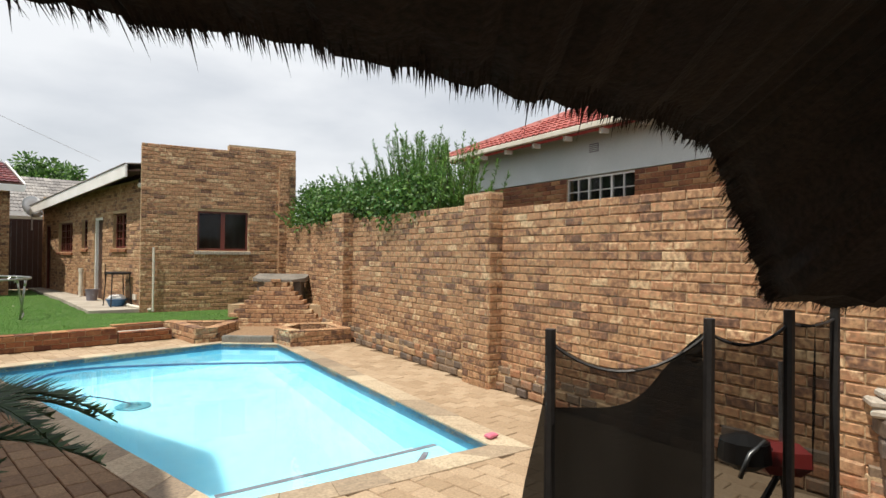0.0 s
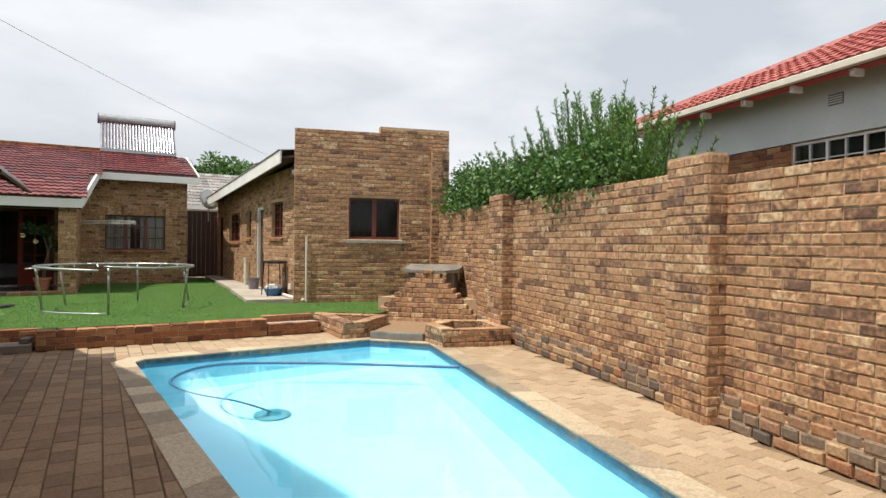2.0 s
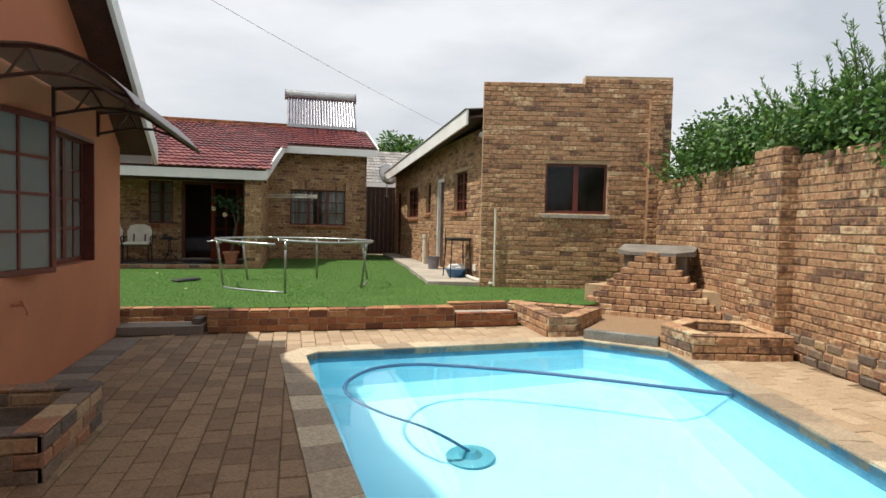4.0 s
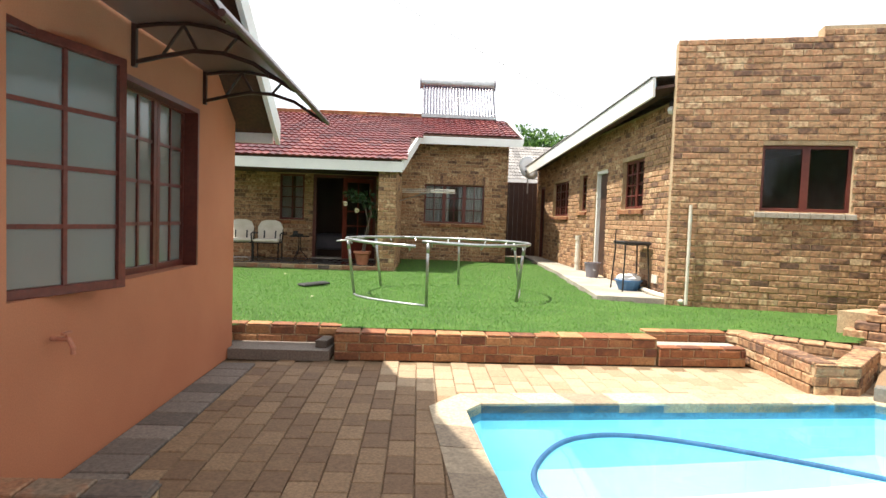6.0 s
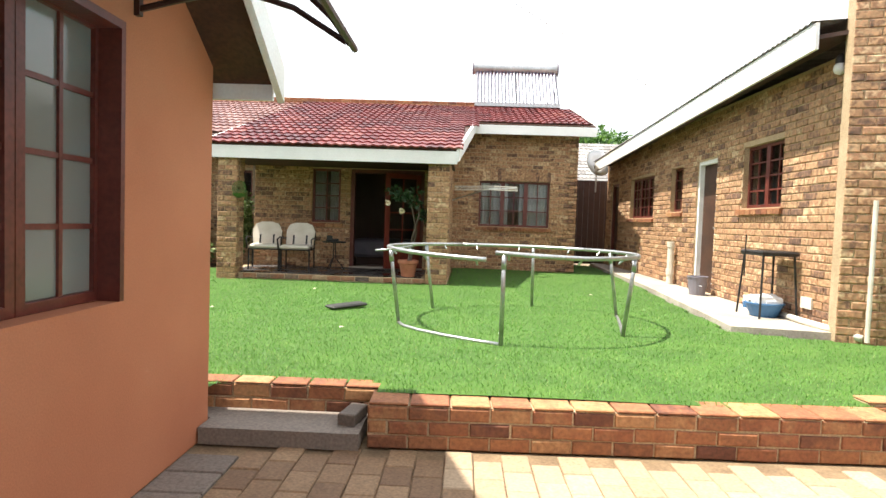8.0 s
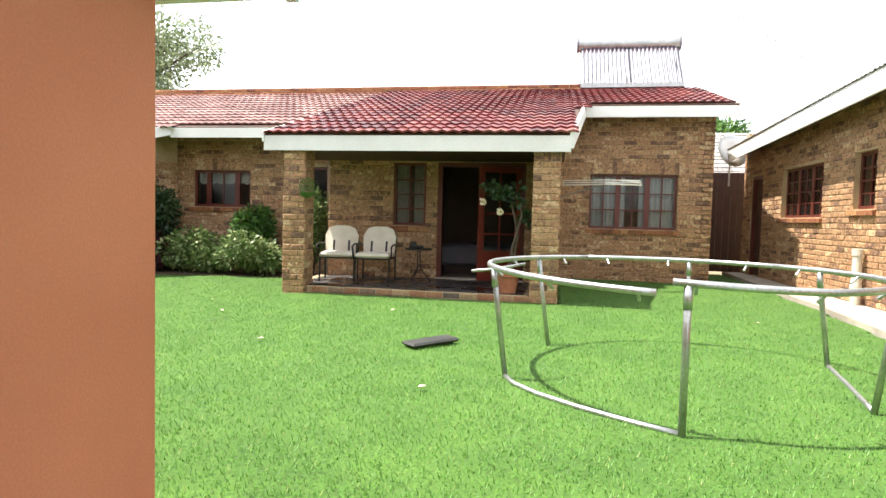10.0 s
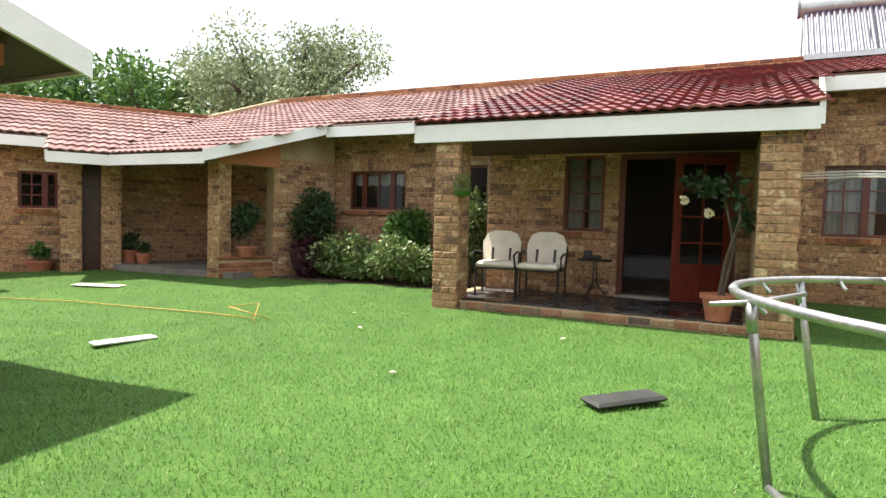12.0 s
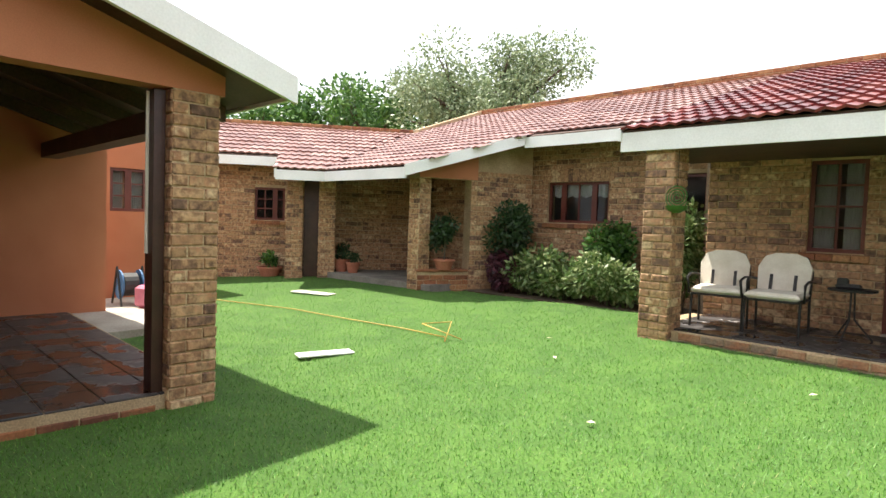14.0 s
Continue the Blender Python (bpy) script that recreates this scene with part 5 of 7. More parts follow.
# ---- lawn ----
def lawn_z(x, y):
    sx = max(0.0, min(1.0, (-1.0 - x) / 3.5))
    sy = max(0.0, min(1.0, (17.0 - y) / 4.5))
    return 0.262 - 0.245 * sx * sy + 0.012 * math.sin(x * 1.7) * math.sin(y * 1.3)


LAWN = [(-0.95, 10.53), (0.0, 10.50), (0.02, 10.27), (2.98, 10.34), (2.98, 10.61), (3.92, 10.66), (4.02, 10.72), (4.9, 10.08), (5.3, 10.6), (6.3, 11.0), (6.9, 11.9), (4.35, 12.56), (3.22, 12.90), (3.58, 17.0),
        (3.84, 22.4), (2.98, 22.4), (2.98, 19.98), (0.26, 19.98), (0.26, 16.42), (-3.4, 16.42), (-3.62, 16.72), (-3.7, 17.9), (-7.2, 17.6), (-7.34, 16.95), (-9.9, 17.2), (-12.0, 15.2), (-15.5, 10.2), (-10.3, 12.6),
        (-10.15, 13.7), (-7.5, 13.25), (-7.4, 12.33), (-4.78, 12.32), (-4.78, 10.35), (-0.95, 10.35)]


def build_lawn():
    rng = np.random.default_rng(5)
    s, step = Shape(), 0.1
    index = {}
    for i in range(int(23 / step)):
        for j in range(int(13 / step)):
            x, y = -15.6 + i * step, 10.2 + j * step
            if not inside(LAWN, x + step / 2, y + step / 2):
                continue
            q = []
            for a, b in ((i, j), (i + 1, j), (i + 1, j + 1), (i, j + 1)):
                if (a, b) not in index:
                    index[(a, b)] = len(s.v)
                    px, py = -15.6 + a * step, 10.2 + b * step
                    s.v.append((px, py, lawn_z(px, py)))
                q.append(index[(a, b)])
            s.f.append(tuple(q))
    sub = solid("lawn", s, TURF, "bright green mown lawn sloping gently across the yard", "lawn", smooth=True)
    # blades
    verts, faces = [], []
    n = 760000
    xs, ys = rng.uniform(-13.0, 7.0, n), rng.uniform(10.3, 22.4, n)
    keep = np.clip(1.25 - np.hypot(xs + 1.5, ys - 12.0) / 7.0, 0.30, 1.0)
    go = rng.random(n) < keep
    xs, ys = xs[go], ys[go]
    n = len(xs)
    ang, lean, hgt = rng.uniform(0, 2 * math.pi, n), rng.uniform(0.008, 0.034, n), rng.uniform(0.012, 0.034, n)
    cells = {}
    for x, y, a, l, h in zip(xs.tolist(), ys.tolist(), ang.tolist(), lean.tolist(), hgt.tolist()):
            key = (int(x * 20), int(y * 20))
            if key not in cells:
                cells[key] = inside(LAWN, x, y)
            if not cells[key]:
                continue
            z, c, d = lawn_z(x, y) - 0.004, math.cos(a), math.sin(a)
            k = len(verts)
            verts += [(x - 0.0030 * c, y - 0.0030 * d, z), (x + 0.0030 * c, y + 0.0030 * d, z), (x - l * d, y + l * c, z + h)]
            faces.append((k, k + 1, k + 2))
    g = Shape()
    g.v, g.f = verts, faces
    tagged(solid("grass", g, GRASS, "short dense bright green grass blades", "grass", kind="stuff"))


build_lawn()


# ---- plants ----
def leaf_cloud(s, rng, centre, radii, n, size, droop=0.3, long=1.8):
    """Many small leaves spread through an uneven ellipsoid."""
    for _ in range(n):
        d = Vector((rng.gauss(0, 1), rng.gauss(0, 1), rng.gauss(0, 1))).normalized()
        r = rng.random() ** 0.45
        p = Vector(centre) + Vector((d.x * radii[0], d.y * radii[1], d.z * radii[2])) * r
        a = (d + Vector((rng.uniform(-1, 1), rng.uniform(-1, 1), rng.uniform(-1, 1) - droop))).normalized()
        b = a.cross(Vector((rng.uniform(-1, 1), rng.uniform(-1, 1), rng.uniform(-1, 1)))).normalized()
        w, h = size * rng.uniform(0.6, 1.2), size * long * rng.uniform(0.7, 1.3)
        s.add([tuple(p), tuple(p + a * h * 0.5 + b * w * 0.5), tuple(p + a * h), tuple(p + a * h * 0.5 - b * w * 0.5)], [(0, 1, 2, 3)])


def tree(name, x, y, z, trunk_h, crown, n_limb, n_leaf, leaf, mat, label, seed, r=0.16, spread=1.0):
    rng = random.Random(seed)
    t = thing(name, label, "tree")
    wood = Shape()
    wood.tube([(x, y, z), (x + 0.1, y, z + trunk_h * 0.5), (x, y + 0.1, z + trunk_h)], r, 8, r * 0.7)
    crown_s = Shape()
    for i in range(n_limb):
        a, up = 2 * math.pi * i / n_limb + rng.uniform(-0.4, 0.4), rng.uniform(0.25, 1.0)
        out = crown[0] * rng.uniform(0.35, 0.85) * spread
        tip = Vector((x + out * math.cos(a), y + out * math.sin(a) * crown[1] / crown[0], z + trunk_h + crown[2] * up))
        mid = Vector((x, y, z + trunk_h)).lerp(tip, 0.5) + Vector((0, 0, 0.12 * crown[2]))
        wood.tube([(x, y, z + trunk_h * 0.85), tuple(mid), tuple(tip)], r * 0.55, 6, r * 0.10)
        for _ in range(3):
            q = mid.lerp(tip, rng.uniform(0.3, 1.1)) + Vector((rng.uniform(-1, 1), rng.uniform(-1, 1), rng.uniform(-0.5, 0.8))) * crown[0] * 0.2
            wood.tube([tuple(mid.lerp(tip, 0.4)), tuple(q)], r * 0.16, 5, r * 0.05)
            k = rng.uniform(0.16, 0.34)
            leaf_cloud(crown_s, rng, q, (crown[0] * k, crown[0] * k, crown[2] * k * 0.9), n_leaf // (n_limb * 3), leaf)
    part("trunk", wood, BARK, t, smooth=True)
    part("crown", crown_s, mat, t)
    return t


def shrub(name, x, y, z, radii, n, leaf, mat, label, seed, lobes=6, droop=0.2, long=1.8):
    rng = random.Random(seed)
    t = thing(name, label, "shrub")
    stems, leaves = Shape(), Shape()
    for i in range(lobes):
        a, k = 2 * math.pi * i / lobes + rng.uniform(-0.5, 0.5), rng.uniform(0.2, 0.65)
        c = Vector((x + radii[0] * k * math.cos(a), y + radii[1] * k * math.sin(a), z + radii[2] * rng.uniform(0.7, 1.5)))
        stems.tube([(x, y, z - 0.02), tuple(Vector((x, y, z)).lerp(c, 0.5) + Vector((0, 0, 0.05))), tuple(c)], 0.014, 5, 0.005)
        f = rng.uniform(0.4, 0.62)
        leaf_cloud(leaves, rng, c, (radii[0] * f, radii[1] * f, radii[2] * f), n // lobes, leaf, droop, long)
    tagged(part("stem_cluster", stems, BARK, t), kind="stuff")
    part("foliage", leaves, mat, t)
    return t


def feathery_hedge():
    """The tall feathery shrub that leans over the boundary wall."""
    rng = random.Random(17)
    t = thing("hedge", "tall feathery green shrub leaning over the boundary wall", "shrub")
    wood, fine, broad = Shape(), Shape(), Shape()
    for i in range(620):
        y = rng.uniform(5.6, 11.2)
        peak = 2.85 + 0.66 * math.exp(-((y - 6.9) / 1.1) ** 2) - 0.25 * max(0, (y - 8.5) / 3) - 0.5 * max(0, 6.1 - y)
        base = Vector((wall_x(y) + rng.uniform(0.35, 1.5), y, 1.3))
        tip = Vector((base.x + rng.uniform(-0.60, 0.30), y + 0.25 * (y - 7.2) * 0.6 + rng.uniform(-0.5, 0.5), peak * rng.uniform(0.80, 1.05)))
        mid = base.lerp(tip, 0.55) + Vector((0, 0, 0.10))
        wood.tube([tuple(base), tuple(mid), tuple(tip)], 0.011, 4, 0.003, False)
        for k in range(210):
            q = mid.lerp(tip, rng.uniform(-0.7, 1.0))
            a = Vector((rng.uniform(-1, 1), rng.uniform(-1, 1), rng.uniform(0.3, 1.7))).normalized()
            b = a.cross(Vector((rng.uniform(-1, 1), rng.uniform(-1, 1), 0.3))).normalized()
            h, w = rng.uniform(0.04, 0.09), rng.uniform(0.004, 0.009)
            fine.add([tuple(q), tuple(q + a * h * 0.5 + b * w), tuple(q + a * h), tuple(q + a * h * 0.5 - b * w)], [(0, 1, 2, 3)])
    for i in range(190):
        y = rng.uniform(5.7, 11.4)
        c = (wall_x(y) + rng.uniform(0.0, 0.8), y, rng.uniform(2.1, 2.62 + (0.25 if y > 9 else 0)))
        leaf_cloud(broad, rng, c, (0.30, 0.35, 0.25), 110, 0.045, 0.4, 1.6)
    tagged(part("branchwork", wood, BARK, t), kind="stuff")
    part("feathery_foliage", fine, LEAF_FINE, t)
    part("creeper_foliage", broad, LEAF, t, "dark ivy along the wall top")


feathery_hedge()
tree("tree", -19.0, 31.0, 0.0, 4.2, (5.0, 4.2, 4.6), 26, 26000, 0.11, LEAF_OLIVE, "large silvery olive-green tree behind the house", 3, 0.30)
tree("tree", -27.0, 31.0, 0.0, 4.3, (4.6, 4.0, 4.0), 13, 12000, 0.17, LEAF_TREE, "leafy bright green tree behind the wing", 4, 0.28)
tree("tree", -33.0, 27.0, 0.0, 3.5, (4.6, 4.6, 4.0), 12, 9000, 0.18, LEAF_TREE, "leafy bright green tree behind the wing", 5, 0.28)
tree("tree", 8.0, 44.0, 0.0, 3.2, (3.2, 3.2, 3.4), 12, 9000, 0.16, LEAF_TREE, "round green tree beyond the roofs", 6, 0.25)
shrub("flowering_shrub", -6.0, 18.15, 0.2, (0.62, 0.45, 0.42), 3600, 0.05, LEAF_PALE, "pale variegated shrub in the bed by the kitchen wall", 8, 9)
shrub("flowering_shrub", -4.9, 18.1, 0.2, (0.62, 0.42, 0.42), 3600, 0.05, LEAF_PALE, "pale variegated shrub beside the porch", 9, 9)
shrub("green_shrub", -5.05, 18.45, 0.3, (0.45, 0.35, 0.62), 2400, 0.05, LEAF, "upright green shrub under the kitchen window", 10, 7)
shrub("dark_shrub", -6.85, 18.3, 0.55, (0.45, 0.40, 0.62), 2600, 0.045, LEAF_DARK, "dark round bush in the corner of the bed", 11, 8)
shrub("purple_shrub", -6.65, 18.0, 0.15, (0.38, 0.35, 0.40), 1700, 0.05, LEAF_PURPLE, "dark purple-leaved shrub in the flower bed", 12, 6)
shrub("flowering_shrub", -3.86, 18.25, 0.2, (0.27, 0.32, 0.86), 3600, 0.05, LEAF_PALE, "tall pale variegated shrub beside the porch pillar", 13, 8)
solid("flower_bed", Shape().prism([(-7.25, 17.62), (-3.66, 17.92), (-3.66, 18.88), (-7.25, 18.88)], 0.1, 0.27), SOIL, "dark soil of the flower bed", "soil")


def pot_plant(x, y, z, r, h, label, mat, plant, seed, leaf_mat=None, ball=None):
    p = thing("pot_plant", label, "plant pot")
    part("pot", Shape(pose(x, y, z)).lathe([(r * 0.68, 0), (r * 0.98, h * 0.82), (r * 1.08, h * 0.83), (r * 1.08, h), (r * 0.94, h), (r * 0.90, h * 0.86), (0.01, h * 0.85)], 18), mat, p)
    if ball:
        rng = random.Random(seed)
        s = Shape()
        part("stem", Shape().tube([(x, y, z + h * 0.8), (x + 0.02, y, z + h + ball[1] * 0.6), (x, y, z + h + ball[1])], 0.014, 6), BARK, p)
        for _ in range(7):
            c = (x + rng.uniform(-0.5, 0.5) * ball[0], y + rng.uniform(-0.5, 0.5) * ball[0], z + h + ball[1] + rng.uniform(-0.5, 0.6) * ball[0])
            leaf_cloud(s, rng, c, (ball[0] * 0.6,) * 3, plant // 7, 0.04)
        part("foliage", s, leaf_mat or LEAF_DARK, p)
    return p


pot_plant(-10.05, 17.15, 0.36, 0.15, 0.24, "terracotta pot with a thin dark plant on the veranda", TERRACOTTA, 250, 1, LEAF_DARK, (0.13, 0.16))
pot_plant(-9.72, 17.18, 0.36, 0.13, 0.20, "small red terracotta pot on the veranda edge", TERRACOTTA, 160, 2, LEAF_DARK, (0.10, 0.10))
pot_plant(-7.46, 17.36, 0.60, 0.17, 0.17, "wide terracotta bowl with a clipped green bush", TERRACOTTA, 1500, 3, LEAF_DARK, (0.27, 0.42))
pot_plant(-11.05, 16.17, 0.20, 0.22, 0.20, "low terracotta bowl with white flowers by the wing wall", TERRACOTTA, 420, 4, LEAF, (0.16, 0.16))


def rose_tree():
    p = thing("rose_tree", "standard rose with pale blooms in a terracotta pot", "plant pot")
    x, y, z = -0.40, 16.60, 0.362
    part("pot", Shape(pose(x, y, z)).lathe([(0.11, 0), (0.15, 0.21), (0.175, 0.22), (0.175, 0.27), (0.15, 0.27), (0.145, 0.24), (0.01, 0.235)], 20), TERRACOTTA, p)
    rng = random.Random(2)
    part("stem", Shape().tube([(x, y, z + 0.2), (x + 0.05, y, z + 0.6), (x + 0.16, y - 0.02, z + 1.02), (x + 0.14, y, z + 1.25)], 0.024, 8, 0.012).tube([(x + 0.03, y, z + 0.2), (x + 0.12, y, z + 0.75), (x + 0.02, y, z + 1.2)], 0.020, 8, 0.012), BARK, p)
    s = Shape()
    for _ in range(8):
        c = (x + rng.uniform(-0.34, 0.26), y + rng.uniform(-0.2, 0.2), z + rng.uniform(1.0, 1.40))
        leaf_cloud(s, rng, c, (0.10, 0.10, 0.07), 55, 0.042)
    part("foliage", s, LEAF_DARK, p)
    for c in ((x - 0.36, y - 0.05, z + 1.20), (x - 0.12, y - 0.10, z + 1.07)):
        b = Shape()
        leaf_cloud(b, rng, c, (0.028, 0.028, 0.028), 70, 0.034, 0, 1.0)
        part("bloom", b, PETAL, p, "pale cream rose bloom")


rose_tree()


# ---- trampoline frame ----
def build_trampoline():
    t = thing("trampoline", "bare galvanised trampoline frame without its mat, standing on the lawn", "trampoline")
    cx, cy, r, zr = 0.99, 13.03, 1.27, 1.012
    gap0, gap1 = math.radians(-104), math.radians(-100.5)
    def height(a):
        """The rail hangs a little where its two ends have come apart."""
        u = (gap0 - a) % (2 * math.pi)
        return zr - 0.03 * max(0.0, 1 - u / 0.9) + 0.03 * max(0.0, 1 - (2 * math.pi - (gap1 - gap0) - u) / 0.6)
    turn = 2 * math.pi - (gap1 - gap0)
    for k in range(5):
        a0, a1 = gap1 + turn * k / 5, gap1 + turn * (k + 1) / 5
        pts = [(cx + r * math.cos(a0 + (a1 - a0) * i / 12), cy + r * math.sin(a0 + (a1 - a0) * i / 12), height(a0 + (a1 - a0) * i / 12)) for i in range(13)]
        part("rail", Shape().tube(pts, 0.020, 10), STEEL, t, smooth=True)
    legs = [(0.83, 11.76), (-0.12, 12.66), (2.02, 12.44), (2.26, 13.60), (0.16, 13.80), (1.38, 14.28)]
    for x, y in legs:
        d = Vector((x - cx, y - cy)).normalized()
        z = lawn_z(x, y)
        top_z = height(math.atan2(d.y, d.x)) - 0.012
        e = (cx + r * d.x, cy + r * d.y)
        leg = part("leg", Shape().tube([(*e, top_z), (e[0] * 0.7 + x * 0.3, e[1] * 0.7 + y * 0.3, 0.75), (x, y, z - 0.01)], 0.019, 10), STEEL, t, smooth=True)
        part("sleeve", Shape().tube([(*e, top_z - 0.01), (e[0] * 0.9 + x * 0.1, e[1] * 0.9 + y * 0.1, top_z - 0.12)], 0.022, 10), STEEL, leg, smooth=True)
    # loose tail of tube at the joint, and the ground rail between two legs
    part("joint_tail", Shape().tube([(-0.36, 12.58, 0.985), (-0.20, 12.64, 1.0), (-0.02, 12.80, 1.03)], 0.010, 8), STEEL, t, smooth=True)
    pts = [(-0.12, 12.64, 0.275), (-0.06, 12.50, 0.272), (0.10, 12.30, 0.272), (0.33, 12.10, 0.272), (0.60, 11.91, 0.272), (0.82, 11.77, 0.275)]
    part("ground_rail", Shape().tube(pts, 0.018, 8), STEEL, t, smooth=True)
    part("ground_rail", Shape().tube([(2.26, 13.60, 0.28), (2.25, 13.50, 0.272), (2.16, 13.05, 0.272), (2.06, 12.60, 0.272), (2.02, 12.44, 0.28)], 0.018, 8), STEEL, t, smooth=True)
    for i in range(15):
        a = gap1 + 0.12 + (turn - 0.24) * i / 14 + (0.05 if i % 3 else -0.03)
        c, s, z = math.cos(a), math.sin(a), height(a)
        part("spring_hook", Shape().tube([(cx + (r - 0.01) * c, cy + (r - 0.01) * s, z - 0.012), (cx + (r - 0.055) * c, cy + (r - 0.055) * s, z - 0.055)], 0.010, 8), STEEL, t)


build_trampoline()


# ---- porch furniture ----
def build_chair():
    c = thing("garden_chair", "black metal garden armchair with cream cushions on the porch", "chair", group="chairs on the porch")
    for x in (-0.25, 0.25):
        part("leg", Shape().tube([(x, -0.24, 0), (x, -0.22, 0.40)], 0.013, 8), BLACK_METAL, c)
        part("leg", Shape().tube([(x, 0.27, 0), (x, 0.24, 0.42)], 0.013, 8), BLACK_METAL, c)
        part("armrest", Shape().tube([(x * 1.12, -0.22, 0.40), (x * 1.16, -0.26, 0.60), (x * 1.16, -0.10, 0.635), (x * 1.14, 0.14, 0.62), (x * 1.0, 0.28, 0.60)], 0.014, 8), BLACK_METAL, c, smooth=True)
    part("seat_frame", Shape().box(-0.26, -0.26, 0.385, 0.26, 0.26, 0.41, 0.008), BLACK_METAL, c)
    part("back_frame", Shape().tube([(-0.25, 0.24, 0.40), (-0.25, 0.33, 0.72), (-0.19, 0.37, 0.88), (0, 0.385, 0.92), (0.19, 0.37, 0.88), (0.25, 0.33, 0.72), (0.25, 0.24, 0.40)], 0.013, 8), BLACK_METAL, c, smooth=True)
    part("seat_cushion", Shape().box(-0.25, -0.27, 0.41, 0.25, 0.24, 0.49, 0.03), CUSHION, c, "cream seat cushion")
    m = pose(0, 0.235, 0.47, -14)
    v, f = [], []
    prof = [(-0.24, 0.0), (-0.255, 0.28), (-0.20, 0.41), (-0.10, 0.455), (0.10, 0.455), (0.20, 0.41), (0.255, 0.28), (0.24, 0.0)]
    n = len(prof)
    for y, k in ((0.0, 0.90), (-0.03, 1.0), (0.05, 1.0), (0.075, 0.9)):
        v += [(x * k, y, 0.01 + z * (0.96 if k < 1 else 1.0)) for x, z in prof]
    s = Shape(m)
    v = [p for g in (0, 1, 2, 3) for p in v[g * n:(g + 1) * n]]
    f = [tuple(range(n, 2 * n))[::-1]] + [(n + i, n + (i + 1) % n, 2 * n + (i + 1) % n, 2 * n + i) for i in range(n)] + [tuple(range(2 * n, 3 * n))]
    part("back_cushion", s.add(v, f), CUSHION, c, "cream back cushion")
    for x in (-0.13, 0.10):
        part("strap", Shape(m).box(x, -0.042, 0.0, x + 0.03, -0.031, 0.20), BLACK_METAL, c)
    return c


chair = build_chair()
chair.matrix_basis = pose(-2.98, 17.17, 0.362, 0, 0, 12) @ Matrix.Diagonal((1, 1, 0.88, 1))
copy_thing(chair, pose(-2.42, 17.20, 0.362, 0, 0, 4))

tb = thing("side_table", "small dark iron side table with a shoe box on it", "table")
part("tabletop", Shape(pose(-1.82, 17.45, 0.362)).lathe([(0.20, 0.48), (0.21, 0.485), (0.21, 0.50), (0.20, 0.505)], 20), BLACK_METAL, tb)
for a in (0.3, 2.4, 4.5):
    part("leg", Shape(pose(-1.82, 17.45, 0.362)).tube([(0.02 * math.cos(a), 0.02 * math.sin(a), 0.48), (0.03 * math.cos(a), 0.03 * math.sin(a), 0.2), (0.19 * math.cos(a), 0.19 * math.sin(a), 0.0)], 0.010, 6), BLACK_METAL, tb)
solid("shoe", Shape(pose(-1.85, 17.45, 0.868)).box(-0.11, -0.05, 0, 0.10, 0.05, 0.045, 0.015).box(-0.10, -0.04, 0.03, -0.01, 0.04, 0.10, 0.015), PLASTIC_BLACK, "dark shoe standing on the iron side table", "shoe", kind="")


def porch_door():
    d = thing("door_4", "red stained glazed porch door standing open", "door", kind="structure")
    m = frame_at(-3.60, 18.0, 0, 0)
    part("door_frame", Shape(m).box(1.95, 0.02, 0.34, 2.02, 0.14, 2.22).box(3.27, 0.02, 0.34, 3.34, 0.14, 2.22).box(2.02, 0.02, 2.15, 3.27, 0.14, 2.22), FRAME, d)
    part("threshold", Shape(m).box(1.95, -0.04, 0.30, 3.34, 0.20, 0.385, 0.01), CONCRETE, d)
    lm = frame_at(-0.34, 18.0, 0.39, 0) @ pose(0, 0, 0, 0, 0, 208)
    lower = casement(d, lm, 0.70, 1.75, 2, 5, GLASS, DOOR_RED, 0.025, 0.09, 0.04)
    part("kick_panel", Shape(lm).box(0.09, 0.008, 0.09, 0.61, 0.032, 0.46), DOOR_RED, d)
    part("door_handle", Shape(lm).tube([(0.64, -0.01, 0.9), (0.64, -0.05, 0.9), (0.54, -0.05, 0.9)], 0.009, 6), STEEL, d)


porch_door()
bed = thing("bed", "bed with a pale blue-grey cover seen through the open door", "bed")
part("mattress", Shape().box(-1.75, 19.1, 0.55, -0.35, 20.9, 0.85, 0.05), CURTAIN, bed)
part("bed_base", Shape().box(-1.72, 19.15, 0.34, -0.38, 20.9, 0.55), DARK_WOOD, bed)
part("bed_cover", Shape().box(-1.78, 19.06, 0.50, -0.32, 20.2, 0.87, 0.05), PLASTIC_GREY, bed)
orn = thing("hanging_pot", "green wire spiral ornament hanging at the porch pillar", "ornament")
ring = []
for i in range(60):
    a, r_ = i * 0.42, 0.015 + 0.0019 * i
    ring.append((-3.13 + r_ * math.cos(a), 16.30, 1.72 + r_ * math.sin(a)))
part("spiral", Shape().tube(ring, 0.008, 5), LEAF, orn)
part("bowl", Shape(pose(-3.13, 16.30, 1.56)).lathe([(0.03, 0), (0.09, 0.03), (0.11, 0.07), (0.10, 0.07), (0.02, 0.02)], 14), LEAF, orn)
part("cord", Shape().tube([(-3.13, 16.30, 1.82), (-3.13, 16.30, 2.24)], 0.003, 4), BLACK_METAL, orn)
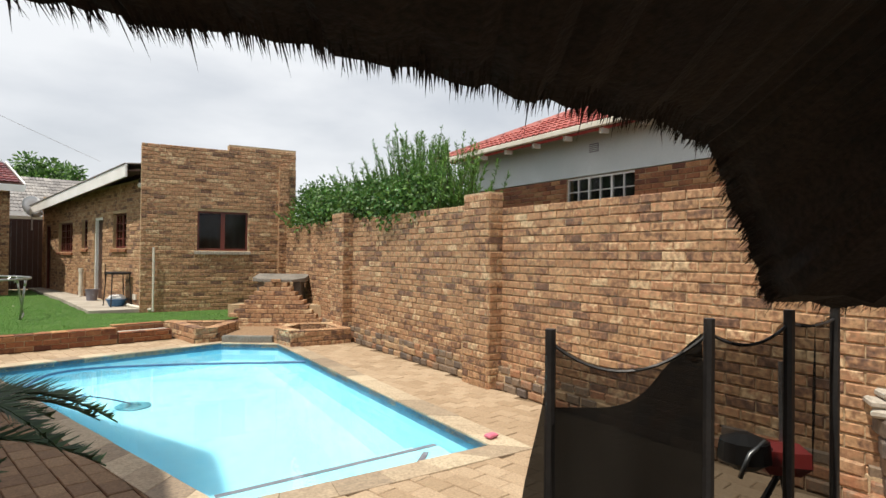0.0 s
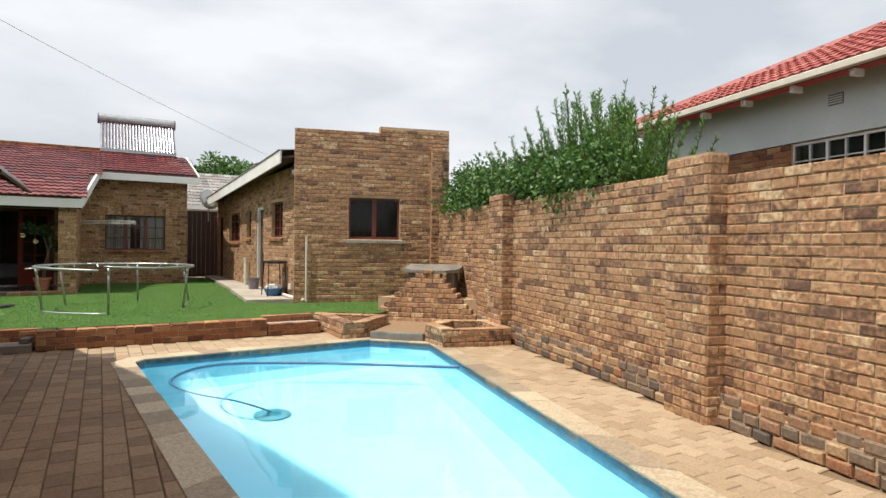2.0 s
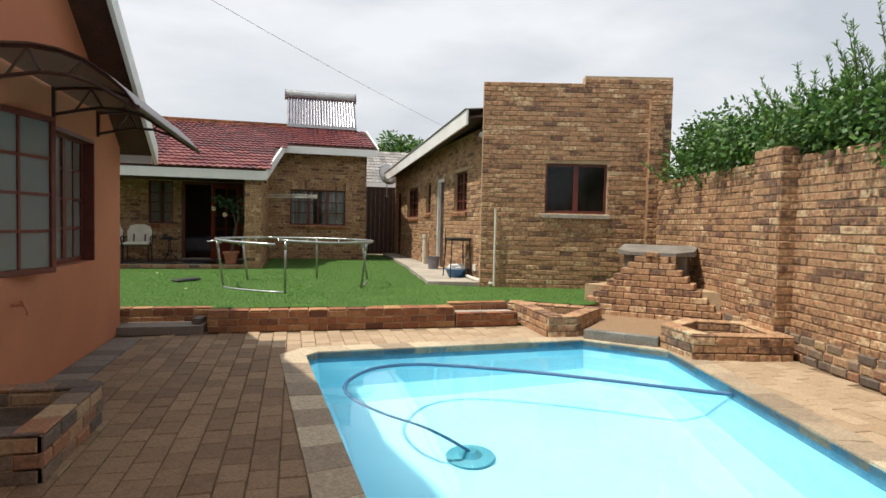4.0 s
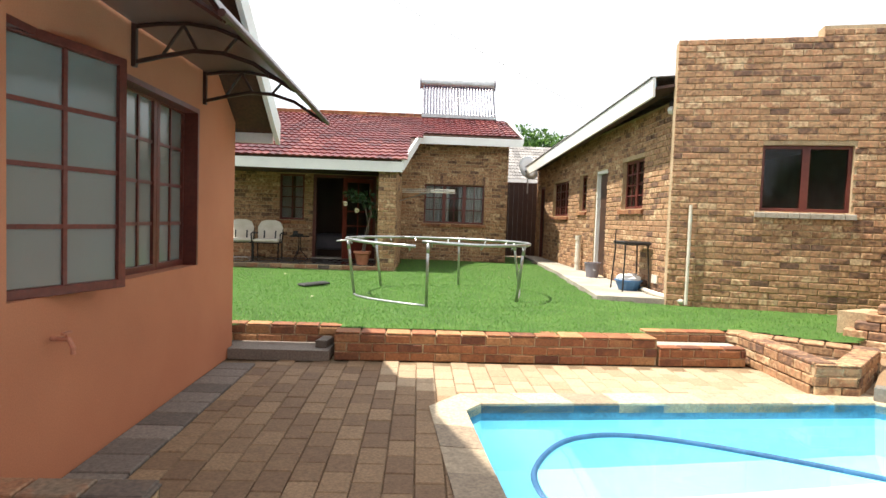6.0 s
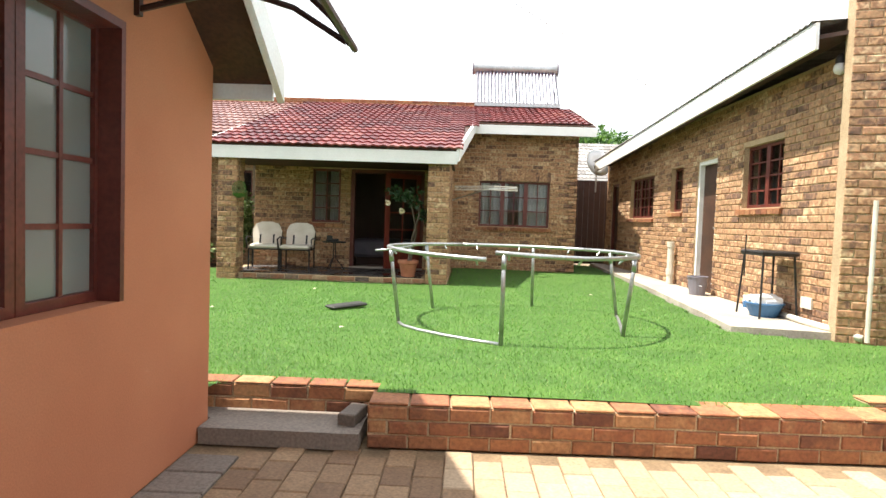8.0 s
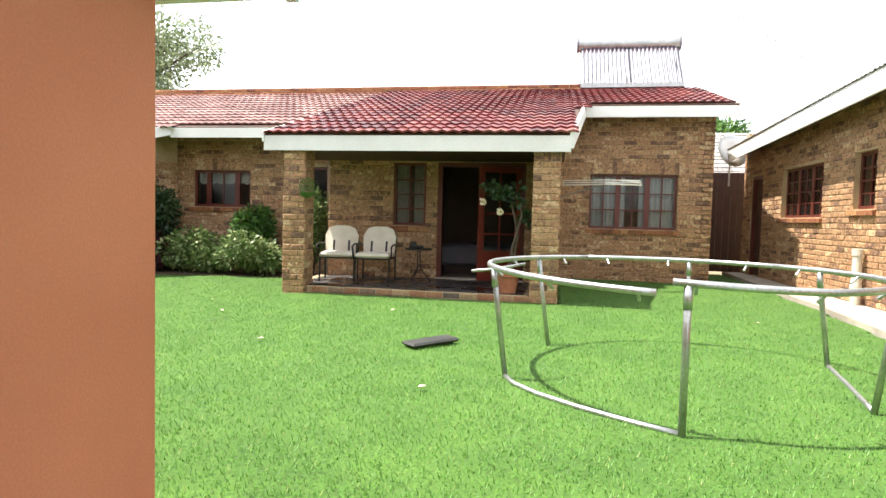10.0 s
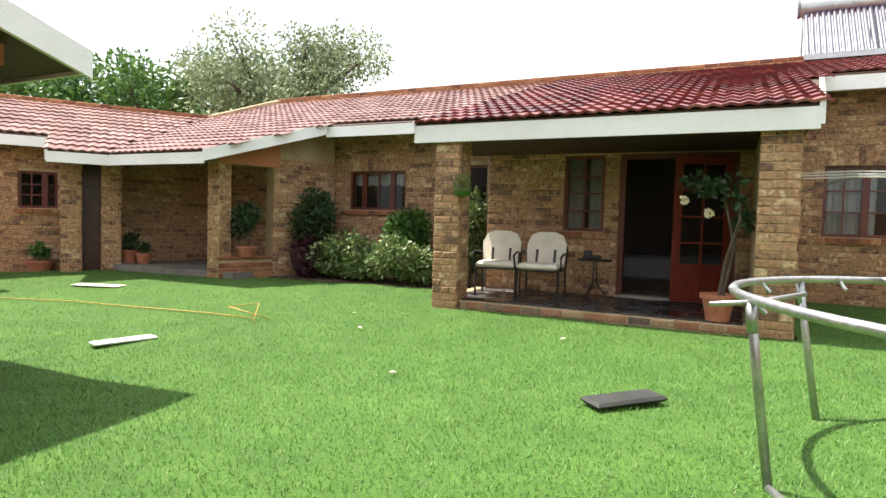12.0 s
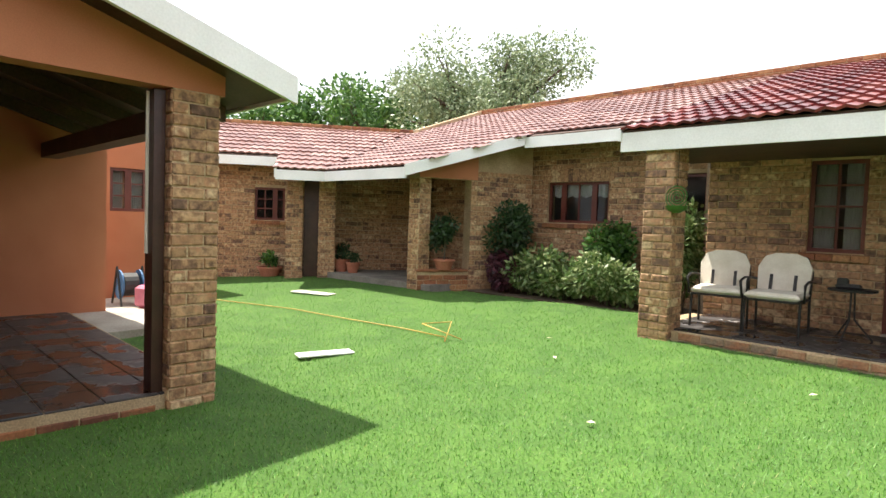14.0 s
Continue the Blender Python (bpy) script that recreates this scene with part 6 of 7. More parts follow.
# folding washing line on the wing wall
wl_ = thing("washing_line", "folding wall-mounted washing line beside the wing window", "washing line")
for i, z in enumerate((1.90, 1.94, 1.98)):
    part("rail", Shape().tube([(0.30, 18.2 + 0.1 * i, z), (0.95, 18.15 + 0.1 * i, z + 0.02), (1.52, 18.4 + 0.1 * i, z + 0.03)], 0.009, 6), PVC, wl_)
for y in (18.2, 18.4):
    part("arm", Shape().tube([(0.25, y + 0.3, 1.72), (0.95, y, 1.94), (1.5, y + 0.25, 1.99)], 0.010, 6), STEEL, wl_)


# ---- solar heater, dish, gate and what stands beyond ----
def build_solar():
    s = thing("solar_heater", "evacuated tube solar water heater with a silver tank on the roof", "solar heater")
    part("tank", Shape().tube([(0.62, 23.35, 5.52), (0.66, 23.35, 5.52), (2.88, 23.35, 5.52), (2.92, 23.35, 5.52)], 0.16, 20), STEEL, s, "silver tank", smooth=True)
    for x in (0.62, 2.92):
        part("tank_cap", Shape().tube([(x - 0.02, 23.35, 5.52), (x + 0.02, 23.35, 5.52)], 0.175, 20), PLASTIC_GREY, s)
    for i in range(24):
        x = 0.74 + 2.08 * i / 23
        part("tube", Shape().tube([(x, 22.45, 4.40), (x, 23.28, 5.42)], 0.038, 8), TUBE_GLASS, s)
    part("lower_rail", Shape().box(0.68, 22.38, 4.32, 2.88, 22.48, 4.42), STEEL, s)
    for x in (0.70, 1.79, 2.88):
        part("stand_leg", Shape().tube([(x, 22.42, 4.30), (x, 23.30, 5.40)], 0.020, 6).tube([(x, 23.4, 4.4), (x, 23.4, 5.4)], 0.020, 6), STEEL, s)


build_solar()
dish = thing("satellite_dish", "pale satellite dish on a bracket beside the gate", "dish")
part("reflector", Shape(pose(3.95, 22.7, 2.95, 75, 0, 25)).lathe([(0.001, 0.0), (0.20, 0.02), (0.36, 0.08), (0.37, 0.085), (0.20, 0.035), (0.001, 0.015)], 24), PLASTIC_WHITE, dish, smooth=True)
part("feed_arm", Shape().tube([(3.95, 22.7, 2.70), (3.80, 22.25, 2.85)], 0.012, 6), STEEL, dish)
part("bracket", Shape().tube([(3.97, 22.75, 2.2), (3.97, 22.75, 2.95)], 0.02, 8), STEEL, dish)
gate = thing("gate", "dark red-brown boarded gate between house and outbuilding", "gate")
for gz in (0.2, 2.52):
    part("gate_rail", Shape().box(3.0, 24.2, gz, 5.2, 24.26, gz + 0.1), DARK_BROWN, gate)
for i in range(14):
    part("board", Shape().box(3.0 + 0.157 * i, 24.16, 0.22, 3.0 + 0.157 * i + 0.15, 24.2, 2.6), DARK_BROWN, gate)
wall("wall_gate_side", frame_at(5.2, 22.6, 0, 90), 2.0, 2.6, 0.2, "plain wall beyond the outbuilding", bricks=False)


def far_house():
    h = thing("neighbour_house", "pale neighbouring house with a grey tiled hip roof", "house")
    part("wall", Shape().box(0.5, 33.0, -0.05, 13.0, 40.0, 3.35), PALE_WALL, h)
    r = Shape()
    e = [(0.0, 32.5, 3.3), (13.5, 32.5, 3.3), (13.5, 40.5, 3.3), (0.0, 40.5, 3.3), (4.2, 36.5, 5.35), (9.3, 36.5, 5.35)]
    part("roof", r.add(e, [(0, 1, 5, 4), (1, 2, 5), (2, 3, 4, 5), (3, 0, 4), (3, 2, 1, 0)]), TILE_GREY, h, "grey tiled hip roof")
    t = Shape()
    one, _ = tile_mesh(0.34, 0.42, TILE_GREY)
    m = pose(0.0, 32.5, 3.33) @ pose(0, 0, 0, math.degrees(math.atan2(2.05, 4.0)))
    for r_ in range(11):
        for q in range(40):
            u, v = q * 0.34, r_ * 0.40
            if u + 0.17 > 4.2 * v / 4.5 and u < 13.4 - 4.2 * v / 4.5:
                t.m = m @ pose(u, v, 0)
                t.add(one.v, one.f)
    tagged(part("tiling", t, TILE_GREY, h), kind="stuff")
    board("fascia_far", (0.0, 32.46, 3.34), (13.5, 32.46, 3.34), 0.22, 0.04, WHITE, "pale gutter board of the neighbouring house")


far_house()


def red_roof_neighbour():
    """The neighbour's house over the boundary wall."""
    h = thing("neighbour_house", "neighbouring house with an orange-red tiled roof and pale eaves", "house")
    deg = BW + 180
    m = frame_at(8.75 + 0.225 * 3.1, 5.3 + 3.1, 0, deg)         # local x runs back towards the viewer along the wall
    f = math.hypot(1, 0.225)
    L = 3.1 * f
    w0, w1, zt, zb = L, L + 1.49, 2.87, 2.38
    s = Shape(m)
    for a, b, lo, hi in ((0, w0, -0.05, 2.87), (w1, 11.0, -0.05, 2.87), (w0, w1, -0.05, zb)):
        s.box(a, 0, lo, b, 0.22, hi)
    part("lower_wall", s, MORTAR, h)
    lay_bricks(h, m, 11.0, 1.8, 2.87, [(w0, zb, w1, 9)], BRICK_RED, seed=201)
    part("upper_wall", Shape(m).box(0, -0.01, 2.885, 11.0, 0.22, 3.60), PALE_WALL, h, "pale plastered band under the eaves")
    part("end_wall", Shape(m).box(0, 0.22, -0.05, 0.22, 7.0, 3.6), PALE_WALL, h)
    # Black sheet behind the panes stands in for the unlit room.
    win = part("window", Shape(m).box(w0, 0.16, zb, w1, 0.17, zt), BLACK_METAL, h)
    fr = Shape(m)
    for i in range(7):
        x = w0 + (w1 - w0) * i / 6
        k = 0.03 if i in (0, 2, 4, 6) else 0.012
        fr.box(x - k / 2, 0.03, zb, x + k / 2, 0.08, zt)
    for z, k in ((zb, 0.03), ((zb + zt) / 2, 0.012), (zt - 0.03, 0.03)):
        fr.box(w0, 0.032, z, w1, 0.078, z + k)
    part("window_frame", fr, WHITE, win, "white steel window frame")
    for i in range(6):
        for j in range(2):
            x, z = w0 + (w1 - w0) * i / 6, zb + (zt - zb) * j / 2
            part("pane", Shape(m).box(x + 0.01, 0.05, z + 0.01, x + (w1 - w0) / 6 - 0.01, 0.056, z + (zt - zb) / 2 - 0.01), GLASS, win).visible_shadow = False
    for i in range(12):
        part("rafter_end", Shape(m).box(0.3 + 0.8 * i, -0.40, 3.45, 0.36 + 0.8 * i, -0.24, 3.53), WHITE, h)
    vent = part("air_vent", Shape(m).box(L + 0.55, -0.02, 3.26, L + 0.75, -0.011, 3.40), PLASTIC_GREY, h)
    for i in range(4):
        part("slat", Shape(m).box(L + 0.56, -0.03, 3.275 + 0.03 * i, L + 0.74, -0.021, 3.29 + 0.03 * i), PALE_WALL, vent)
    part("gutter", Shape(m).box(-0.5, -0.52, 3.53, 11.2, -0.44, 3.62, 0.01), PVC, h, "cream gutter along the eave")
    q = m @ Vector((-0.5, -0.46, 3.62))
    tiled_roof("roof_neighbour", tuple(q), deg, 0.46, [(0, 0), (11.5, 0), (11.5, 4.2), (4.4, 4.2)], "orange-red tiled hip roof of the neighbouring house", TILE_ORANGE, near=(0, 5.5, 0, 4.5))
    rid = Shape()
    a, b = Vector((-0.5, -0.46, 3.62)), Vector((3.9, 3.74, 5.55))
    for i in range(16):
        p, r2 = a.lerp(b, i / 16), a.lerp(b, (i + 1.15) / 16)
        rid.m = m
        rid.tube([tuple(p), tuple(r2)], 0.085, 8)
    part("ridge_tiles", rid, TILE_ORANGE, h)
    solid("roof_neighbour_hip", Shape(m).add([(-0.5, -0.46, 3.60), (3.9, 3.74, 5.5), (-0.5, 8.0, 3.60)], [(0, 1, 2), (2, 1, 0)]), TILE_ORANGE, "end slope of the neighbouring roof", "roof")


red_roof_neighbour()
solid("overhead_cable", Shape().tube([Vector((-4.48, 12.55, 6.78)).lerp(Vector((6.10, 23.37, 4.78)), i / 14) - Vector((0, 0, 0.15 * math.sin(math.pi * i / 14))) for i in range(15)], 0.006, 5), STEEL, "thin grey overhead cable crossing the sky", "cable", kind="")


# ---- along the outbuilding ----
def build_barbecue():
    b = thing("barbecue", "black drum barbecue on thin legs standing on the concrete apron", "barbecue")
    x, y, z = 4.0, 13.75, 0.325
    part("pan", Shape(pose(x, y, z)).box(-0.20, -0.26, 0.70, 0.20, 0.26, 0.755, 0.015), BLACK_METAL, b)
    for sx, sy in ((-0.17, -0.22), (0.17, -0.22), (-0.17, 0.22), (0.17, 0.22)):
        part("leg", Shape(pose(x, y, z)).tube([(sx, sy, 0.71), (sx * 1.2, sy * 1.25, 0.0)], 0.012, 6), BLACK_METAL, b)
    part("handle", Shape(pose(x, y, z)).tube([(-0.22, 0.1, 0.45), (-0.22, 0.1, 0.93)], 0.008, 6), BLACK_METAL, b)


build_barbecue()
bk = thing("bucket", "grey-purple plastic bucket on the apron", "bucket")
part("body", Shape(pose(4.0, 15.75, 0.325)).lathe([(0.11, 0), (0.145, 0.26), (0.155, 0.262), (0.155, 0.28), (0.135, 0.28), (0.105, 0.02), (0.001, 0.02)], 18), PLASTIC_GREY, bk)
part("handle", Shape(pose(4.0, 15.75, 0.325)).tube([(-0.15, 0, 0.27), (-0.1, -0.02, 0.20), (0, -0.16, 0.14), (0.1, -0.02, 0.20), (0.15, 0, 0.27)], 0.005, 5), STEEL, bk)
tub = thing("washing_tub", "blue plastic tub heaped with white cloths", "tub")
part("body", Shape(pose(3.98, 13.75, 0.325)).lathe([(0.14, 0), (0.20, 0.14), (0.215, 0.145), (0.215, 0.16), (0.18, 0.16), (0.12, 0.02), (0.001, 0.02)], 18), PLASTIC_BLUE, tub)
rc = random.Random(8)
for i in range(9):
    a = 2 * math.pi * i / 9
    part("cloth", Shape(pose(3.98, 13.75, 0.47)).box(0.10 * math.cos(a) - 0.07, 0.10 * math.sin(a) - 0.06, -0.02, 0.10 * math.cos(a) + 0.07, 0.10 * math.sin(a) + 0.06, rc.uniform(0.05, 0.11), 0.02), PLASTIC_WHITE, tub)
bx = thing("white_tin", "white and blue tin beside the tub", "tin")
part("body", Shape(pose(4.02, 14.12, 0.325)).lathe([(0.10, 0), (0.10, 0.18), (0.105, 0.185), (0.09, 0.19), (0.001, 0.19)], 16), PLASTIC_WHITE, bx)
part("band", Shape(pose(4.02, 14.12, 0.325)).lathe([(0.102, 0.05), (0.102, 0.11)], 16), PLASTIC_BLUE, bx)
dp = thing("waste_pipe", "cream waste pipe rising beside the door", "pipe")
part("riser", Shape().tube([(4.14, 17.35, 0.33), (4.14, 17.35, 1.06)], 0.055, 12), PVC, dp)
part("collar", Shape().tube([(4.14, 17.35, 0.50), (4.14, 17.35, 0.60)], 0.068, 12).tube([(4.14, 17.35, 0.98), (4.14, 17.35, 1.07)], 0.066, 12), PVC, dp)
solid("ground_pipe", Shape().tube([(4.15, 13.7, 0.36), (4.12, 13.2, 0.36), (4.16, 12.85, 0.35), (4.30, 12.55, 0.31)], 0.035, 10), PVC, "white drain pipe lying along the wall foot", "pipe", kind="", smooth=True)
vt = thing("air_vent", "small cream air vent low in the brick wall", "vent")
part("frame", Shape().box(4.215, 13.25, 0.48, 4.236, 13.45, 0.60), PVC, vt)

# ---- loose things on the lawn and in the pool ----
solid("rubber_mat", Shape(pose(-0.80, 13.46, lawn_z(-0.8, 13.46) + 0.018, 1, -1, 48)).box(-0.235, -0.085, 0, 0.235, 0.085, 0.035, 0.015), PLASTIC_BLACK, "folded black rubber sheet lying on the lawn", "mat", kind="")
solid("white_board", Shape(pose(-5.25, 13.60, lawn_z(-5.2, 13.6) + 0.014, 0, 0, 75)).box(-0.27, -0.08, 0, 0.27, 0.08, 0.02, 0.006), PLASTIC_WHITE, "white plank lying on the grass", "plank", kind="")
solid("pale_board", Shape(pose(-8.6, 15.6, lawn_z(-8.6, 15.6) + 0.012, 0, 0, 20)).box(-0.36, -0.12, 0, 0.36, 0.12, 0.015, 0.005), PVC, "pale flat board lying on the lawn", "plank", kind="")
hs = [(-10.0, 13.8), (-9.0, 14.2), (-7.6, 14.6), (-6.6, 14.7), (-5.6, 14.85), (-4.95, 14.9), (-4.8, 14.75), (-5.05, 15.1), (-5.2, 14.8), (-4.75, 14.95)]
solid("garden_hose", Shape().tube([(x, y, lawn_z(x, y) + 0.022 + (0.12 if 6 < i < 9 else 0)) for i, (x, y) in enumerate(hs)], 0.007, 6), YELLOW, "yellow garden hose trailing over the lawn", "hose", kind="", smooth=True)
rl = thing("hose_reel", "blue and black hose reel by the orange wall", "hose reel")
for y in (13.0, 13.25):
    part("disc", Shape().tube([(-9.35, y, 0.38), (-9.35, y + 0.02, 0.38)], 0.20, 16), PLASTIC_BLUE, rl)
part("hose_coil", Shape().tube([(-9.35, 13.04, 0.38), (-9.35, 13.22, 0.38)], 0.16, 16), PLASTIC_BLACK, rl)
part("stand", Shape().tube([(-9.55, 12.98, 0.11), (-9.35, 12.98, 0.62), (-9.15, 12.98, 0.11)], 0.014, 6).tube([(-9.55, 13.3, 0.11), (-9.35, 13.3, 0.62), (-9.15, 13.3, 0.11)], 0.014, 6), PLASTIC_BLACK, rl)
pc = thing("pink_can", "pink plastic jerry can on the concrete strip", "can")
part("body", Shape(pose(-8.9, 13.25, 0.10, 0, 0, 20)).box(-0.16, -0.10, 0, 0.16, 0.10, 0.30, 0.04), PLASTIC_PINK, pc)
part("handle", Shape(pose(-8.9, 13.25, 0.10, 0, 0, 20)).tube([(-0.1, 0, 0.29), (-0.08, 0, 0.36), (0.06, 0, 0.36), (0.09, 0, 0.29)], 0.018, 6), PLASTIC_PINK, pc)
rng = random.Random(31)
for i, (x, y) in enumerate(((-3.55, 14.9), (-1.6, 15.2), (-4.1, 15.6), (-0.6, 12.2), (2.4, 15.6), (-2.4, 13.6))):
    solid("fallen_leaf", Shape(pose(x, y, lawn_z(x, y) + 0.028, rng.uniform(-8, 8), rng.uniform(-8, 8), rng.uniform(0, 360))).add([(-0.03, 0, 0), (0, 0.018, 0.008), (0.036, 0, 0.003), (0, -0.018, 0.008)], [(0, 1, 2, 3), (3, 2, 1, 0)]), PETAL, "dry pale leaf fallen on the grass", "leaf", "fallen leaves", kind="")

ph = [(4.62, 7.00, -0.06), (4.2, 7.35, -0.075), (3.2, 8.05, -0.075), (2.3, 8.50, -0.075), (1.75, 8.45, -0.075), (1.42, 8.0, -0.085), (1.42, 7.6, -0.12), (1.62, 7.3, -0.25), (1.95, 7.22, -0.55), (2.28, 7.28, -1.05), (2.36, 7.3, -1.20)]
sm_ = []
for i in range(len(ph) - 1):
    p0, p1, p2, p3 = (Vector(ph[max(i - 1, 0)]), Vector(ph[i]), Vector(ph[i + 1]), Vector(ph[min(i + 2, len(ph) - 1)]))
    for k in range(6):
        t_ = k / 6
        sm_.append(tuple(0.5 * (2 * p1 + (p2 - p0) * t_ + (2 * p0 - 5 * p1 + 4 * p2 - p3) * t_ * t_ + (3 * p1 - p0 - 3 * p2 + p3) * t_ ** 3)))
clean = thing("pool_cleaner", "blue pool cleaner with a long ribbed hose across the water", "pool cleaner")
part("hose", Shape().tube(sm_, 0.019, 8), HOSE_BLUE, clean, smooth=True)
part("suction_disc", Shape(pose(2.36, 7.3, -1.285)).lathe([(0.001, 0.0), (0.20, 0.0), (0.20, 0.03), (0.10, 0.055), (0.05, 0.13), (0.001, 0.13)], 20), CLEANER, clean)
solid("pool_toy", Shape(pose(3.66, 2.62, 0.02)).box(-0.05, -0.035, 0, 0.05, 0.035, 0.035, 0.012), PLASTIC_PINK, "small pink toy lying on the coping", "toy", kind="")


# ---- under the thatch: screen, clutter and cycad ----
def build_thatch():
    t = thing("thatch_roof", "low thatched shelter roof, near-black with shade in its colour, ragged edge", "thatch")
    rng = random.Random(6)
    fwd, right = Vector((0.702, 0.712, 0)), Vector((0.712, -0.702, 0))
    eye = Vector((-0.081, -0.585, 0))
    P = lambda r, d, z: tuple(eye + right * r + fwd * d + Vector((0, 0, z)))
    edge = [(-3.2, 2.2, 2.90), (-1.5, 2.05, 2.40), (-0.85, 2.0, 2.27), (-0.2, 2.0, 2.17), (0.35, 2.0, 2.04), (0.72, 2.0, 1.97), (0.90, 2.0, 1.90), (0.99, 2.0, 1.66), (1.10, 2.0, 1.37), (1.6, 1.9, 1.36), (2.4, 1.5, 1.38)]
    near_k = (0.48, 0.48, 0.50, 0.54, 0.62, 0.74, 0.89, 1, 1, 1, 1)
    edge = [(r * k, d * k, 1.52 + (z - 1.52) * k) for (r, d, z), k in zip(edge, near_k)]
    fine = []
    for a, b in zip(edge, edge[1:]):
        for k in range(8):
            q = [x + (y - x) * k / 8 for x, y in zip(a, b)]
            fine.append((q[0] + rng.uniform(-0.012, 0.012), q[1], q[2] + rng.uniform(-0.012, 0.012)))
    fine.append(edge[-1])
    n = len(fine)
    # The rear rows reach far back, out of view, to dim the paving.
    rows = [fine, [(r * 1.02, d - 0.14, z + 0.03) for r, d, z in fine], [(r * 1.3, d - 1.4, max(z + 0.3, 2.35)) for r, d, z in fine], [(r * 2.2, d - 5.0, max(z, 2.2) + 0.9) for r, d, z in fine]]
    upper = [[(r, d + 0.10, z + 0.28 + (0.25 if r > 0.85 else 0)) for r, d, z in fine], [(r * 2.2, d - 5.0, max(z, 2.2) + 1.35) for r, d, z in fine]]
    v = [P(*q) for row in rows + upper for q in row]
    f = []
    for a in range(3):
        f += [(a * n + i, a * n + i + 1, (a + 1) * n + i + 1, (a + 1) * n + i) for i in range(n - 1)]
    f += [(4 * n + i, 4 * n + i + 1, i + 1, i) for i in range(n - 1)]
    f += [(5 * n + i, 5 * n + i + 1, 4 * n + i + 1, 4 * n + i) for i in range(n - 1)]
    part("thatch", Shape().add(v, f), THATCH_SHADED, t)
    straw = Shape()
    for i in range(1500):
        k = rng.randrange(n - 1)
        q = [x + (y - x) * rng.random() for x, y in zip(fine[k], fine[k + 1])]
        ln = rng.uniform(0.008, 0.034) * (2.4 if rng.random() < 0.03 else 1)
        a, tip = P(q[0], q[1] - rng.uniform(0, 0.1), q[2] + 0.02), None
        lean = rng.uniform(-0.35, 0.25) * ln
        tip = P(q[0] + lean - (0.02 if q[0] > 0.85 and q[2] > 1.4 else 0), q[1] + rng.uniform(0, 0.02), q[2] - ln)
        w = right * 0.003
        straw.add([tuple(Vector(a) - w), tuple(Vector(a) + w), tip], [(0, 1, 2)])
    tagged(part("straw_fringe", straw, THATCH_SHADED, t), kind="stuff")
    for r, d in ((2.2, -1.0), (-2.5, -2.5)):
        p = eye + right * r + fwd * d
        part("pole", Shape().tube([(p.x, p.y, -0.02), (p.x, p.y, 2.6)], 0.07, 10), DARK_WOOD, t)


build_thatch()


def build_screen():
    s = thing("net_screen", "black shade-net screen sagging between dark posts", "screen")
    posts = [(1.75, 0.70, 1.20), (2.02, 0.23, 1.26), (2.38, 0.08, 1.28), (2.97, 0.06, 1.26)]
    for x, y, h in posts:
        part("post", Shape().tube([(x, y, 0.0), (x, y, h + 0.05)], 0.020, 8), BLACK_METAL, s)
    for i, ((xa, ya, ha), (xb, yb, hb)) in enumerate(zip(posts, posts[1:])):
        k, m_ = 16, 12
        v = []
        sag = (0.12, 0.06, 0.02)[i]
        for a in range(k + 1):
            for b in range(m_ + 1):
                u, w = a / k, b / m_
                top = ha * (1 - u) + hb * u - sag * 4 * u * (1 - u)
                fold = 0.035 * math.sin(7 * u + 3 * w + i) * math.sin(math.pi * u) + 0.02 * math.sin(15 * u - 5 * w)
                v.append((xa + (xb - xa) * u + fold * 0.7, ya + (yb - ya) * u + fold * 0.7, top * (1 - w) + 0.01))
        f = [(a * (m_ + 1) + b, a * (m_ + 1) + b + 1, (a + 1) * (m_ + 1) + b + 1, (a + 1) * (m_ + 1) + b) for a in range(k) for b in range(m_)]
        part("net", Shape().add(v, f), NET, s, smooth=True)
        if i == 0:
            flap = [(xa - 0.075 * math.sin(2.2 * w) * (1 - u) + 0.02 * math.sin(9 * w) * (1 - u), ya + 0.075 * math.sin(2.2 * w) * (1 - u), (ha - 0.01 - 0.03 * (1 - u)) * (1 - w) + 0.01)
                    for u in (0, 0.25, 0.5, 0.75, 1) for w in (b / m_ for b in range(m_ + 1))]
            part("net_flap", Shape().add(flap, [(a * (m_ + 1) + b, a * (m_ + 1) + b + 1, (a + 1) * (m_ + 1) + b + 1, (a + 1) * (m_ + 1) + b) for a in range(4) for b in range(m_)]), NET_DENSE, s, smooth=True)
            v2 = []
            for a in range(k + 1):
                for b in range(m_ + 1):
                    u, w = a / k, b / m_
                    top = (ha - 0.26) * (1 - u) + (hb - 0.02) * u - 0.10 * 4 * u * (1 - u)
                    fold = 0.05 * math.sin(9 * u + 4 * w)
                    v2.append((xa + (xb - xa) * u + fold * 0.7 + 0.03, ya + (yb - ya) * u + fold * 0.7 + 0.03, top * (1 - w) + 0.01))
            part("net_fold", Shape().add(v2, f), NET_DENSE, s, smooth=True)
        part("top_cord", Shape().tube([(xa + (xb - xa) * a / k, ya + (yb - ya) * a / k, ha * (1 - a / k) + hb * a / k - sag * 4 * a / k * (1 - a / k)) for a in range(k + 1)], 0.006, 5), BLACK_METAL, s)


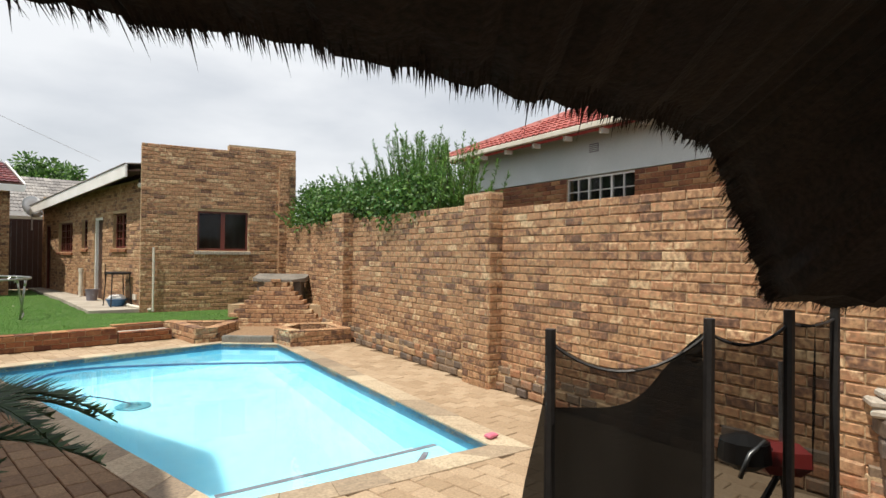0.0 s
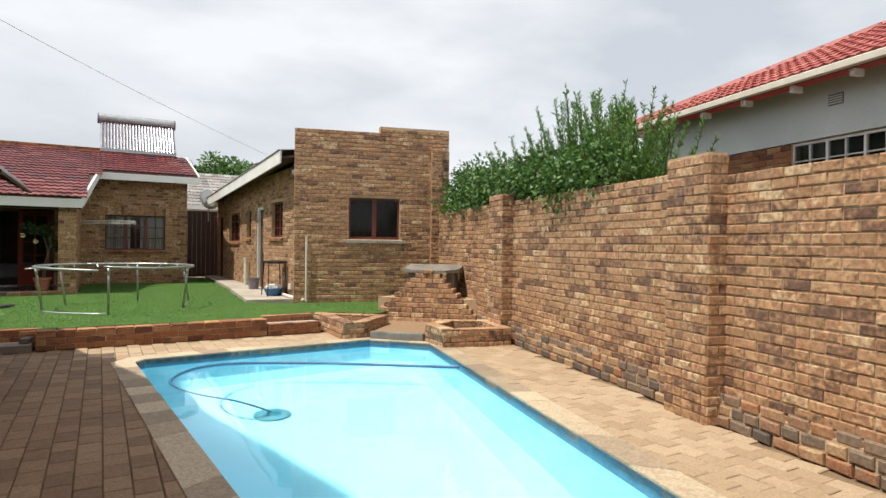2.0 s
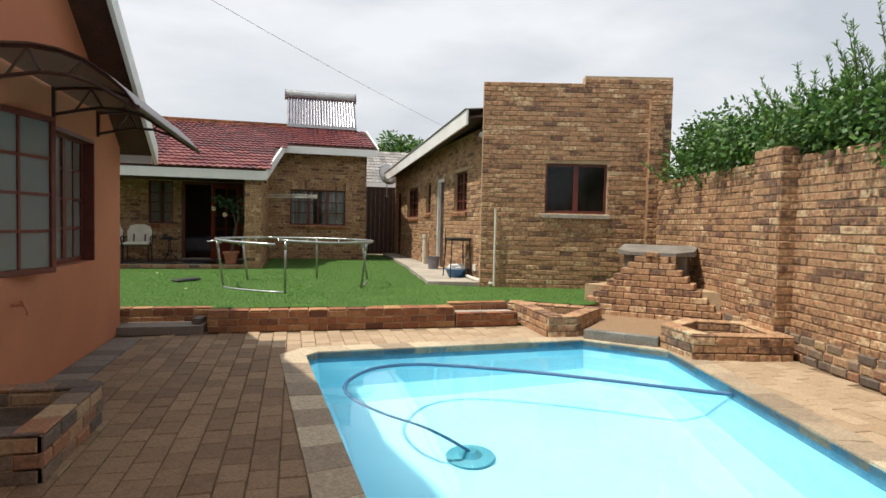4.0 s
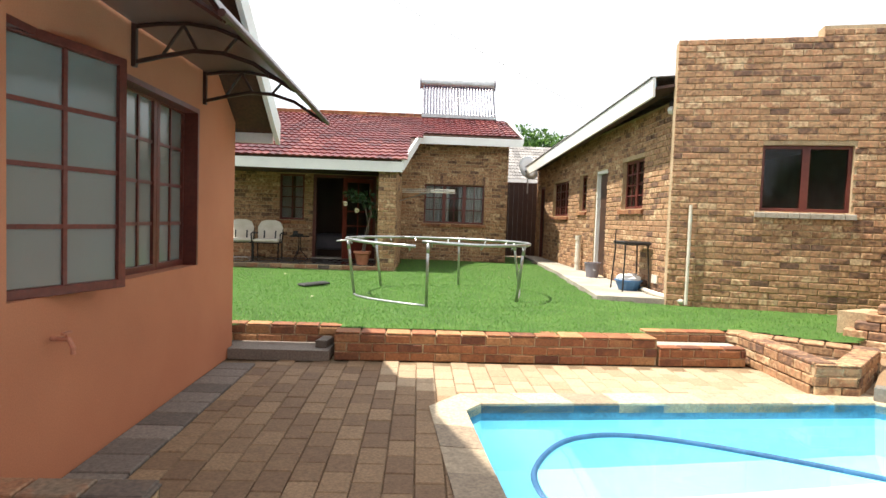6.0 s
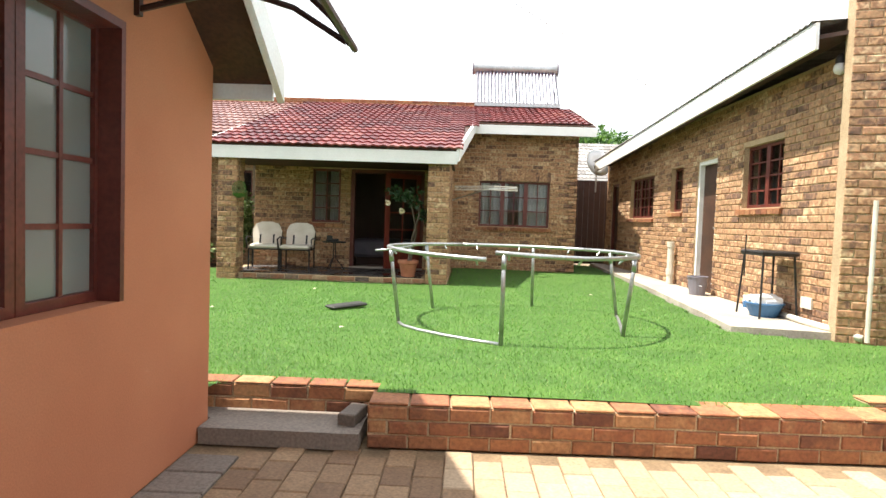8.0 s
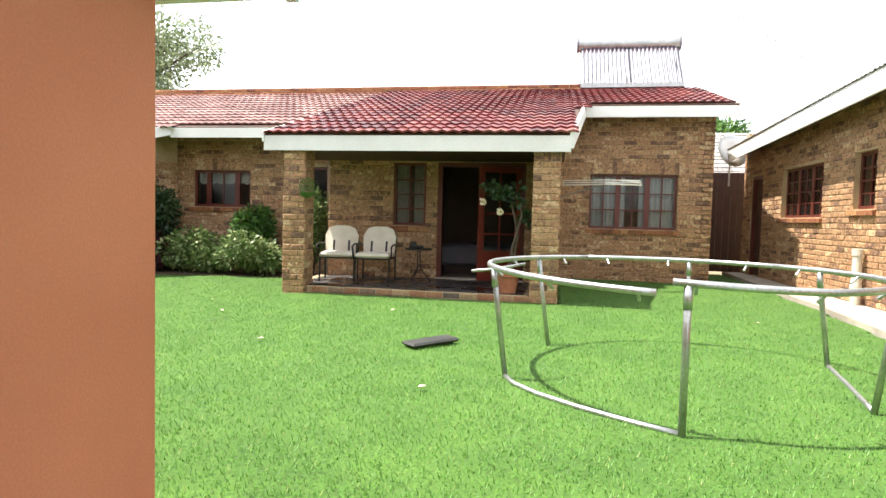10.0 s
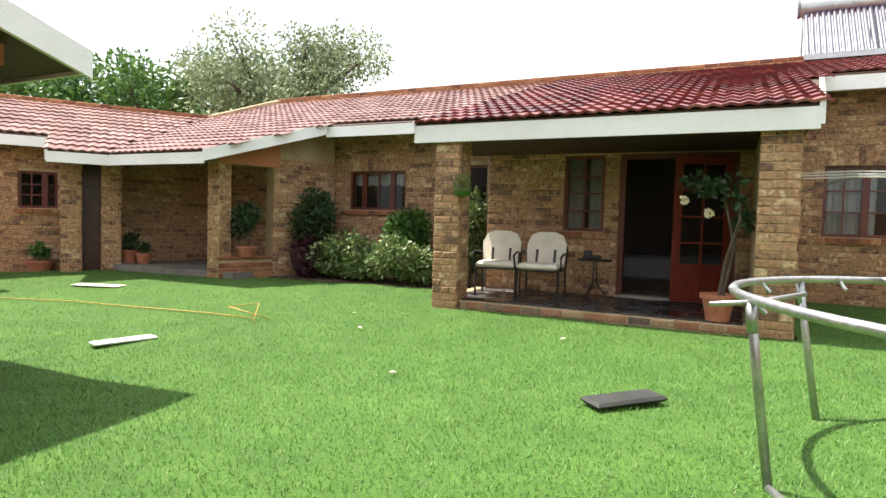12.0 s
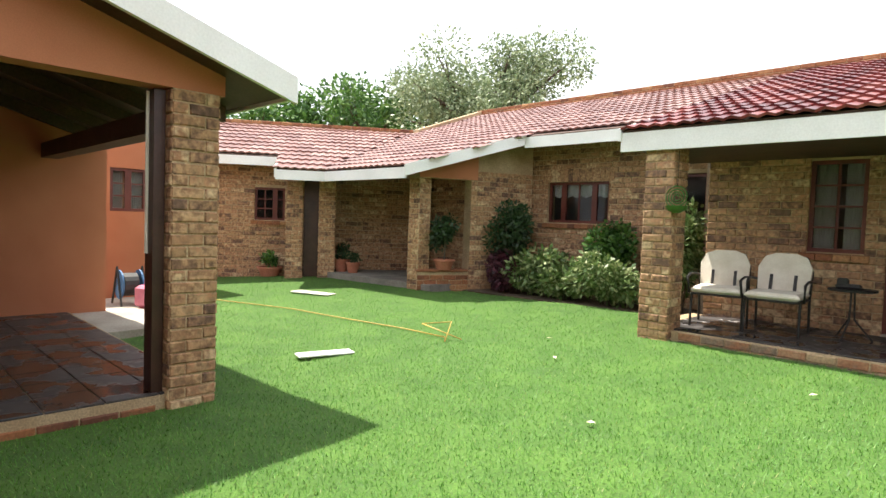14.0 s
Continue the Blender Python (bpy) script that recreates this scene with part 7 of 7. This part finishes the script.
build_screen()
sp = thing("stone_pile", "stack of old flat stones against the boundary wall", "stones")
rs = random.Random(9)
for i in range(8):
    h = 0.115 if i < 5 else 0.055
    z = 0.115 * i if i < 5 else 0.575 + 0.055 * (i - 5)
    w = 0.26 - 0.02 * i
    part("stone", Shape(pose(4.44 + rs.uniform(-0.04, 0.04), -0.02 + rs.uniform(-0.04, 0.04), z, 0, 0, 20 + rs.uniform(-20, 20))).box(-w, -0.2, 0, w, 0.2, h - 0.004, 0.015), CONCRETE if i > 4 else BRICK_OLD, sp)
gc = thing("push_cart", "small red and black cart with a chrome frame behind the screen", "cart")
gx, gy = 2.86, 0.24
part("basket", Shape(pose(gx, gy, 0.56, 0, 12, 30)).box(-0.11, -0.10, 0, 0.11, 0.10, 0.14, 0.04), RED_PLASTIC, gc)
part("hood", Shape(pose(gx - 0.22, gy + 0.08, 0.62, 0, 0, 30)).lathe([(0.05, 0), (0.11, 0.04), (0.10, 0.12), (0.03, 0.15)], 12), BLACK_METAL, gc)
part("chrome_bow", Shape().tube([(gx - 0.36, gy + 0.05, 0.62), (gx - 0.34, gy + 0.02, 0.72), (gx - 0.22, gy, 0.75), (gx - 0.14, gy, 0.70)], 0.010, 6), STEEL, gc, smooth=True)
part("push_bar", Shape().tube([(gx + 0.02, gy, 0.55), (gx + 0.06, gy + 0.02, 1.05)], 0.012, 6), STEEL, gc)
for a in (0.0, 1.2, 2.4, 4.0):
    part("spoke_leg", Shape().tube([(gx, gy, 0.58), (gx + 0.30 * math.cos(a), gy + 0.30 * math.sin(a), 0.02)], 0.012, 6), BLACK_METAL, gc)


def build_cycad():
    c = thing("cycad", "dark cycad with stiff feathery fronds beside the pool", "palm")
    rng = random.Random(12)
    x, y = -0.32, 2.15
    part("trunk", Shape(pose(x, y, 0)).lathe([(0.18, 0.0), (0.22, 0.25), (0.20, 0.52), (0.10, 0.62)], 14), BARK, c)
    for i in range(24):
        a = 2 * math.pi * i / 24 + rng.uniform(-0.1, 0.1)
        ln, rise = rng.uniform(0.88, 1.0), rng.uniform(0.12, 0.46)
        if math.cos(a) < -0.3:
            ln = 0.52 / -math.cos(a) if math.cos(a) < -0.6 else 0.8
        pts = []
        for k in range(13):
            u = k / 12
            pts.append(Vector((x + math.cos(a) * ln * u, y + math.sin(a) * ln * u, 0.62 + rise * math.sin(u * 2.3) * 1.1 - 0.08 * u * u)))
        s = Shape()
        s.tube([tuple(p) for p in pts], 0.008, 5, 0.003)
        side = Vector((-math.sin(a), math.cos(a), 0))
        for k in range(100):
            u = 0.08 + 0.90 * k / 100
            p = pts[int(u * 12)].lerp(pts[min(int(u * 12) + 1, 12)], u * 12 - int(u * 12))
            d = (pts[min(int(u * 12) + 1, 12)] - pts[int(u * 12)]).normalized()
            w = 0.17 * math.sin(math.pi * (0.15 + 0.8 * u))
            for sg in (-1, 1):
                tip = p + side * sg * w * 0.8 + d * w * 0.75 + Vector((0, 0, 0.03 + rng.uniform(-0.02, 0.02)))
                s.add([tuple(p - d * 0.009), tuple(p + d * 0.009), tuple(tip)], [(0, 1, 2)])
        part("frond", s, LEAF_DARK, c)


build_cycad()
